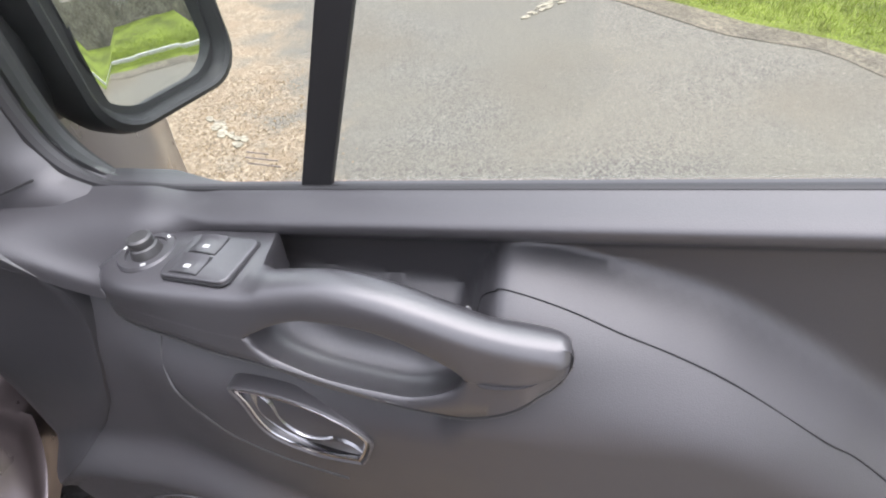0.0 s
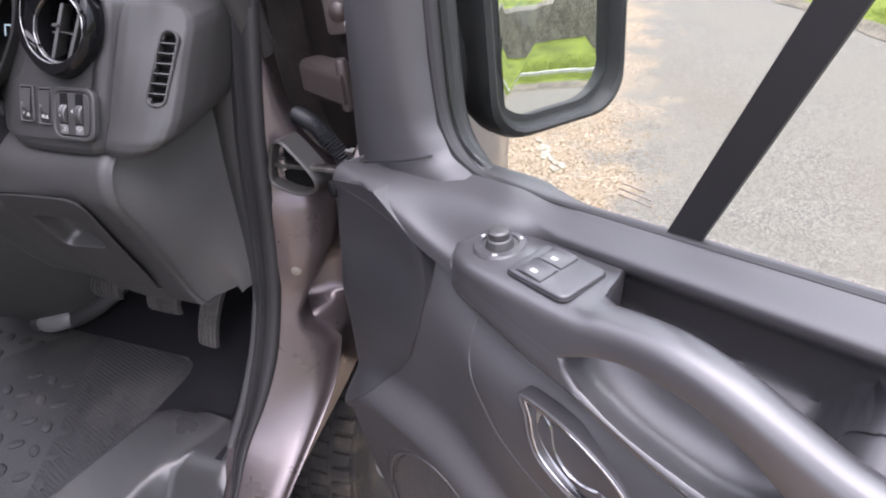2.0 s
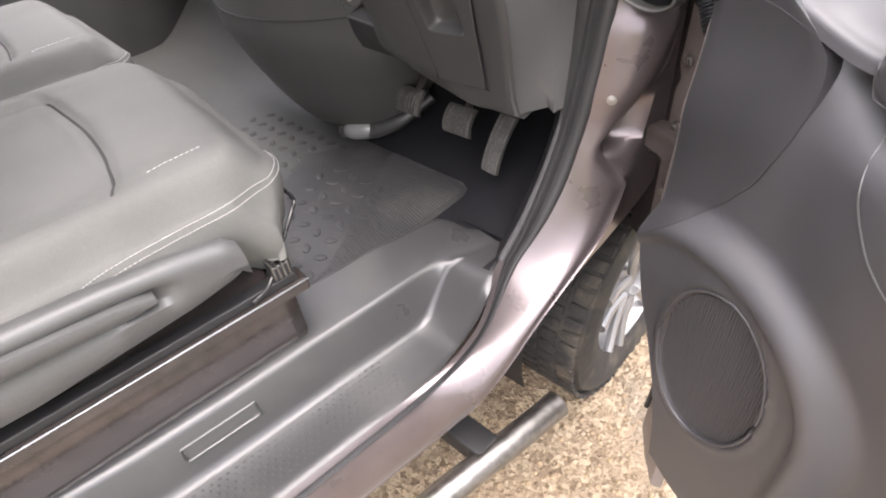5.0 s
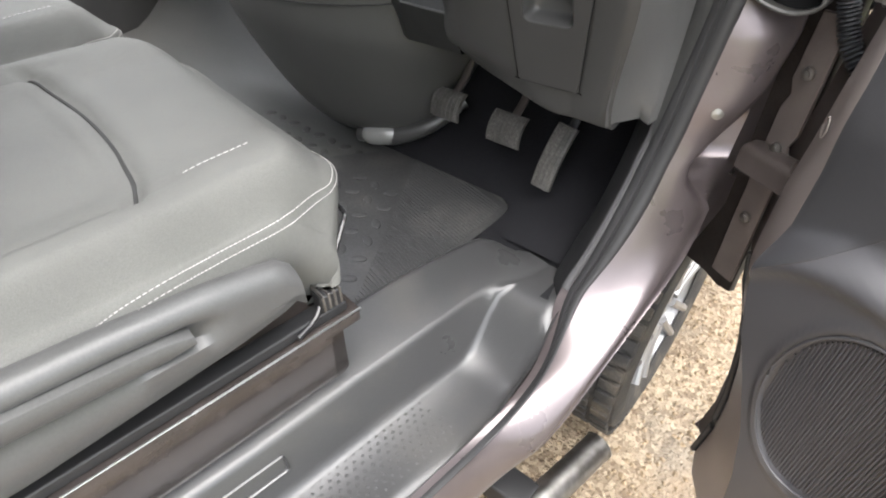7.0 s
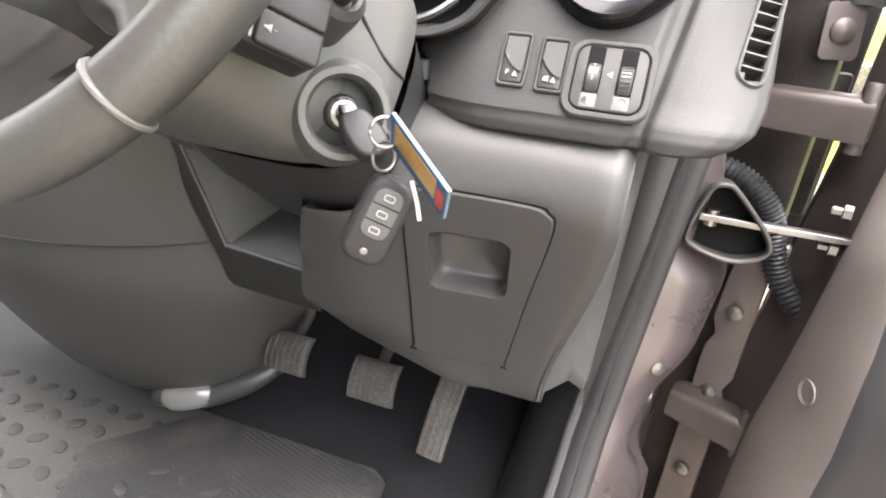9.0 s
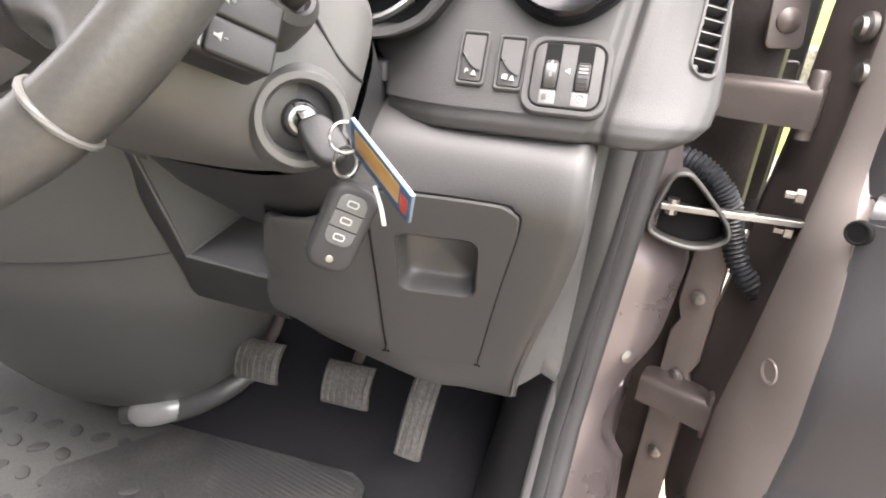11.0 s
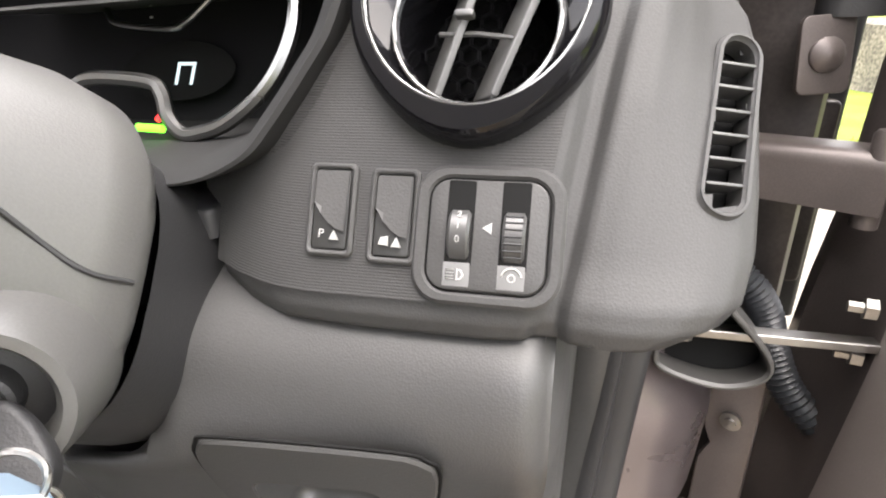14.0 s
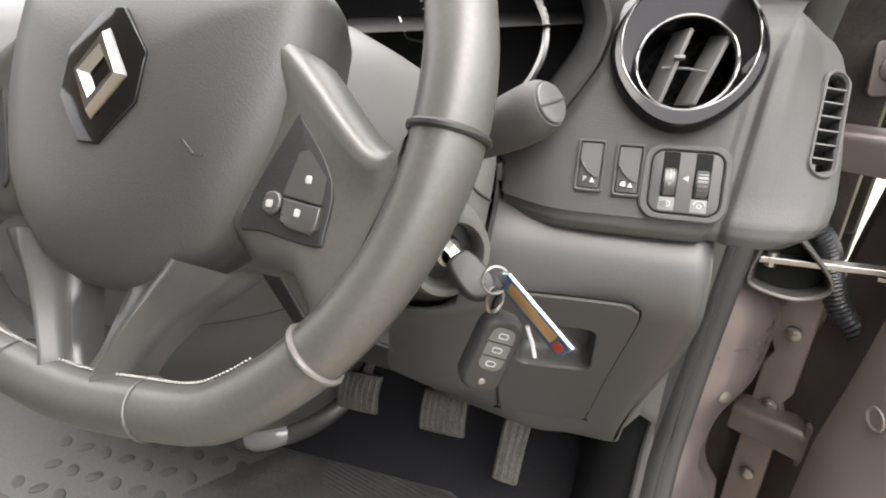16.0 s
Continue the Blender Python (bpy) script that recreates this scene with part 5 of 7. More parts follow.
        for x0, x1 in (((x_left(z), -0.610 - gap), (-0.610 + gap, -0.577 + 0.16 * (z - 1.305))) if gap else ((x_left(z), -0.577 + 0.16 * (z - 1.305)),)):
            if x1 > x0:
                grid([[m @ Vector((x, dy, dz)) + Vector((0, along(BOW, x), 0)) for dy, dz in ((-0.0005, 0.0020), (0.0, 0.00215), (0.0005, 0.0020))] for x in [x0] + [q for q in (-0.715, -0.70, -0.69, -0.675) if x0 < q < x1] + [x1]], bm=ribs)
    tagged(part("switch_panel", ribs, M_DASH_UP, dash, "finely ribbed charcoal switch panel", 80), kind="stuff")
    # two push switches in frames
    for k, (x, z) in enumerate(((-0.6660, 1.2970), (-0.6385, 1.2958))):
        m = on_face(x, z, 0.003)
        sw = part("push_switch", plate(rrect(0.0155, 0.0335, 0.0015), m, 0.0010, 0.0006), M_KNEE, dash, "small dark push switch with white symbol")
        part("switch_frame", ring(rrect(0.0212, 0.0396, 0.003), rrect(0.0164, 0.0344, 0.0015), m, 0.0016, 0.0010, back=-0.003), M_DASH_UP, sw)
        # raised rocker half with curved edge
        rows = [[m @ Vector((-0.0072 + 0.0144 * u, 0.016 - 0.025 * v + (0.012 * (1 - u) ** 2 if v > 0.6 else 0) * (v - 0.6) / 0.4, 0.0018 + 0.0012 * v)) for v in (0, 0.3, 0.6, 1.0)] for u in (0, 0.25, 0.5, 0.75, 1)]
        part("rocker", grid(rows), M_DASH_UP, sw)
        if k == 0:
            lettering("P", 0.0052, m @ Matrix.Translation((-0.0030, -0.0105, 0.0024)), M_PRINT, sw)
        else:
            part("symbol", plate([(-0.005, -0.0015), (-0.001, -0.002), (-0.001, 0.002), (-0.004, 0.0015)], m @ Matrix.Translation((0, -0.0105, 0.0012)), 0.0012, 0.0001), M_PRINT, sw)
        part("symbol", plate([(0.0005, -0.002), (0.0045, -0.002), (0.0025, 0.002)], m @ Matrix.Translation((0, -0.0108, 0.0012)), 0.0012, 0.0001), M_PRINT, sw)
    # headlamp level and dimmer wheels
    m = on_face(-0.5990, 1.2905, 0.002)
    unit = part("dimmer_unit", plate(rrect(0.0470, 0.0440, 0.0080), m, 0.0036, 0.0010), M_DASH_UP, dash, "dark panel with two thumb wheels")
    part("unit_surround", ring(rrect(0.0600, 0.0555, 0.013), rrect(0.0482, 0.0452, 0.009), m, 0.0034, 0.0014, back=-0.003), M_DASH_UP, unit)
    part("unit_gap", ring(rrect(0.0488, 0.0458, 0.009), rrect(0.0472, 0.0442, 0.0080), m, 0.0026, 0.0003), M_VOID, unit)
    for sx in (-0.0108, 0.0108):
        w = m @ Matrix.Translation((sx, 0.0042, 0.0))
        part("wheel_well", plate(rrect(0.0110, 0.0345, 0.001), w, 0.0038, 0.0001), M_VOID, unit)
        axis = w @ Matrix.Translation((0, -0.0042, -0.0045)) @ Matrix.Rotation(radians(90), 4, "Y")
        wheel = part("thumb_wheel", lathe([(0.0, -0.0044), (0.0116, -0.0044), (0.0128, -0.0032), (0.0128, 0.0032), (0.0116, 0.0044), (0.0, 0.0044)], axis, 40), M_DASH_SMOOTH, unit)
        part("label_plate", plate(rrect(0.0108, 0.0096, 0.0006), m @ Matrix.Translation((sx - 0.0003, -0.0158, 0.0)), 0.0039, 0.0002), material("grey_label_plate", (0.13, 0.13, 0.13), 0.6), unit)
        if sx > 0:
            for j in range(-3, 4):
                a = 0.22 * j
                rib = axis @ Matrix.Rotation(math.pi / 2 * 2 + a, 4, "Z") @ Matrix.Translation((0.0128, 0, 0))
                part("wheel_rib", box(-0.0003, 0.0005, -0.0004, 0.0004, -0.0036, 0.0036, 0.0001, rib), M_BLACK, wheel)
        else:
            for t, h in (("2", 0.0078), ("1", 0.0032), ("0", -0.0022)):
                z = math.sqrt(0.0130 ** 2 - h ** 2) - 0.0045
                lettering(t, 0.0040, w @ Matrix.Translation((0, h - 0.0042, z + 0.0002)) @ Matrix.Rotation(-math.asin(h / 0.0130), 4, "X"), M_PRINT, wheel)
    part("arrow", plate([(-0.0022, 0.0), (0.0016, -0.0022), (0.0016, 0.0022)], m @ Matrix.Translation((0.0002, 0.0030, 0)), 0.0040, 0.0001), M_PRINT, unit)
    # symbols: lamp beam and dimmer bulb
    b = m @ Matrix.Translation((-0.0108, -0.0158, 0.0040))
    part("lamp_symbol", ring([(0.0, -0.0024), (0.002, -0.0018), (0.003, 0), (0.002, 0.0018), (0.0, 0.0024)], [(0.0005, -0.0017), (0.0015, -0.0013), (0.0022, 0), (0.0015, 0.0013), (0.0005, 0.0017)], b, 0.0004, 0.0001), M_PRINT, unit)
    for j in range(4):
        part("beam_symbol", box(-0.0042, -0.0010, -0.0003, 0.0003, 0, 0.0004, 0.0001, b @ Matrix.Translation((0, 0.0018 - 0.0012 * j, 0))), M_PRINT, unit)
    b = m @ Matrix.Translation((0.0108, -0.0158, 0.0040))
    part("bulb_symbol", ring(ellipse(0.0017, 0.0017, 16), ellipse(0.0011, 0.0011, 16), b, 0.0004, 0.0001), M_PRINT, unit)
    arc = [b @ Vector((0.0038 * math.cos(a), 0.0038 * math.sin(a), 0.0002)) for a in (math.pi * (0.05 + 0.9 * i / 12) for i in range(13))]
    part("arc_symbol", tube(arc, 0.00045, 5), M_PRINT, unit)
    # round air vent: gloss bezel, chrome rings, barrel with vanes
    m = on_face(-0.6100, 1.3730, 0.0)
    outer = [(0.0515 * math.cos(a) * (1 + 0.02 * math.cos(4 * a)), 0.0560 * math.sin(a) * (1 + 0.02 * math.cos(4 * a))) for a in (2 * math.pi * i / 64 for i in range(64))]
    turn = [2 * math.pi * i / 64 for i in range(64)]
    drop = [(0.0452 * math.cos(a), 0.0485 * math.sin(a) + 0.0055) for a in turn]
    mouth = [(0.0005 + 0.0335 * math.cos(a), 0.0335 * math.sin(a) - 0.0080) for a in turn]
    prof = [(outer, 1.0, 0.0), (outer, 1.0, 0.008), (outer, 0.97, 0.014), (outer, 0.93, 0.0165), (drop, 1.02, 0.0160), (drop, 0.985, 0.0110), (mouth, 1.06, 0.0075), (mouth, 1.0, 0.0085), (mouth, 0.97, 0.004), (mouth, 0.93, -0.03)]
    rows = [[m @ Vector((x * s, y * s, z)) for x, y in line] for line, s, z in prof]
    vent = part("air_vent", grid(rows, closed_v=True), M_GLOSS, dash, "round air vent with gloss black bezel and chrome rings")
    part("bezel_ring", tube([m @ Vector((x, y, 0.0142)) for x, y in drop], 0.0008, 8, closed=True), M_TRIM, vent)
    part("barrel_ring", tube([m @ Vector((x, y, 0.0092)) for x, y in mouth], 0.0011, 8, closed=True), M_TRIM, vent)
    rows = [[m @ Vector((x * s, y * s, z)) for x, y in mouth] for s, z in ((0.985, 0.008), (0.955, 0.007), (0.93, -0.012), (0.88, -0.04))]
    part("barrel", grid(rows, closed_v=True), M_GLOSS, vent)
    m = m @ Matrix.Translation((0.0005, -0.0080, 0.0))
    part("vent_back", plate(ellipse(0.032, 0.032, 32), m @ Matrix.Translation((0, 0, -0.035)), 0.002, 0.0005), M_VOID, vent)
    for x, a, mt in ((-0.0125, -16, M_CONSOLE), (0.0125, -20, M_CONSOLE)):
        f = m @ Matrix.Translation((x, 0, -0.006)) @ Matrix.Rotation(radians(a), 4, "Z") @ Matrix.Rotation(radians(30), 4, "Y")
        part("vane", box(-0.0014, 0.0014, -0.029, 0.029, -0.010, 0.012, 0.0008, f), mt, vent)
        part("vane_edge", box(-0.0016, 0.0016, -0.028, 0.028, 0.0115, 0.0130, 0.0006, f), M_COVER, vent)
    part("vane_link", tube([m @ Vector((x, -0.002 - 0.002 * (x > 0), 0.002)) for x in (-0.016, 0.0, 0.016)], 0.0011, 8), M_DASH_SMOOTH, vent)
    part("vane_tab", box(-0.003, 0.005, -0.0015, 0.0015, -0.001, 0.003, 0.0007, m @ Matrix.Translation((-0.006, 0.004, 0.006))), M_DASH_SMOOTH, vent)
    hexes = bmesh.new()
    for i in range(-4, 5):
        for j in range(-4, 5):
            cx, cy = 0.0085 * (i + 0.5 * (j % 2)), 0.0074 * j
            if math.hypot(cx, cy) < 0.027:
                ln = [(cx + 0.0047 * math.cos(radians(60 * q + 30)), cy + 0.0047 * math.sin(radians(60 * q + 30))) for q in range(6)]
                ring(ln, [(cx + (x - cx) * 0.84, cy + (y - cy) * 0.84) for x, y in ln], m @ Matrix.Translation((0, 0, -0.028)), 0.004, 0.0004, hexes)
    part("vent_mesh", hexes, M_DIAL, vent, "honeycomb mesh behind the vanes", smooth=False)
    # narrow demister vent at the end
    m, ln = SLIT, SLIT_LEN
    def slot(w, h):
        return [(x * (1.0 - 0.12 * y / h), y) for x, y in rrect(w, h, w * 0.48, 6)]
    dv = part("side_vent", ring(slot(0.0215, ln + 0.008), slot(0.0160, ln + 0.001), m, 0.0080, 0.0022, back=-0.004), M_DASH_UP, dash, "narrow side window vent with horizontal slats")
    part("vent_well", plate(slot(0.0190, ln + 0.006), m, -0.006, 0.0003, back=-0.009), M_VOID, dv)
    for i in range(1, 7):
        y = -ln / 2 + ln * i / 7
        part("slat", box(-0.0080, 0.0080, -0.0006, 0.0007, -0.003, 0.0068, 0.0003, m @ Matrix.Translation((0, y, 0)) @ Matrix.Rotation(radians(9), 4, "Z")), M_DASH_SMOOTH, dv)
    # lower part: rolled ridge over the fuse cover, sloping forward down to the pedals
    prof = [(0.535, 1.260), (0.508, 1.258), (0.486, 1.250), (0.470, 1.237), (0.462, 1.219), (0.460, 1.201), (0.464, 1.185), (0.472, 1.166), (0.488, 1.125), (0.510, 1.070), (0.532, 1.010), (0.548, 0.972), (0.556, 0.962), (0.57, 0.962), (0.62, 0.97)]
    xs = [-0.870, -0.855, -0.835, -0.81, -0.785, -0.76] + [-0.745 + 0.006 * i for i in range(20)] + [-0.618, -0.605, -0.594, -0.584, -0.577, -0.573, -0.571, -0.570]
    prof = [(p.x, p.y) for p in smooth_line([(y, z, 0) for y, z in prof], 4)]
    rows = []
    for x in xs:
        e = ramp(x, -0.582, -0.570) ** 2
        row = []
        for i, (y, z) in enumerate(prof):
            taper = 0.036 * ramp(z, 1.20, 0.97)
            dent = 0.030 * ramp(abs(x + 0.681), 0.040, 0.026) * ramp(abs(z - 1.143), 0.036, 0.022)
            left = ramp(x, -0.745, -0.80) * ramp(z, 1.16, 1.23)
            row.append((max(x, -0.810 - 0.034 * min(1.2, max(0.0, (1.20 - z) / 0.113))) - taper * ramp(x, -0.75, -0.57), y + 0.008 * e - 0.16 * max(0.0, min(-0.64 - x, 0.16)) * ramp(z, 1.22, 1.17) + dent + 0.045 * left + 0.012 * ramp(x, -0.80, -0.87), z - 0.13 * left * ramp(z, 1.13, 1.24) - 0.004 * e + 0.055 * ramp(x, -0.66, -0.86) * ramp(z, 1.06, 0.96)))
        rows.append(row)
    lower = part("lower_dash", grid(rows), M_DASH, dash, "charcoal lower dashboard with a rolled upper edge", 60)
    # its end panel beside the door seal
    end = bmesh.new()
    rows = []
    for z in (1.44, 1.36, 1.25, 1.20, 1.15, 1.05, 1.0, 0.967):
        t = 0.036 * ramp(z, 1.20, 0.97)
        y0 = along([(0.966, 0.572), (1.0, 0.560), (1.07, 0.537), (1.166, 0.500), (1.20, 0.489), (1.25, 0.512), (1.36, 0.58), (1.44, 0.62)], z)
        a, b = [p for p in zip(SEAL, SEAL[1:]) if p[0][2] >= z >= p[1][2]][0]
        k = (a[2] - z) / (a[2] - b[2])
        sx, sy = a[0] + (b[0] - a[0]) * k, a[1] + (b[1] - a[1]) * k
        rows.append([(-0.5745 - t, y0 - 0.024, z), (-0.571 - t, y0 - 0.010, z), (-0.569 - t, y0 - 0.001, z), (-0.566 - t * 0.9, y0 + 0.008, z), (-0.563 - t * 0.6, y0 + 0.03, z), (-0.562 - t * 0.15, 0.590, z), (sx - 0.012, sy - 0.010, z), (sx - 0.008, sy + 0.006, z)])
    grid(rows, bm=end)
    part("end_panel", end, M_COVER, dash, "smooth panel closing the dashboard's end", 60)
    # fuse cover: seam and finger recess
    low_n = Vector((0, -0.933, -0.36))
    def on_low(x, z, lift=0.0):
        y = 0.463 + (1.191 - z) * 0.386 - 0.16 * max(0.0, -0.64 - x)
        return frame_at((x, y, z), (1, 0.10, 0), low_n + Vector((0.10, 0, 0))) @ Matrix.Translation((0, 0, lift))
    m = on_low(-0.676, 1.114, 0.004)
    ln = [tuple(p.to_2d()) for p in smooth_line([(-0.052, -0.10, 0), (0.030, -0.102, 0), (0.0345, -0.094, 0), (0.046, 0.0, 0), (0.057, 0.078, 0), (0.052, 0.094, 0), (0.038, 0.100, 0), (-0.036, 0.102, 0), (-0.050, 0.095, 0), (-0.056, 0.07, 0), (-0.055, 0.0, 0), (-0.054, -0.09, 0)], 4, True)]
    centre = (-0.004, 0.030)
    def radial(poly, n=72):
        out = []
        for i in range(n):
            d = Vector((math.cos(2 * math.pi * i / n), math.sin(2 * math.pi * i / n)))
            best = None
            for p, q in zip(poly, poly[1:] + poly[:1]):
                p, q = Vector(p) - Vector(centre), Vector(q) - Vector(centre)
                e = q - p
                den = d.x * e.y - d.y * e.x
                if abs(den) > 1e-12:
                    r_, s_ = (p.x * e.y - p.y * e.x) / den, (p.x * d.y - p.y * d.x) / den
                    if r_ > 0 and -1e-6 <= s_ <= 1 + 1e-6:
                        best = r_ if best is None else min(best, r_)
            out.append((centre[0] + d.x * best, centre[1] + d.y * best))
        return out
    hole = [(x + centre[0], y + centre[1]) for x, y in rrect(0.064, 0.064, 0.009)]
    rim_o, rim_i = radial(ln), radial(hole)
    cover = part("fuse_cover", ring(rim_o, rim_i, m, 0.0028, 0.0012), M_DASH_UP, dash, "square fuse cover with a finger recess")
    part("cover_gap", ring([(x * 1.028, y * 1.018) for x, y in ln], ln, m, 0.0010, 0.0002), M_VOID, cover)
    rows = [[m @ Vector((centre[0] + (x - centre[0]) * s_ + dx, centre[1] + (y - centre[1]) * s_ + dy, z)) for x, y in rim_i] for s_, dx, dy, z in
            ((1.0, 0, 0, 0.0024), (0.985, 0, 0, 0.0), (0.97, 0, 0, -0.006), (0.93, 0.001, -0.001, -0.017), (0.84, 0.001, -0.001, -0.020), (0.02, 0.001, 0, -0.021))]
    part("finger_recess", grid(rows, closed_v=True), M_DASH_SMOOTH, cover, "recessed finger pull", 60)
    # knee panel beside the column: a fascia with an open tray let into it
    TR, BR, BL, TL = Vector((-0.812, 0.440, 1.200)), Vector((-0.842, 0.492, 1.087)), Vector((-0.966, 0.532, 1.070)), Vector((-1.012, 0.520, 1.200))
    lip = [TR, BR, BL, TL]
    mid_ = sum(lip, Vector()) / 4
    floor_ = [Vector((-0.838, 0.60, 1.205)), Vector((-0.858, 0.60, 1.128)), Vector((-0.915, 0.605, 1.120)), Vector((-0.935, 0.60, 1.205))]
    tray_ = bmesh.new()
    grid([lip, [p.lerp(mid_, 0.03) + Vector((0, 0.003, 0)) for p in lip], floor_, [p.lerp(sum(floor_, Vector()) / 4, 0.98) for p in floor_]], closed_v=True, bm=tray_)
    part("knee_recess", tray_, M_CUBBY, dash, "open storage tray under the column", 20)
    for a, b in ((TL, BL), (BL, BR)):
        part("recess_lip", tube([a, a.lerp(b, 0.5), b], 0.0022, 8), M_COVER, dash)
    part("recess_lip", tube([BL, BL.lerp(floor_[2], 0.5), floor_[2]], 0.0018, 8), M_COVER, dash)
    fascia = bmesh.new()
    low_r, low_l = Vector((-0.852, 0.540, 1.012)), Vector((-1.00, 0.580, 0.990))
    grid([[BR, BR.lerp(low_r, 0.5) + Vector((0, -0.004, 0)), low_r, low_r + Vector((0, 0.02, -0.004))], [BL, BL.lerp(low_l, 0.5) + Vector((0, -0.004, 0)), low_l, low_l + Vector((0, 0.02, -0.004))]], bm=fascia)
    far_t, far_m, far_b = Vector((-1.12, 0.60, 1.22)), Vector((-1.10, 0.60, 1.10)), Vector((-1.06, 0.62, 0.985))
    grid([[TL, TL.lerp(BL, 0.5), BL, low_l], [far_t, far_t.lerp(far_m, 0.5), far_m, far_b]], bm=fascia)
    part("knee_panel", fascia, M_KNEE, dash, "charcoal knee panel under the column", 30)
    back = bmesh.new()
    grid([[(x, 0.625 + 0.01 * math.sin(x * 40), z) for x in np.linspace(-1.12, -0.60, 12)] for z in (0.99, 1.05, 1.15, 1.24)], bm=back)
    part("recess_back", back, M_BLACK, dash)
    part("bracket", tube([(-0.900, 0.575, 1.20), (-0.897, 0.560, 1.17), (-0.898, 0.555, 1.145)], 0.005, 8), M_COVER, dash)
    part("bracket", tube([(-0.875, 0.58, 1.19), (-0.868, 0.57, 1.155), (-0.860, 0.575, 1.135)], 0.004, 8), M_BLACK, dash)
    tongue = [Vector((-1.028, 0.505, 1.206)), Vector((-0.977, 0.505, 1.194)), Vector((-0.950, 0.515, 1.212)), Vector((-1.002, 0.515, 1.226))]
    part("panel_tongue", grid([[tongue[0] + Vector((0, 0.004, -0.016)), tongue[1] + Vector((0, 0.004, -0.016))], [tongue[0], tongue[1]], [tongue[3], tongue[2]], [tongue[3] + Vector((0, 0.05, 0.01)), tongue[2] + Vector((0, 0.05, 0.01))]]), M_DASH_SMOOTH, dash)
    # swelling console side below the dash
    rows = []
    for i in range(25):
        z = 0.70 + 0.62 * i / 24
        h = (z - 0.70) / 0.62
        cx, cy = -1.26 - 0.04 * h, 0.74
        rx = 0.10 + 0.21 * math.sqrt(max(0.0, min(1.0, h * 2.4))) + 0.02 * h
        ry = 0.07 + 0.17 * math.sqrt(max(0.0, min(1.0, h * 2.2))) + 0.02 * h
        rows.append([(cx + rx * math.cos(a), cy + ry * math.sin(a), z) for a in (math.pi * (1.0 + 1.15 * j / 40) for j in range(41))])
    console = part("console_side", grid(rows), M_CONSOLE, dash, "large rounded charcoal console side", 60)
    seam_pts = [rows[13][j] for j in range(6, 40)]
    part("console_seam", tube([Vector(p) * 1.0 + Vector((0.0, -0.0006, 0.0008 * k - 0.012)) for k, p in enumerate(seam_pts)], 0.0012, 6), M_BLACK, console)
    duct = smooth_line([(-1.20, 0.62, 0.722), (-1.15, 0.640, 0.724), (-1.10, 0.665, 0.735), (-1.05, 0.70, 0.76), (-1.01, 0.76, 0.80)], 6)
    part("heater_duct", tube(duct, [0.018 + 0.004 * math.sin(i * 0.2) for i in range(len(duct))], 12), M_DASH_SMOOTH, dash, "dark heater duct at the foot of the console")
    # added pale piece: the duct's reflected light built as a shape
    part("duct_glint", tube(smooth_line([(-1.19, 0.620, 0.722), (-1.155, 0.634, 0.727), (-1.115, 0.652, 0.734)], 4), [0.010, 0.019, 0.023, 0.0245, 0.025, 0.0245, 0.0235, 0.021, 0.015], 14), M_TIP, dash, "pale added piece standing in for the glint on the duct")
    # silver cup ring further in
    part("cup_ring", tube([(-1.50 + 0.07 * math.cos(a), 0.55 + 0.05 * math.sin(a), 1.065 + 0.012 * math.cos(a)) for a in (2 * math.pi * i / 32 for i in range(32))], 0.011, 10, closed=True), M_SATIN, dash, "silver ring of the cup holder")
    stack = bmesh.new()
    grid([[(x, y + 0.03 * ((x + 1.4) / 0.4) ** 2, z) for y, z in ((0.60, 1.05), (0.55, 1.10), (0.56, 1.25), (0.60, 1.38), (0.70, 1.41), (0.92, 1.40))] for x in np.linspace(-2.32, -1.05, 16)], bm=stack)
    part("far_dash", stack, M_DASH, dash, "charcoal dashboard running across the cab", 60)
    # instrument hood and cluster
    hood_line = [(-0.778, 1.306), (-0.756, 1.306), (-0.7304, 1.309), (-0.7080, 1.319), (-0.696, 1.3326), (-0.6816, 1.3535), (-0.6715, 1.372), (-0.668, 1.40), (-0.69, 1.432), (-0.735, 1.455), (-0.82, 1.468), (-0.90, 1.470), (-0.98, 1.465), (-1.06, 1.45), (-1.10, 1.41), (-1.10, 1.36), (-1.06, 1.33), (-1.0, 1.312), (-0.9, 1.304), (-0.80, 1.304)]
    hood_line = smooth_line([(x, 0, z) for x, z in hood_line], 4, True)
    cx, cz = -0.895, 1.365
    def hood(s, y, tilt=0.45):
        return [(cx + (p.x - cx) * s, y + tilt * (cz + (p.z - cz) * s - 1.31), cz + (p.z - cz) * s) for p in hood_line]
    part("instrument_hood", grid([hood(1.06, 0.80, 0.1), hood(1.06, 0.58), hood(1.03, 0.502), hood(1.015, 0.488), hood(1.0, 0.487), hood(0.965, 0.495), hood(0.93, 0.518), hood(0.90, 0.56), hood(0.885, 0.63)], closed_v=True), M_HOOD, dash, "hooded surround of the instruments", 50)
    face = bmesh.new()
    face.faces.new([face.verts.new(p) for p in hood(0.90, 0.612, 0.3)])
    cluster = part("instrument_face", face, M_DIAL, dash, "dark instrument face with lit symbols", smooth=False)
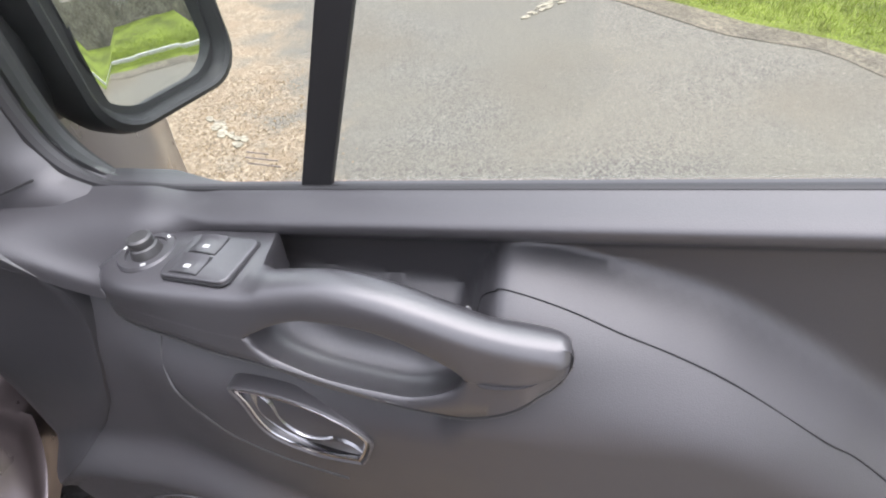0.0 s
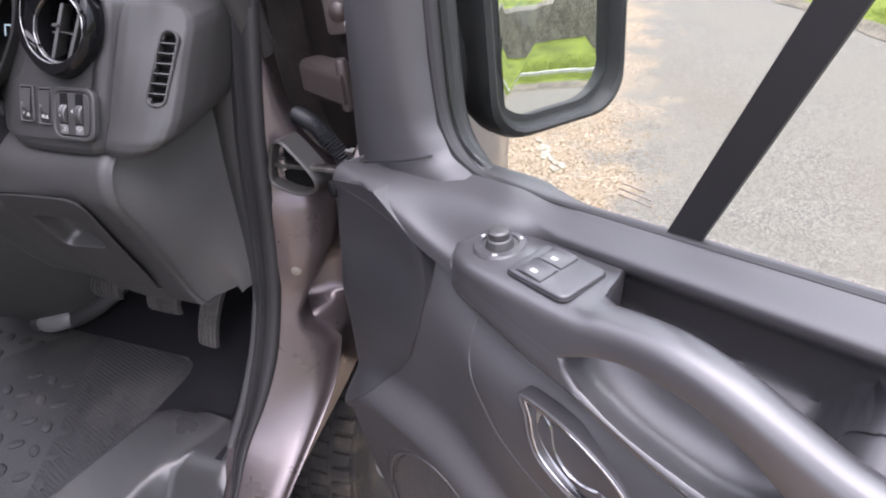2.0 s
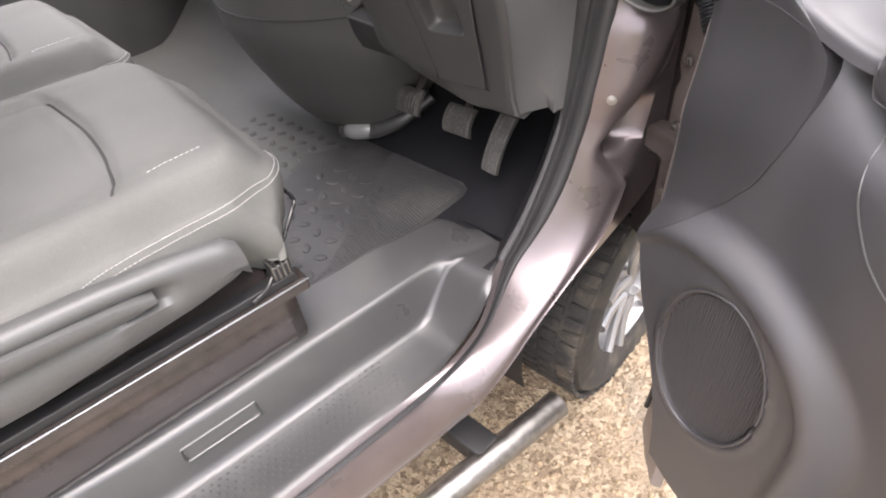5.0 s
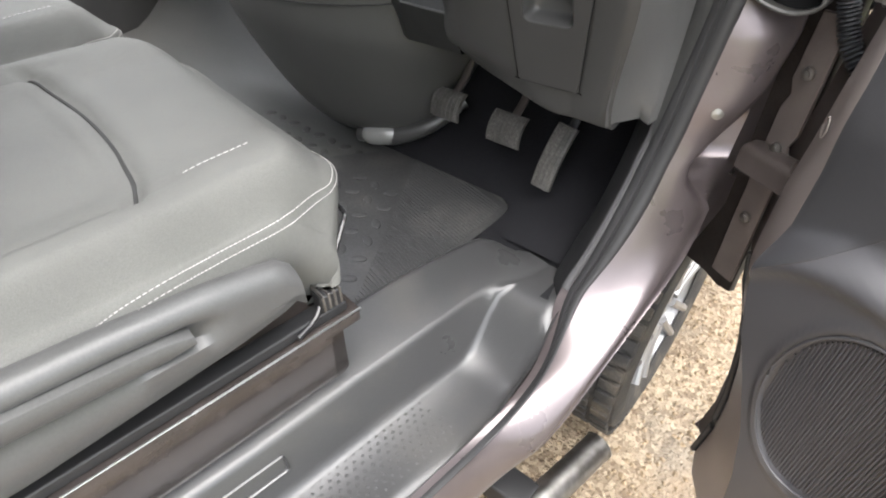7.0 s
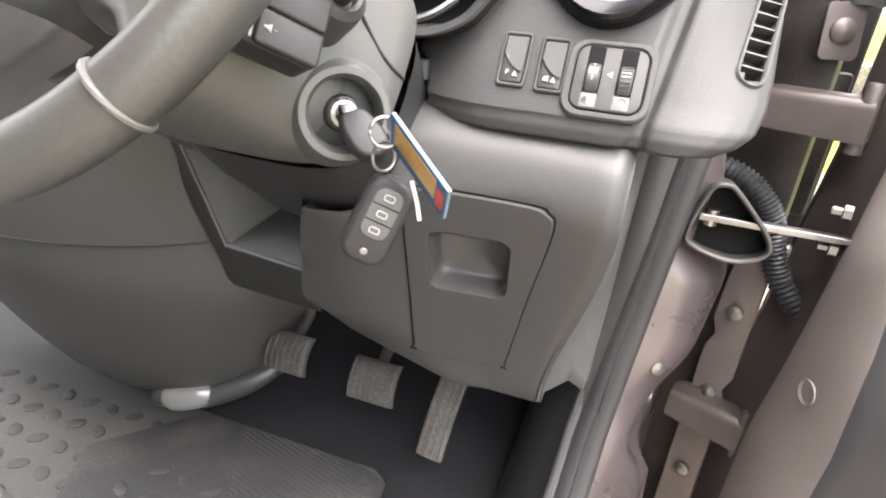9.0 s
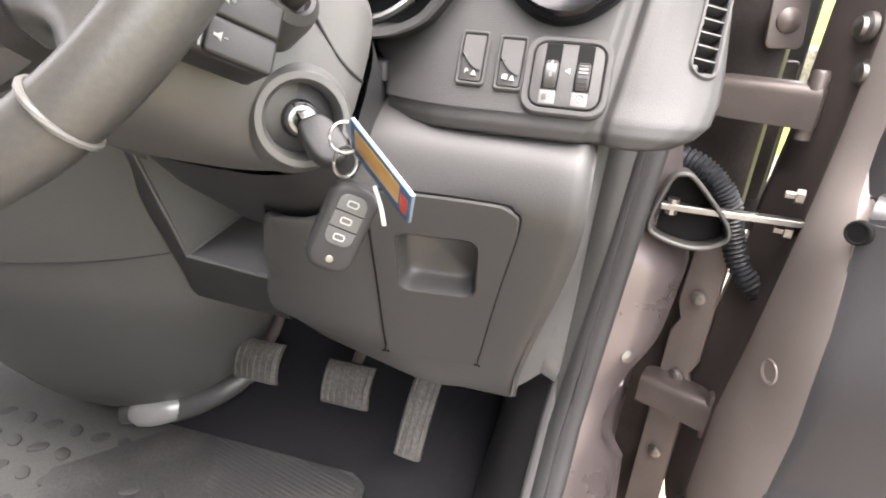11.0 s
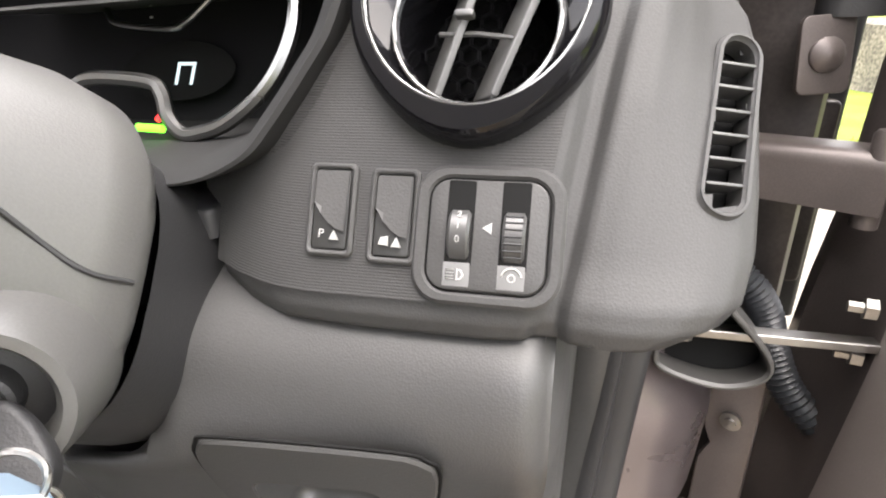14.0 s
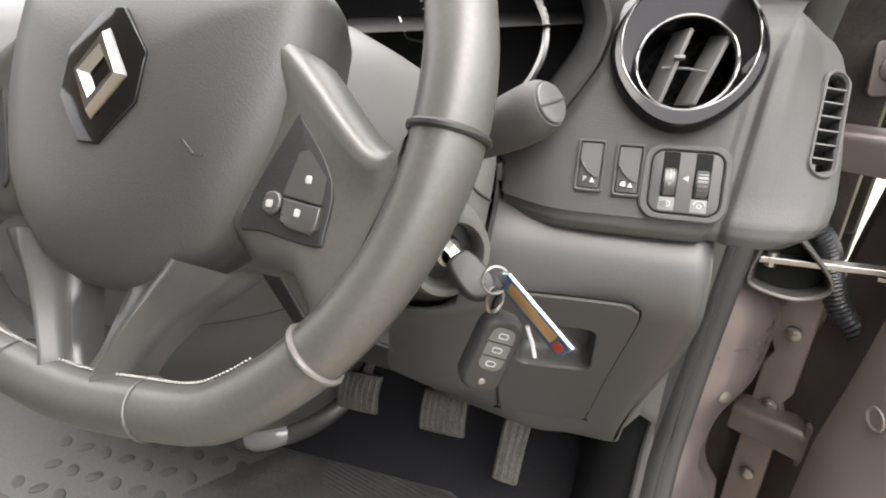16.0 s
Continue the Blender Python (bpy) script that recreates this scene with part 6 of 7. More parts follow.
    # silver trim loop with a notch
    notch = [(-0.7220, 1.396), (-0.7180, 1.379), (-0.7190, 1.364), (-0.7260, 1.347), (-0.7375, 1.333), (-0.754, 1.321), (-0.769, 1.316), (-0.781, 1.315), (-0.792, 1.3235), (-0.797, 1.335), (-0.8065, 1.3415), (-0.844, 1.3435), (-0.858, 1.338), (-0.866, 1.329), (-0.90, 1.312), (-0.96, 1.318), (-1.02, 1.33), (-1.07, 1.36), (-1.08, 1.40), (-1.04, 1.43), (-0.95, 1.445), (-0.85, 1.445), (-0.785, 1.437), (-0.740, 1.418)]
    part("silver_trim", tube([Vector((p.x, 0.548 + 0.45 * (p.z - 1.31), p.z)) for p in smooth_line([(x, 0, z) for x, z in notch], 6, True)], 0.0042, 8, closed=True, up=(0, 1, 0), flat=1.0), M_TRIM, cluster, "satin silver trim round the dials")
    inner = [(-0.770, 1.395), (-0.788, 1.379), (-0.798, 1.3715), (-0.810, 1.3685), (-0.845, 1.372), (-0.853, 1.378), (-0.860, 1.39)]
    part("dial_trim", tube([Vector((p.x, 0.565 + 0.45 * (p.z - 1.31), p.z)) for p in smooth_line([(x, 0, z) for x, z in inner], 5)], 0.0018, 8, up=(0, 1, 0)), M_TRIM, cluster)
    zx = frame_at((-0.8165, 0.608, 1.3412), (1, 0, 0.0), (0, -0.95, 0.3)) @ Matrix(((1, 0.22, 0, 0), (0, 1, 0, 0), (0, 0, 1, 0), (0, 0, 0, 1)))
    for ln, d in (([(-0.0066, 0.0050), (0.0066, 0.0050), (0.0066, 0.0070), (-0.0066, 0.0070)], 0), ([(-0.0066, -0.0070), (-0.0046, -0.0070), (-0.0046, 0.0048), (-0.0066, 0.0048)], 0), ([(0.0046, -0.0070), (0.0066, -0.0070), (0.0066, 0.0048), (0.0046, 0.0048)], 0)):
        part("display_digit", plate(ln[::-1] if d else ln, zx, 0.0006, 0.0001), M_LCD, cluster)
    part("display_window", plate(ellipse(0.042, 0.019, 32), zx @ Matrix.Translation((-0.008, 0.002, -0.003)), 0.001, 0.0002), M_VOID, cluster)
    part("green_telltale", tube([(-0.8155, 0.556, 1.3169), (-0.7985, 0.556, 1.3163)], 0.0024, 8), M_GREEN, cluster)
    part("red_telltale", tube([(-0.8000, 0.556, 1.3230), (-0.7985, 0.556, 1.3218)], 0.0026, 8), M_REDLAMP, cluster)
    for k in range(7):
        a = 2.6 + 0.16 * k
        part("dial_tick", box(-0.0012, 0.0012, -0.0006, 0.0006, 0, 0.0005, 0.0001, frame_at((-0.885 + 0.045 * math.cos(a + 3.3), 0.618, 1.385 + 0.045 * math.sin(a + 3.3)), (1, 0, 0), (0, -1, 0))), M_WHITE, cluster)
    top_ = bmesh.new()
    grid([[(x, y, z) for y, z in ((0.66, 1.395), (0.72, 1.405), (0.80, 1.405), (0.97, 1.33))] for x in np.linspace(-1.15, -0.50, 8)], bm=top_)
    part("dash_top", top_, M_DASH, dash, "charcoal dashboard top under the windscreen", 60)
    # duct box right of the column, in the dark gap
    part("column_bracket", box(-0.775, -0.735, 0.50, 0.56, 1.275, 1.290, 0.003), M_BLACK, dash)
    part("gap_lining", box(-0.88, -0.728, 0.545, 0.56, 1.12, 1.30, 0.004), M_BLACK, dash, "black lining behind the column")


build_dash()

# ---- steering column, wheel and keys ----
WC = Vector((-0.874, 0.305, 1.3826))
WHEEL = Matrix.Translation(WC) @ Matrix.Rotation(radians(-3.5), 4, "Z") @ frame_at((0, 0, 0), (1, 0, 0), (0, -0.845, 0.534))          # x right, y up the wheel, z towards the driver
WR = 0.1845


def build_column():
    col = thing("steering_column", "charcoal column shroud with stalk, audio pod and ignition lock", "steering column", (-0.86, 0.42, 1.2))
    f = WHEEL @ Matrix.Translation((0.0, 0.0, 0.0))
    # shroud: superellipse sections along the column
    def sect(w, h, z, dx=0.0, dy=0.0, p=3.2):
        out = []
        for i in range(48):
            a = 2 * math.pi * i / 48
            c, s = math.cos(a), math.sin(a)
            out.append(f @ Vector((dx + w * math.copysign(abs(c) ** (2 / p), c), dy + h * math.copysign(abs(s) ** (2 / p), s), z)))
        return out
    def shell(right, z, top=0.075, bottom=-0.088, left=-0.085, p=3.4):
        return sect((right - left) / 2, (top - bottom) / 2, z, (right + left) / 2, (top + bottom) / 2, p)
    rows = [sect(0.01, 0.01, -0.040, 0.0, 0.0), shell(0.060, -0.041, 0.050, -0.062, -0.06), shell(0.074, -0.046, 0.062, -0.076, -0.075), shell(0.080, -0.058, 0.070, -0.084), shell(0.090, -0.075), shell(0.105, -0.105), shell(0.115, -0.135), shell(0.129, -0.162, 0.077, -0.086),
            shell(0.134, -0.178, 0.074, -0.082), shell(0.128, -0.190, 0.066, -0.074), shell(0.11, -0.194, 0.04, -0.05)]
    shroud = part("shroud", grid(rows, closed_v=True), M_SHROUD, col, "charcoal plastic column shroud", 50)
    rows = [sect(0.104, 0.070, -0.188, 0.03, -0.012), sect(0.100, 0.074, -0.24, 0.025, -0.02), sect(0.09, 0.07, -0.32, 0.02, -0.03)]
    part("column_tube", grid(rows, closed_v=True), M_BLACK, col, "black lower column cover")
    seam = [f @ Vector((0.1055, 0.030, -0.105)), f @ Vector((0.120, 0.004, -0.145)), f @ Vector((0.129, -0.006, -0.161)), f @ Vector((0.1345, -0.008, -0.178))]
    part("shroud_seam", tube(smooth_line(seam, 5), 0.0011, 6), M_BLACK, shroud)
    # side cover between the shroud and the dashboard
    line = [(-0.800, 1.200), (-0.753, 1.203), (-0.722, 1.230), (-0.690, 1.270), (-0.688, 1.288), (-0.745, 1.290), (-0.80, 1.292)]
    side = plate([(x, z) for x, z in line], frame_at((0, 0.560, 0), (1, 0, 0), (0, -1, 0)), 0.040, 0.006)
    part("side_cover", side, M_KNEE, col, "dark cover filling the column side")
    part("cover_rib", tube([(-0.752, 0.504, 1.282), (-0.753, 0.504, 1.262), (-0.754, 0.504, 1.240)], 0.0009, 6), M_DASH, col)
    # wiper stalk
    a, b = Vector((-0.752, 0.383, 1.329)), Vector((-0.681, 0.351, 1.3740))
    d = (b - a).normalized()
    s = frame_at(a, (0, 0, 1), d)
    L = (b - a).length
    part("stalk_collar", lathe([(0.0205, -0.022), (0.0200, -0.002), (0.0185, 0.006), (0.0140, 0.0095), (0.0115, 0.0085), (0.0105, 0.004), (0.0, 0.004)], s, 28), M_DASH_UP, col, "rounded stalk collar")
    stalk = part("wiper_stalk", lathe([(0.0080, -0.006), (0.0088, 0.012), (0.0108, 0.030), (0.0134, 0.050), (0.0148, 0.064), (0.0148, L - 0.012), (0.0138, L - 0.005), (0.0115, L - 0.001), (0.0, L)], s, 32), M_DASH_UP, col, "tapered charcoal wiper stalk")
    part("stalk_cap", plate(ellipse(0.0104, 0.0104, 28), s @ Matrix.Translation((0, 0, L - 0.001)), 0.0018, 0.0008), material("grey_stalk_cap", (0.065, 0.065, 0.065), 0.28), stalk, "silver stalk end cap")
    part("cap_line", box(-0.0007, 0.0007, -0.0100, 0.0100, L, L + 0.0014, 0.0002, s), M_BLACK, stalk)
    # audio control pod
    pod_m = WHEEL @ Matrix.Translation((0.115, -0.029, -0.064)) @ Matrix.Rotation(radians(55), 4, "Y") @ Matrix.Rotation(radians(4), 4, "Z") @ Matrix.Scale(0.82, 4)
    pod = part("audio_pod", box(-0.050, 0.030, -0.035, 0.010, -0.016, 0.014, 0.005, pod_m), M_BLACK, col, "black audio control pod")
    for y in (-0.0015, -0.0235):
        key_ = part("pod_key", box(-0.012, 0.0285, y - 0.0105, y + 0.0105, 0.010, 0.0165, 0.002, pod_m), M_KNEE, pod)
        g = pod_m @ Matrix.Translation((-0.005, y, 0.0166)) @ Matrix.Scale(0.95, 4)
        part("speaker_symbol", plate([(-0.003, -0.001), (-0.001, -0.001), (0.0018, -0.003), (0.0018, 0.003), (-0.001, 0.001), (-0.003, 0.001)], g, 0.0004, 0.0001), M_PRINT, key_)
        part("sign_symbol", box(0.003, 0.006, -0.0004, 0.0004, 0, 0.0004, 0.0001, g), M_PRINT, key_)
        if y > -0.01:
            part("sign_symbol", box(0.0041, 0.0049, -0.0015, 0.0015, 0, 0.0004, 0.0001, g), M_PRINT, key_)
    part("pod_line", box(-0.0145, -0.0130, -0.032, 0.008, 0.0138, 0.0146, 0.0002, pod_m), M_PRINT, pod)
    # ignition lock
    lk = frame_at((-0.745, 0.385, 1.2635), (1, 0.3, 0), (0.62, -0.77, 0.12))
    lock = part("ignition_ring", lathe([(0.038, -0.035), (0.033, -0.012), (0.030, 0.0), (0.028, 0.004), (0.024, 0.004), (0.0215, 0.0), (0.021, -0.012), (0.020, -0.02)], lk, 40), M_SHROUD, col, "round ignition lock surround")
    part("lock_face", lathe([(0.023, -0.012), (0.012, -0.010), (0.0105, -0.002), (0.009, -0.001), (0.0, -0.001)], lk, 28), M_BLACK, lock)
    part("lock_barrel", lathe([(0.0085, -0.001), (0.0085, 0.001), (0.006, 0.0015), (0.006, -0.001)], lk, 24), M_TRIM, lock)
    return lk


LOCK = build_column()


def build_keys():
    keys = thing("key", "black key in the ignition with fob and tag", "key", (-0.74, 0.36, 1.25))
    m = LOCK @ Matrix.Rotation(radians(18), 4, "Z")
    head = [(0.002, -0.010), (0.010, -0.017), (0.026, -0.019), (0.036, -0.013), (0.040, 0.0), (0.036, 0.013), (0.026, 0.019), (0.010, 0.017), (0.002, 0.010)]
    hm = frame_at(LOCK @ Vector((0.002, 0.002, 0.004)), (0.72, -0.50, -0.12), Vector((0.36, -0.55, 0.75)))
    key = part("key_head", plate([tuple(p.to_2d()) for p in smooth_line([(x * 0.92, y * 0.62, 0) for x, y in head], 3, True)], hm @ Matrix.Translation((0, 0, -0.004)), 0.008, 0.003), M_BLACK, keys, "black plastic key head")
    part("key_blade", box(-0.012, 0.004, -0.004, 0.004, -0.001, 0.001, 0.0004, hm), M_TRIM, keys)
    def loop(c, r, nrm, upv):
        g = frame_at(c, upv, nrm)
        return [g @ Vector((r * math.cos(a), r * math.sin(a), 0)) for a in (2 * math.pi * i / 28 for i in range(28))]
    c1 = Vector((-0.709, 0.366, 1.261))
    part("key_ring", tube(loop(c1, 0.0085, (0.5, -0.8, 0.3), (0, 0, 1)), 0.0011, 6, closed=True), M_STEEL, keys, "steel split ring")
    c2 = c1 + Vector((0.0, 0.0, -0.014))
    part("key_ring", tube(loop(c2, 0.0085, (0.9, -0.4, 0.1), (0, 0, 1)), 0.0011, 6, closed=True), M_STEEL, keys)
    # remote fob hangs below
    fc = Vector((-0.710, 0.362, 1.209))
    fm = frame_at(fc, (0.86, 0.5, 0.0), (0.45, -0.88, 0.08)) @ Matrix.Rotation(radians(-14), 4, "Z")
    fob = part("remote_fob", plate(rrect(0.0295, 0.0555, 0.011, 6), fm @ Matrix.Rotation(radians(-10), 4, "Z") @ Matrix.Translation((0, 0, -0.006)), 0.013, 0.004), M_BLACK, keys, "black remote fob with grey buttons")
    fm = fm @ Matrix.Rotation(radians(-10), 4, "Z") @ Matrix.Translation((0, 0, 0.0068))
    pad = part("button_pad", plate(rrect(0.0175, 0.0315, 0.0060), fm @ Matrix.Translation((0, 0.0060, -0.0004)), 0.0014, 0.0006), material("grey_button", (0.085, 0.087, 0.087), 0.22), fob, "grey rubber button pad")
    for y in (0.0112, 0.0008):
        part("button_groove", box(-0.0085, 0.0085, y - 0.0004, y + 0.0004, 0.0009, 0.0013, 0.0001, fm), M_BLACK, pad)
    for y in (0.0165, 0.0060, -0.0045):
        part("button_mark", ring(rrect(0.0070, 0.0042, 0.0015), rrect(0.0054, 0.0026, 0.0010), fm @ Matrix.Translation((0, y, 0.0010)), 0.0004, 0.0001), M_PRINT, pad)
    part("fob_eye", plate(ellipse(0.0024, 0.0022, 16), fm @ Matrix.Translation((0, -0.0190, 0)), 0.001, 0.0004), M_STEEL, fob)
    # sleeve tag: blue rim, orange card
    tc = Vector((-0.706, 0.362, 1.268))
    axis = Vector((0.050, -0.022, -0.038)).normalized()
    tm = frame_at(tc, axis, Vector((-0.635, -0.71, -0.42)))
    shape = [(0.0, -0.003), (0.006, -0.0160), (0.060, -0.0160), (0.060, 0.0160), (0.006, 0.0160), (0.0, 0.003)]
    tag = part("key_tag", plate(shape, tm @ Matrix.Translation((0, 0, -0.001)), 0.002, 0.0005), M_SLEEVE, keys, "clear and blue plastic key tag with orange card")
    part("tag_edge", plate(rrect(0.0530, 0.0312, 0.001), tm @ Matrix.Translation((0.0325, 0.0, 0.0008)), 0.0005, 0.0001), M_BLUE, tag)
    part("tag_card", plate(rrect(0.040, 0.0200, 0.001), tm @ Matrix.Translation((0.0300, 0.0025, 0.0011)), 0.0005, 0.0001), M_ORANGE, tag)
    part("tag_print", plate(rrect(0.006, 0.0180, 0.0008), tm @ Matrix.Translation((0.0545, -0.0015, 0.0011)), 0.0006, 0.0001), M_RED, tag)
    back_ = tm @ Matrix.Rotation(math.pi, 4, "X")
    part("tag_back", plate(rrect(0.050, 0.0275, 0.001), back_ @ Matrix.Translation((0.0325, 0.0, 0.0008)), 0.0005, 0.0001), M_PAPER, tag, "white printed back of the tag")
    for x, w in ((0.014, 0.010), (0.036, 0.006)):
        part("tag_stripe", plate(rrect(w, 0.0240, 0.001), back_ @ Matrix.Translation((x, 0.0, 0.0011)), 0.0004, 0.0001), M_SKYBLUE, tag)
    part("tag_tie", tube([Vector((-0.686, 0.353, 1.240)), Vector((-0.682, 0.353, 1.228)), Vector((-0.680, 0.353, 1.218))], 0.0013, 6), M_PAPER, keys)


build_keys()


M_JOINT = material("worn_leather_edge", (0.115, 0.111, 0.103), 0.45)


def build_wheel():
    sw = thing("steering_wheel", "charcoal leather steering wheel with pale stitched joints", "steering wheel", tuple(WC))
    f = Matrix.Translation((-0.007, 0, 0)) @ WHEEL
    n = 128
    def at(a, r=WR, z=0.0):
        flat = 0.010 * ramp(-math.sin(a), 0.86, 1.0)
        return f @ Vector((r * math.cos(a), (r - flat) * math.sin(a), z))
    def thickness(a):
        return 0.0142 + 0.0020 * ramp(abs(math.degrees(math.asin(math.sin(a)))), 30, 0)
    rows = []
    for i in range(n):
        a = 2 * math.pi * i / n
        thick = thickness(a)
        row = []
        for j in range(16):
            b = 2 * math.pi * j / 16
            row.append(at(a, WR - 0.016 + thick * math.cos(b), 0.0 + thick * 1.04 * math.sin(b)))
        rows.append(row)
    rim = part("rim", grid(rows, closed_u=True, closed_v=True), M_LEATHER, sw, "charcoal leather-covered rim")
    for a, mt in ((-4, M_BLACK), (-41, M_JOINT), (-74, M_LEATHER), (184, M_BLACK), (221, M_JOINT), (254, M_LEATHER)):
        a = radians(a)
        loop = []
        for j in range(20):
            b = 2 * math.pi * j / 20
            loop.append(at(a, WR - 0.016 + (thickness(a) + 0.0004) * math.cos(b), 1.04 * (thickness(a) + 0.0004) * math.sin(b)))
        part("rim_joint", tube(loop, 0.0019 if mt is M_BLACK else 0.0016 if mt is M_JOINT else 0.0008, 8, closed=True), mt, rim)
    st = bmesh.new()
    for k in range(100):
        a = radians(-130 + 80 * k / 100)
        tube([at(a, WR - 0.0306, 0.002), at(a + 0.005, WR - 0.0306, 0.004)], 0.0005, 4, bm=st)
    part("rim_stitching", st, M_THREAD, rim, "pale stitching inside the rim")
    # airbag pad: rounded shield
    shield = [(0.0, -0.103), (0.038, -0.096), (0.072, -0.066), (0.092, -0.018), (0.098, 0.035), (0.085, 0.060), (0.0, 0.068)]
    shield = shield + [(-x, y) for x, y in shield[::-1][1:-1]]
    shield = [tuple(p.to_2d()) for p in smooth_line([(x, y, 0) for x, y in shield], 6, True)]
    rows = [[f @ Vector((x * s, y * s - 0.004, z)) for x, y in shield] for s, z in ((0.90, -0.045), (0.98, -0.024), (1.0, -0.012), (0.985, -0.003), (0.94, 0.005), (0.85, 0.0120), (0.6, 0.019), (0.3, 0.022), (0.02, 0.0225))]
    pad = part("airbag_pad", grid(rows, closed_v=True), M_DASH, sw, "smooth charcoal airbag pad", 60)
    # maker's badge as a plain lozenge
    b = f @ Matrix.Translation((0.000, -0.0045, 0.0215))
    hexo = [(-0.006, -0.0330), (0.006, -0.0330), (0.0245, -0.012), (0.0245, 0.012), (0.006, 0.0330), (-0.006, 0.0330), (-0.0245, 0.012), (-0.0245, -0.012)]
    dia = [(0.0, -0.0225), (0.0170, 0.0), (0.0, 0.0225), (-0.0170, 0.0)]
    part("badge_base", plate(hexo, b, 0.0022, 0.001), M_GLOSS, pad, "black hexagon behind the badge")
    part("badge", ring(dia, [(x * 0.40, y * 0.40) for x, y in dia], b, 0.0060, 0.004), M_TRIM, pad, "silver lozenge badge")
    part("pad_mark", tube([f @ Vector((x, y, 0.0200)) for x, y in ((0.052, -0.030), (0.060, -0.036), (0.066, -0.036))], 0.0007, 5), M_DASH_SMOOTH, pad)
    # spokes: one broad web at each side, two below that lean together round a small hole
    tops = smooth_line([(0.080, 0.034, 0), (0.0952, 0.0216, 0), (0.1095, 0.0082, 0), (0.1234, -0.0057, 0), (0.1395, -0.0190, 0), (0.1490, -0.0190, 0), (0.157, -0.006, 0)], 4)
    bots = smooth_line([(0.072, -0.070, 0), (0.0837, -0.0790, 0), (0.092, -0.0797, 0), (0.1001, -0.0804, 0), (0.108, -0.0838, 0), (0.1162, -0.0954, 0), (0.126, -0.110, 0)], 4)
    shape = ((0.0, -0.018), (0.0, -0.006), (0.025, 0.003), (0.06, 0.008), (0.11, 0.010), (0.17, 0.0085), (0.25, 0.0045), (0.4, 0.003), (0.6, 0.003), (0.8, 0.0035), (0.92, 0.002), (0.98, -0.004), (1.0, -0.018))
    for sgn in (1, -1):
        rows = [[f @ Vector((sgn * (t.x + (b_.x - t.x) * v), t.y + (b_.y - t.y) * v, z)) for v, z in shape] for t, b_ in zip(tops, bots)]
        part("spoke", grid(rows), M_LEATHER, sw, "broad side spoke in charcoal plastic", 60)
        def outline(pts):
            pts = [(sgn * x, y) for x, y in pts][::sgn]
            return [tuple(p.to_2d()) for p in smooth_line([(x, y, 0) for x, y in pts], 3, True)]
        lift = f @ Matrix.Translation((0, 0, 0.0025))
        bezel = part("button_panel", plate(outline([(0.078, -0.060), (0.092, -0.0635), (0.1195, -0.0665), (0.1225, -0.060), (0.1215, -0.037), (0.101, -0.012), (0.096, -0.014)]), lift, 0.0020, 0.0008), M_BLACK, sw, "black thumb button panel")
        for pts in ([(0.1010, -0.0455), (0.1055, -0.0275), (0.1085, -0.0265), (0.1190, -0.0375), (0.1195, -0.0475)], [(0.1005, -0.0475), (0.1005, -0.0580), (0.1050, -0.0605), (0.1160, -0.0620), (0.1192, -0.0590), (0.1195, -0.0495)]):
            key_ = part("thumb_button", plate([(sgn * x, y) for x, y in pts][::sgn], lift, 0.0042, 0.0012), M_DASH_SMOOTH, bezel)
        for x, y in ((0.1115, -0.0385), (0.1090, -0.0535)):
            part("button_mark", plate(rrect(0.0030, 0.0036, 0.0008), lift @ Matrix.Translation((sgn * x, y, 0.0040)), 0.0006, 0.0001), M_PRINT, bezel)
        part("thumb_button", plate(ellipse(0.0050, 0.0055, 20), lift @ Matrix.Translation((sgn * 0.0945, -0.0505, 0.0)), 0.0042, 0.0012), M_DASH_SMOOTH, bezel)
        part("button_mark", plate(rrect(0.0034, 0.0034, 0.0008), lift @ Matrix.Translation((sgn * 0.0940, -0.0510, 0.0040)), 0.0006, 0.0001), M_PRINT, bezel)
        rows = []
        for u in (i / 10 for i in range(11)):
            outer = along([(0.0, 0.080), (0.12, 0.072), (0.25, 0.060), (0.4, 0.049), (0.6, 0.038), (0.78, 0.030), (0.9, 0.030), (1.0, 0.036)], u)
            inner = along([(0.0, 0.019), (0.2, 0.018), (0.4, 0.0155), (0.7, 0.009), (0.82, 0.004), (0.86, 0.0), (1.0, 0.0)], u)
            y = -0.080 - 0.076 * u
            rows.append([f @ Vector((sgn * (inner + (outer - inner) * v), y - 0.006 * v * (1 - u), z)) for v, z in ((0.0, -0.016 if u < 0.84 else -0.002), (0.0, -0.004 if u < 0.84 else -0.002), (0.05, 0.001), (0.2, 0.002), (0.38, 0.004), (0.5, 0.009), (0.58, 0.010), (0.66, 0.007), (0.8, 0.004), (0.94, 0.001), (1.0, -0.006), (1.0, -0.018))])
        part("lower_spoke", grid(rows), M_DASH_SMOOTH, sw, "lower spoke in satin plastic", 60)


build_wheel()

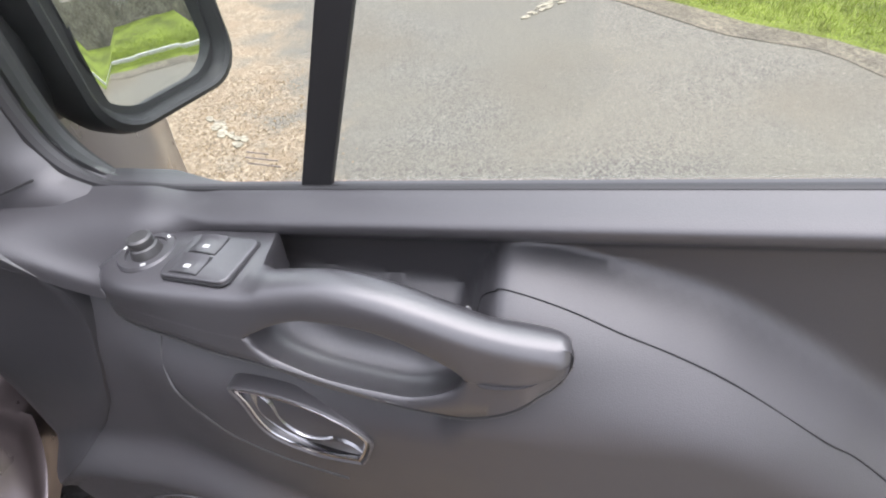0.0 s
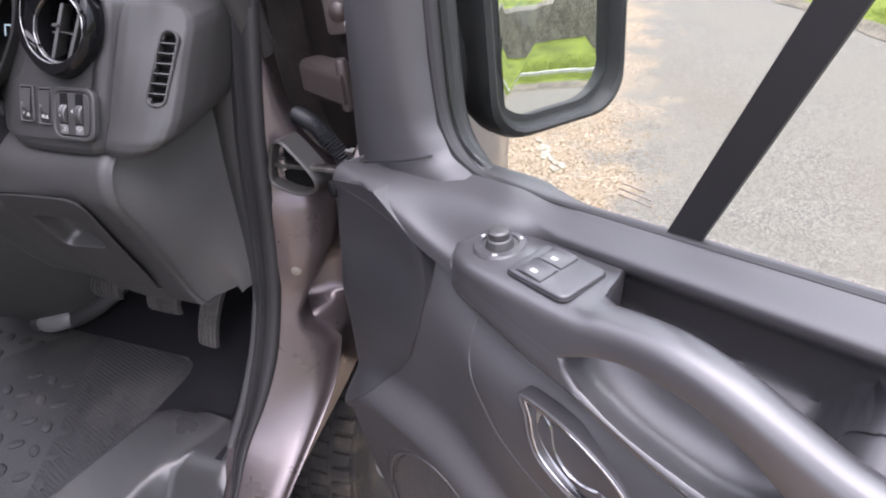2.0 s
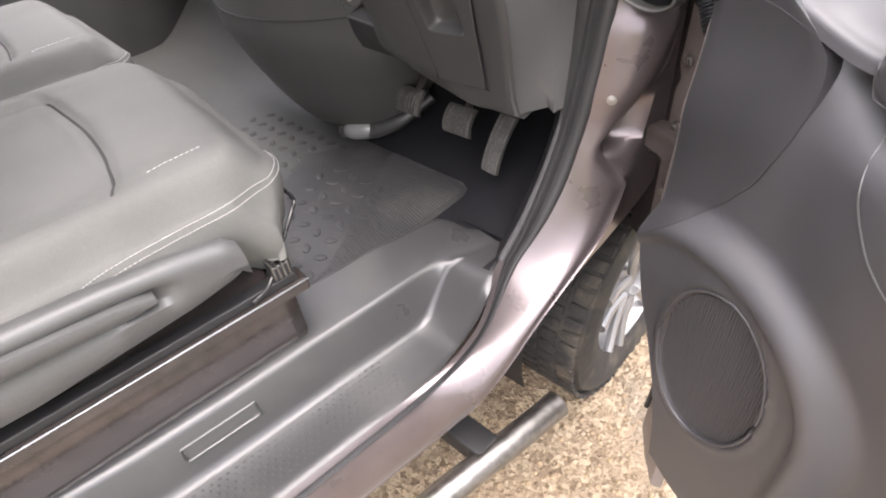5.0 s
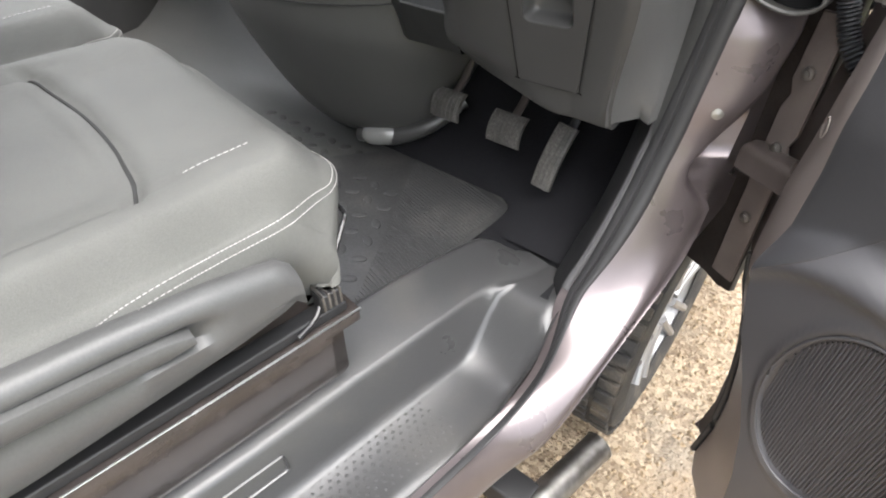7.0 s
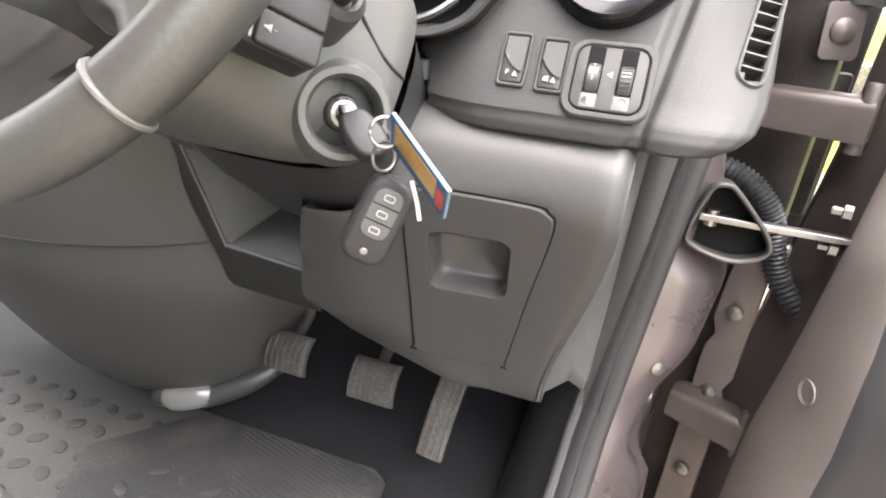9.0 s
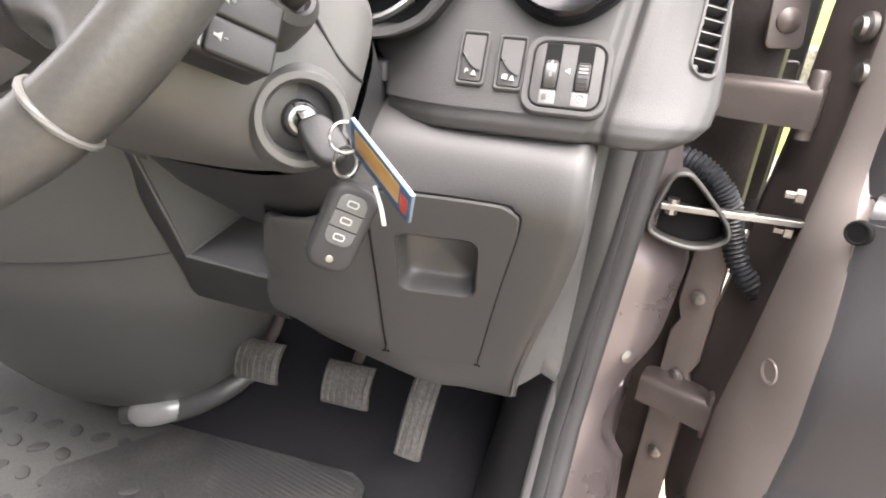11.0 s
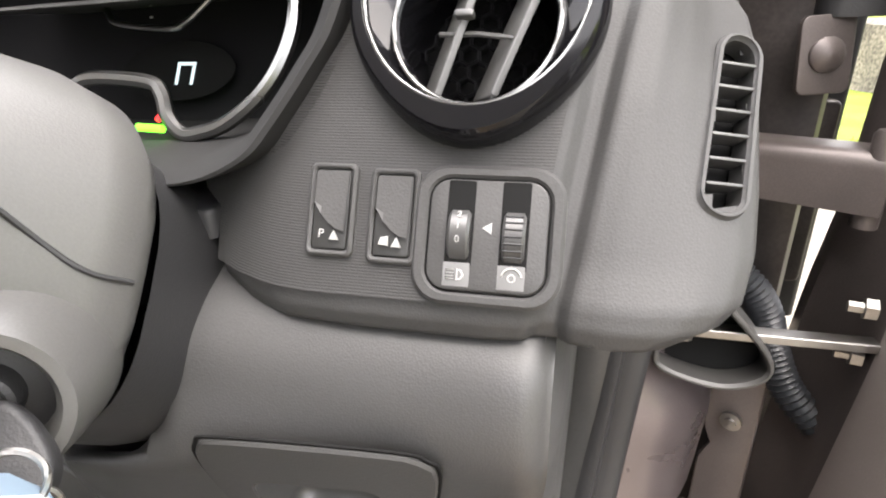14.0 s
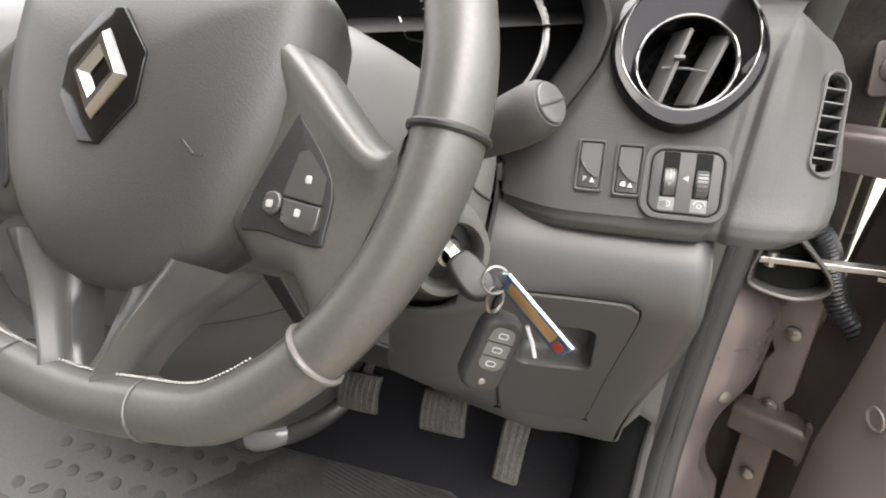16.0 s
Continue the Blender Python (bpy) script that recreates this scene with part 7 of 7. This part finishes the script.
# ---- floor, sill tray, mats, pedals ----
def build_floor():
    floor = bmesh.new()
    grid([[(x, y, 0.686 + 0.16 * ramp(y, 0.66, 0.95)) for x in np.linspace(-2.33, -0.62, 20)] for y in np.linspace(-1.0, 0.94, 40)], bm=floor)
    # only the part left of the sill ridge is flat floor
    for v in floor.verts:
        edge = along([(-1.0, -1.04), (0.2, -0.858), (0.37, -0.820), (0.52, -0.782), (0.60, -0.72), (0.70, -0.60), (1.0, -0.57)], v.co.y)
        if v.co.x > edge - 0.004:
            v.co.x = edge - 0.004 + 0.0001 * v.co.x
    setting("floor", floor, M_FLOOR, "dark rubber cab floor covering", "floor")
    # raised dimples in staggered rows
    dots = bmesh.new()
    for i in range(20):
        for j in range(12):
            x, y = -1.52 + 0.045 * i + 0.0225 * (j % 2), 0.10 + 0.045 * j
            if y > 0.60 or x > -1.17:
                continue
            f = Matrix.Translation((x, y, 0.684)) @ Matrix.Rotation(radians(35 if (i + j) % 2 else -35), 4, "Z")
            plate(ellipse(0.0145, 0.0095, 14), f, 0.0035, 0.0016, dots, steps=2)
    tagged(part("floor_studs", dots, M_STUD), "raised oval studs of the rubber floor", "floor covering", kind="stuff")
    # ribbed heel mat
    mat_ = thing("floor_mat", "black ribbed rubber heel mat on the cab floor", "mat", (-1.0, 0.5, 0.69))
    line = [(-1.24, 0.52), (-1.05, 0.16), (-0.862, 0.16), (-0.806, 0.40), (-0.800, 0.60), (-0.802, 0.632), (-0.815, 0.640), (-1.06, 0.700), (-1.09, 0.700)]
    part("sheet", plate([(x, y) for x, y in line], Matrix.Translation((0, 0, 0.686)), 0.003, 0.001), M_MAT, mat_)
    ribs = bmesh.new()
    d = Vector((-0.245, 0.062, 0)).normalized()
    nrm = Vector((-d.y, d.x, 0))
    base = Vector((-0.812, 0.622, 0.6895))
    for k in range(58):
        p = base + Vector((-0.0012, -1, 0)) * 0.0072 * k
        length = max(0.05, 0.27 - 0.0045 * k)
        tube([p + d * (0.004 + length * i / 6) for i in range(7)], 0.0019, 6, flat=0.7, bm=ribs)
    setting("footwell_carpet", grid([[(x, y, 0.690 + 0.16 * ramp(y, 0.66, 0.95) + 0.002) for x, y in ((q, y_ - 0.10 * (1 - k_) * ramp(q, -0.815, -0.770)) for q in np.linspace(-1.16, -0.575, 24))] for y_, k_ in ((0.648, 0), (0.70, 0.3), (0.80, 0.7), (0.90, 1), (0.928, 1))]), M_CARPET, "black carpet rising under the pedals", "carpet")
    setting("carpet_edge", grid([[(x, y, 0.6835 + 0.004 * math.sin(x * 30)) for x in np.linspace(-0.87, -0.60, 8)] for y in (0.47, 0.53, 0.60, 0.70)]), M_CARPET, "black carpet edge beside the sill", "carpet")
    part("ribs", ribs, M_MAT, mat_)
    pips = bmesh.new()
    for i in range(7):
        for j in range(10):
            x, y = -1.13 + 0.045 * i + 0.0225 * (j % 2), 0.12 + 0.045 * j
            if x < -0.87 + 0.1 * (y - 0.3) and y < 0.60:
                f = Matrix.Translation((x, y, 0.688)) @ Matrix.Rotation(radians(35 if (i + j) % 2 else -35), 4, "Z")
                plate(ellipse(0.0145, 0.0085, 12), f, 0.0026, 0.0012, pips, steps=2)
    tagged(part("studs", pips, M_MAT, mat_), kind="stuff")
    # sill tray: ridge, sloping wall, sunken step, rim at the seal
    tray = bmesh.new()
    rows, grip = [], bmesh.new()
    for i in range(49):
        y = 0.545 - 1.30 * (i / 48) ** 1.2
        ridge = along([(-0.8, -1.00), (0.214, -0.853), (0.376, -0.825), (0.50, -0.792), (0.53, -0.775), (0.545, -0.74)], y)
        seal = along([(-0.9, -0.735), (-0.3, -0.663), (0.12, -0.608), (0.29, -0.584), (0.385, -0.579), (0.46, -0.588), (0.545, -0.60)], y)
        rimx = along([(-0.8, -0.95), (-0.15, -0.80), (0.0, -0.775), (0.17, -0.752), (0.28, -0.735), (0.40, -0.718), (0.44, -0.708), (0.47, -0.690), (0.50, -0.672), (0.545, -0.66)], y)
        deep = ramp(y, 0.462, 0.350)
        fz = 0.684 - 0.102 * deep
        rz = 0.700 if y < 0.52 else 0.700 - 0.02 * ramp(y, 0.52, 0.545)
        sz = along([(-0.9, 0.588), (0.12, 0.589), (0.29, 0.601), (0.385, 0.640), (0.46, 0.688), (0.545, 0.70)], y)
        wall = rimx + 0.012 + 0.016 * deep
        rows.append([(ridge - 0.010, y, 0.684), (ridge - 0.006, y, rz - 0.004), (ridge, y, rz), (ridge + 0.008, y, rz - 0.001), (ridge * 0.5 + rimx * 0.5, y, 0.690), (rimx - 0.006, y, 0.686), (rimx, y, 0.683), (rimx + 0.006, y, 0.676 if deep > 0.2 else 0.684),
                     (wall - 0.006 * deep, y, fz + 0.018 * deep), (wall, y, fz + 0.006 * deep), (wall + 0.010, y, fz), ((wall + seal) / 2, y, fz - 0.001), (seal - 0.030, y, min(fz, sz)), (seal - 0.018, y, min(fz + 0.004, sz)), (seal - 0.008, y, sz - 0.010), (seal - 0.002, y, sz)])
    grid(rows, bm=tray)
    sill = tagged(part("sill_tray", tray, M_TRAY, None, "", 60), "charcoal moulded sill tray with a sunken step", "sill", kind="structure")
    g = frame_at((-0.757, 0.513, 0.689), (1, 0, 0), (0, 0, 1))
    part("sill_screw", lathe([(0.0, -0.001), (0.004, -0.001), (0.006, 0.002), (0.0065, 0.001)], g, 14), M_BLACK, sill)
    # low pimples on the step
    for i in range(40):
        for j in range(11):
            y, x = 0.24 - 0.014 * i - 0.007 * (j % 2), -0.722 + 0.0105 * j - 0.16 * (0.27 - (0.27 - 0.014 * i))
            lathe([(0.0033, -0.001), (0.0028, 0.0000), (0.0, 0.0003)], Matrix.Translation((x, y, 0.582)), 8, bm=grip)
    tagged(part("step_pimples", grip, M_TRAY, sill), kind="stuff")
    # raised rectangular rib on the tray's inner wall
    m = frame_at((-0.768, -0.03, 0.640), (0.16, 1, 0), (0.9, -0.14, 0.30))
    part("wall_rib", ring(rrect(0.13, 0.03, 0.005), rrect(0.122, 0.022, 0.004), m, 0.006, 0.002), M_TRAY, sill)


def build_pedals():
    def pad(name, at, w, h, label, ribs, tilt, twist=0.0):
        t = thing(name, label, "pedal", at)
        nrm = Vector((0, -math.sin(radians(tilt)), math.cos(radians(tilt))))
        m = frame_at(at, (1, 0, 0), nrm) @ Matrix.Rotation(radians(twist), 4, "Z") @ Matrix.Translation((0, h / 2, 0))
        rows = [[m @ Vector((x, y, z + 0.010 * (1 - (2 * y / h) ** 2))) for x, z in ((-w / 2, -0.010), (-w / 2, 0.0), (-w / 2 + 0.005, 0.004), (0, 0.0048), (w / 2 - 0.005, 0.004), (w / 2, 0.0), (w / 2, -0.010))] for y in np.linspace(-h / 2, h / 2, 9)]
        p = part("rubber_pad", grid(rows, caps=True), M_PEDAL, t, "worn ribbed rubber pedal pad")
        for k in range(ribs):
            x = -w / 2 + w * (k + 0.5) / ribs
            part("pad_rib", tube([m @ Vector((x, y, 0.005 + 0.010 * (1 - (2 * y / h) ** 2))) for y in np.linspace(-h / 2 + 0.004, h / 2 - 0.004, 7)], 0.0021 if name == "accelerator" else 0.0018, 6), M_PEDAL, p)
        top = m @ Vector((0, h * 0.1, -0.006))
        arm = smooth_line([top, top + Vector((0.006, 0.05, 0.05)), top + Vector((0.012, 0.09, 0.16)), top + Vector((0.015, 0.10, 0.28))], 5)
        part("pedal_arm", tube(arm, 0.009, 10, flat=0.6), M_BLACK if name == "accelerator" else M_PAINT_DULL, t, "dark steel pedal arm")
    pad("clutch_pedal", (-0.987, 0.656, 0.812), 0.066, 0.058, "worn grey rubber clutch pedal", 7, 58)
    pad("brake_pedal", (-0.848, 0.658, 0.803), 0.070, 0.060, "worn grey rubber brake pedal", 8, 58)
    pad("accelerator", (-0.745, 0.636, 0.760), 0.038, 0.120, "ribbed metal-grey accelerator pedal", 4, 62, -6)


build_floor()
build_pedals()

# ---- seats ----
from mathutils.bvhtree import BVHTree
M_SEAM = material("dark_seam_shadow_cord", (0.030, 0.030, 0.029), 0.9)


def seat_cushion(f, name, label):
    """A cushion in the frame f: x to the right, y forwards, z up from the floor datum; the front edge at y = 0."""
    seat = thing(name, label, "seat", m=Matrix.Translation(f.translation))
    hw, top = 0.262, 1.030
    def surf(u, y):
        """Top surface: u from -1 (left) to 1 (right), y behind the front edge."""
        x = u * hw
        corner = (abs(u) ** 6) * 0.055
        yy = y - corner
        z = top + 0.004
        z += 0.014 * ramp(abs(u), 0.50, 0.80) - 0.050 * ramp(abs(u), 0.86, 1.0) ** 2
        z -= 0.055 * ramp(y, -0.075, 0.0) ** 2
        z -= 0.018 * ramp(y, -0.25, -0.5) * (1 - ramp(abs(u), 0.5, 0.8))
        # seams sink a little
        z -= 0.011 * math.exp(-((y + 0.202 - 0.010 * math.cos(u * 3)) / 0.009) ** 2) * (abs(u) < 0.80)
        z -= 0.007 * ramp(y, -0.200, -0.23) * ramp(abs(u), 0.80, 0.72)
        z -= 0.006 * math.exp(-((abs(u) - 0.74) / 0.03) ** 2) * ramp(y, -0.13, -0.19)
        return f @ Vector((x * (1 - 0.02 * ramp(y, -0.2, 0)), yy, z))
    us = [math.sin(math.pi / 2 * i / 28) for i in range(-28, 29)]
    ys = [-0.56 + 0.56 * i / 70 for i in range(71)]
    rows = []
    for y in ys:
        row = [surf(u, y) for u in us]
        l, r = row[0], row[-1]
        loc = f.inverted() @ l
        locr = f.inverted() @ r
        left = [f @ Vector((loc.x + dx, loc.y, loc.z + dz)) for dx, dz in ((0.03, -0.150), (0.006, -0.115), (-0.006, -0.07), (-0.008, -0.035), (-0.005, -0.012))]
        right = [f @ Vector((locr.x - dx, locr.y, locr.z + dz)) for dx, dz in ((-0.005, -0.012), (-0.008, -0.035), (-0.003, -0.07), (0.022, -0.115), (0.05, -0.150))]
        rows.append(left + row + right)
    last = [f.inverted() @ p for p in rows[-1]]
    for dy, dz in ((0.010, -0.012), (0.010, -0.04), (0.000, -0.09), (-0.016, -0.15), (-0.04, -0.20)):
        rows.append([f @ Vector((p.x * (1 - 0.3 * max(0, -dz - 0.1)), p.y + dy * (1 - min(1, abs(p.x) / hw) ** 8) - 0.024 * min(1, abs(p.x) / hw) ** 4 * ramp(-dz, 0.0, 0.15), min(p.z, max(0.872, p.z + dz)))) for p in last])
    cushion = part("cushion", grid(rows), M_SEAT, seat, "grey cloth seat cushion", 70)
    # double row of pale stitches round the outer edge
    def stitches(pts, step, nm="stitching"):
        bm = bmesh.new()
        for i in range(0, len(pts) - 1):
            a, b = pts[i], pts[i + 1]
            k = max(1, int((b - a).length / step))
            for j in range(k):
                p, q = a.lerp(b, j / k), a.lerp(b, (j + 0.68) / k)
                tube([p, q], 0.00065, 4, bm=bm)
        return part(nm, bm, M_THREAD, cushion, "pale grey stitching")
    tree = BVHTree.FromPolygons([v.co for v in cushion.data.vertices], [list(p.vertices) for p in cushion.data.polygons])
    for drop, outw in ((0.0, 0.0), (0.0105, 0.003)):
        line = smooth_line([(0.14, 0.016, 0.990), (0.20, 0.004, 0.994), (0.238, -0.018, 0.997), (0.258, -0.045, 0.998), (0.266, -0.08, 0.998), (0.267, -0.18, 0.997), (0.268, -0.25, 0.994), (0.268, -0.30, 0.985), (0.269, -0.332, 0.965), (0.270, -0.352, 0.935)], 10)
        path = []
        for p in line:
            hit_, nrm_, _, _ = tree.find_nearest(f @ (p + Vector((outw, 0, -drop))))
            path.append(hit_ + nrm_ * (0.0004 if nrm_.dot(hit_ - f @ Vector((0, -0.25, 0.9))) > 0 else -0.0004))
        for _ in range(14):
            path = [path[0]] + [(a + b * 2 + c) / 4 for a, b, c in zip(path, path[1:], path[2:])] + [path[-1]]
        lifted = []
        for p in path:
            hit_, nrm_, _, _ = tree.find_nearest(p)
            lifted.append(hit_ + (p - hit_) * 0.5 + Vector((0.0008, 0.0, 0.0006)))
        stitches(lifted, 0.0034)
    path = [surf(0.70 + 0.02 * i / 10, -0.085 - 0.075 * i / 10) + Vector((0, 0, 0.001)) for i in range(11)]
    stitches(path, 0.0075)
    # dark seam cords
    part("seam", tube([surf(-0.74 + 1.48 * i / 40, -0.202 + 0.010 * math.cos((-0.74 + 1.48 * i / 40) * 3)) + Vector((0, 0, 0.0012)) for i in range(41)], 0.0026, 6), M_SEAM, cushion)
    for sgn in (1, -1):
        part("seam", tube([surf(sgn * 0.745, -0.19 - 0.33 * i / 20) - Vector((0, 0, 0.0015)) for i in range(21)], 0.0022, 6), M_SEATSIDE, cushion)
    # backrest
    rows = []
    for i in range(15):
        h = i / 14
        y, z = -0.50 - 0.16 * h, 0.98 + 0.62 * h
        rows.append([f @ Vector((hw * 0.96 * u, y + 0.05 * abs(u) ** 3 + 0.02 * math.sin(math.pi * h), z - 0.03 * abs(u) ** 4)) for u in np.linspace(-1, 1, 17)]
                    + [f @ Vector((hw * 0.9 * u, y - 0.10, z - 0.03)) for u in np.linspace(1, -1, 9)])
    part("backrest", grid(rows, closed_v=True, caps=True), M_SEAT, seat, "grey cloth backrest", 70)
    return seat


# the bent slide handle: out from under the cushion, then back to the catch
WIRE = [(-0.95, 0.238, 0.900), (-0.888, 0.253, 0.909), (-0.845, 0.2485, 0.910), (-0.818, 0.2445, 0.908), (-0.811, 0.2385, 0.904), (-0.805, 0.228, 0.899), (-0.783, 0.182, 0.870), (-0.762, 0.139, 0.845), (-0.758, 0.122, 0.838), (-0.755, 0.100, 0.836)]


def build_seats():
    f = Matrix.Translation((-1.008, 0.268, 0.0)) @ Matrix.Rotation(radians(-8), 4, "Z")
    seat = seat_cushion(f, "driver_seat", "grey cloth driver seat with pale double stitching")
    # plastic side cover with height lever
    rows = []
    for i in range(41):
        y = -0.118 - 0.50 * i / 40
        t = along([(-0.63, 1.005), (-0.45, 1.000), (-0.30, 0.990), (-0.20, 0.978), (-0.15, 0.968), (-0.125, 0.962), (-0.118, 0.950)], y)
        b = along([(-0.63, 0.885), (-0.40, 0.880), (-0.20, 0.895), (-0.14, 0.905), (-0.118, 0.915)], y)
        scoop = ramp(y, -0.20, -0.235) * ramp(y, -0.62, -0.40)
        rows.append([f @ Vector((0.262 + dx, y, z)) for dx, z in ((-0.01, t - 0.012), (0.012, t), (0.024, t - 0.003), (0.032, t - 0.012), (0.034 - 0.002 * scoop, t - 0.022), (0.034 - 0.013 * scoop, t - 0.028 - 0.004 * scoop), (0.034 - 0.013 * scoop, t - 0.045 - 0.006 * scoop), (0.034, (t + b) / 2 - 0.012), (0.033, b + 0.006), (0.026, b), (0.0, b))])
    cover = part("side_cover", grid(rows), M_COVER, seat, "charcoal plastic seat side cover", 50)
    lever = [f @ Vector((0.292, y, along([(-0.6, 0.966), (-0.40, 0.960), (-0.22, 0.944)], y))) for y in np.linspace(-0.58, -0.235, 14)]
    rows = []
    for i, p in enumerate(lever):
        k = i / (len(lever) - 1)
        h = 0.017 - 0.005 * k if 0 < i < len(lever) - 1 else 0.006
        rows.append([p + f.to_3x3() @ Vector((dx, 0, dz * h)) for dx, dz in ((-0.012, 1.0), (0.004, 1.0), (0.009, 0.85), (0.011, 0.5), (0.010, -0.6), (0.006, -0.95), (-0.012, -1.0))])
    part("height_lever", grid(rows, closed_v=True, caps=True), M_COVER, seat, "charcoal lever in the side cover", 40)
    # slide rails and base
    rail = [f @ Vector((0.255, y, z)) for y, z in ((-0.055, 0.815), (-0.7, 0.865))]
    d = rail[1] - rail[0]
    m = frame_at(rail[0], d, (0, 0, 1))
    part("upper_rail", box(0.0, d.length, -0.012, 0.012, 0.012, 0.026, 0.003, m), M_BLACK, seat, "dark upper seat rail")
    part("lower_rail", box(-0.012, d.length, -0.020, 0.020, -0.010, 0.010, 0.003, m), M_BASE, seat, "black lower seat rail")
    part("rail_edge", tube([m @ Vector((t, 0.0205, 0.010)) for t in (-0.012, d.length)], 0.0014, 6), M_SATIN, seat)
    part("rail_lip", tube([m @ Vector((t, -0.0205, -0.012)) for t in (-0.012, d.length)], 0.0020, 6), M_BASE, seat)
    part("rail_catch", box(0.004, 0.035, -0.012, 0.012, 0.028, 0.052, 0.003, m), M_BLACK, seat, "black rail catch")
    for k in range(4):
        part("catch_plate", box(0.006 + 0.008 * k, 0.009 + 0.008 * k, -0.014, 0.014, 0.030, 0.056, 0.0008, m), M_STEEL, seat)
    base = bmesh.new()
    grid([[f @ Vector((x, y, z)) for x, z in ((-0.23, 0.69), (-0.23, 0.83), (0.240, 0.83), (0.268, 0.820), (0.270, 0.812), (0.266, 0.72), (0.250, 0.69))] for y in (-0.09, -0.075, -0.07, -0.3, -0.7)], bm=base)
    part("seat_base", base, M_BASE, seat, "dark steel seat base", 40)
    # bent wire slide handle at the front corner
    w = smooth_line([Vector(p) for p in WIRE], 5)
    part("slide_handle", tube(w, 0.0034, 8), M_WIRE, seat, "bent black wire slide handle")
    f2 = Matrix.Translation((-1.67, 0.330, -0.005)) @ Matrix.Rotation(radians(-5), 4, "Z")
    s2 = seat_cushion(f2, "passenger_seat", "grey cloth passenger seat with pale double stitching")
    part("seat_base", box(-1.90, -1.46, -0.35, 0.22, 0.69, 0.86, 0.02), M_BLACK, s2, "black passenger seat base")


build_seats()
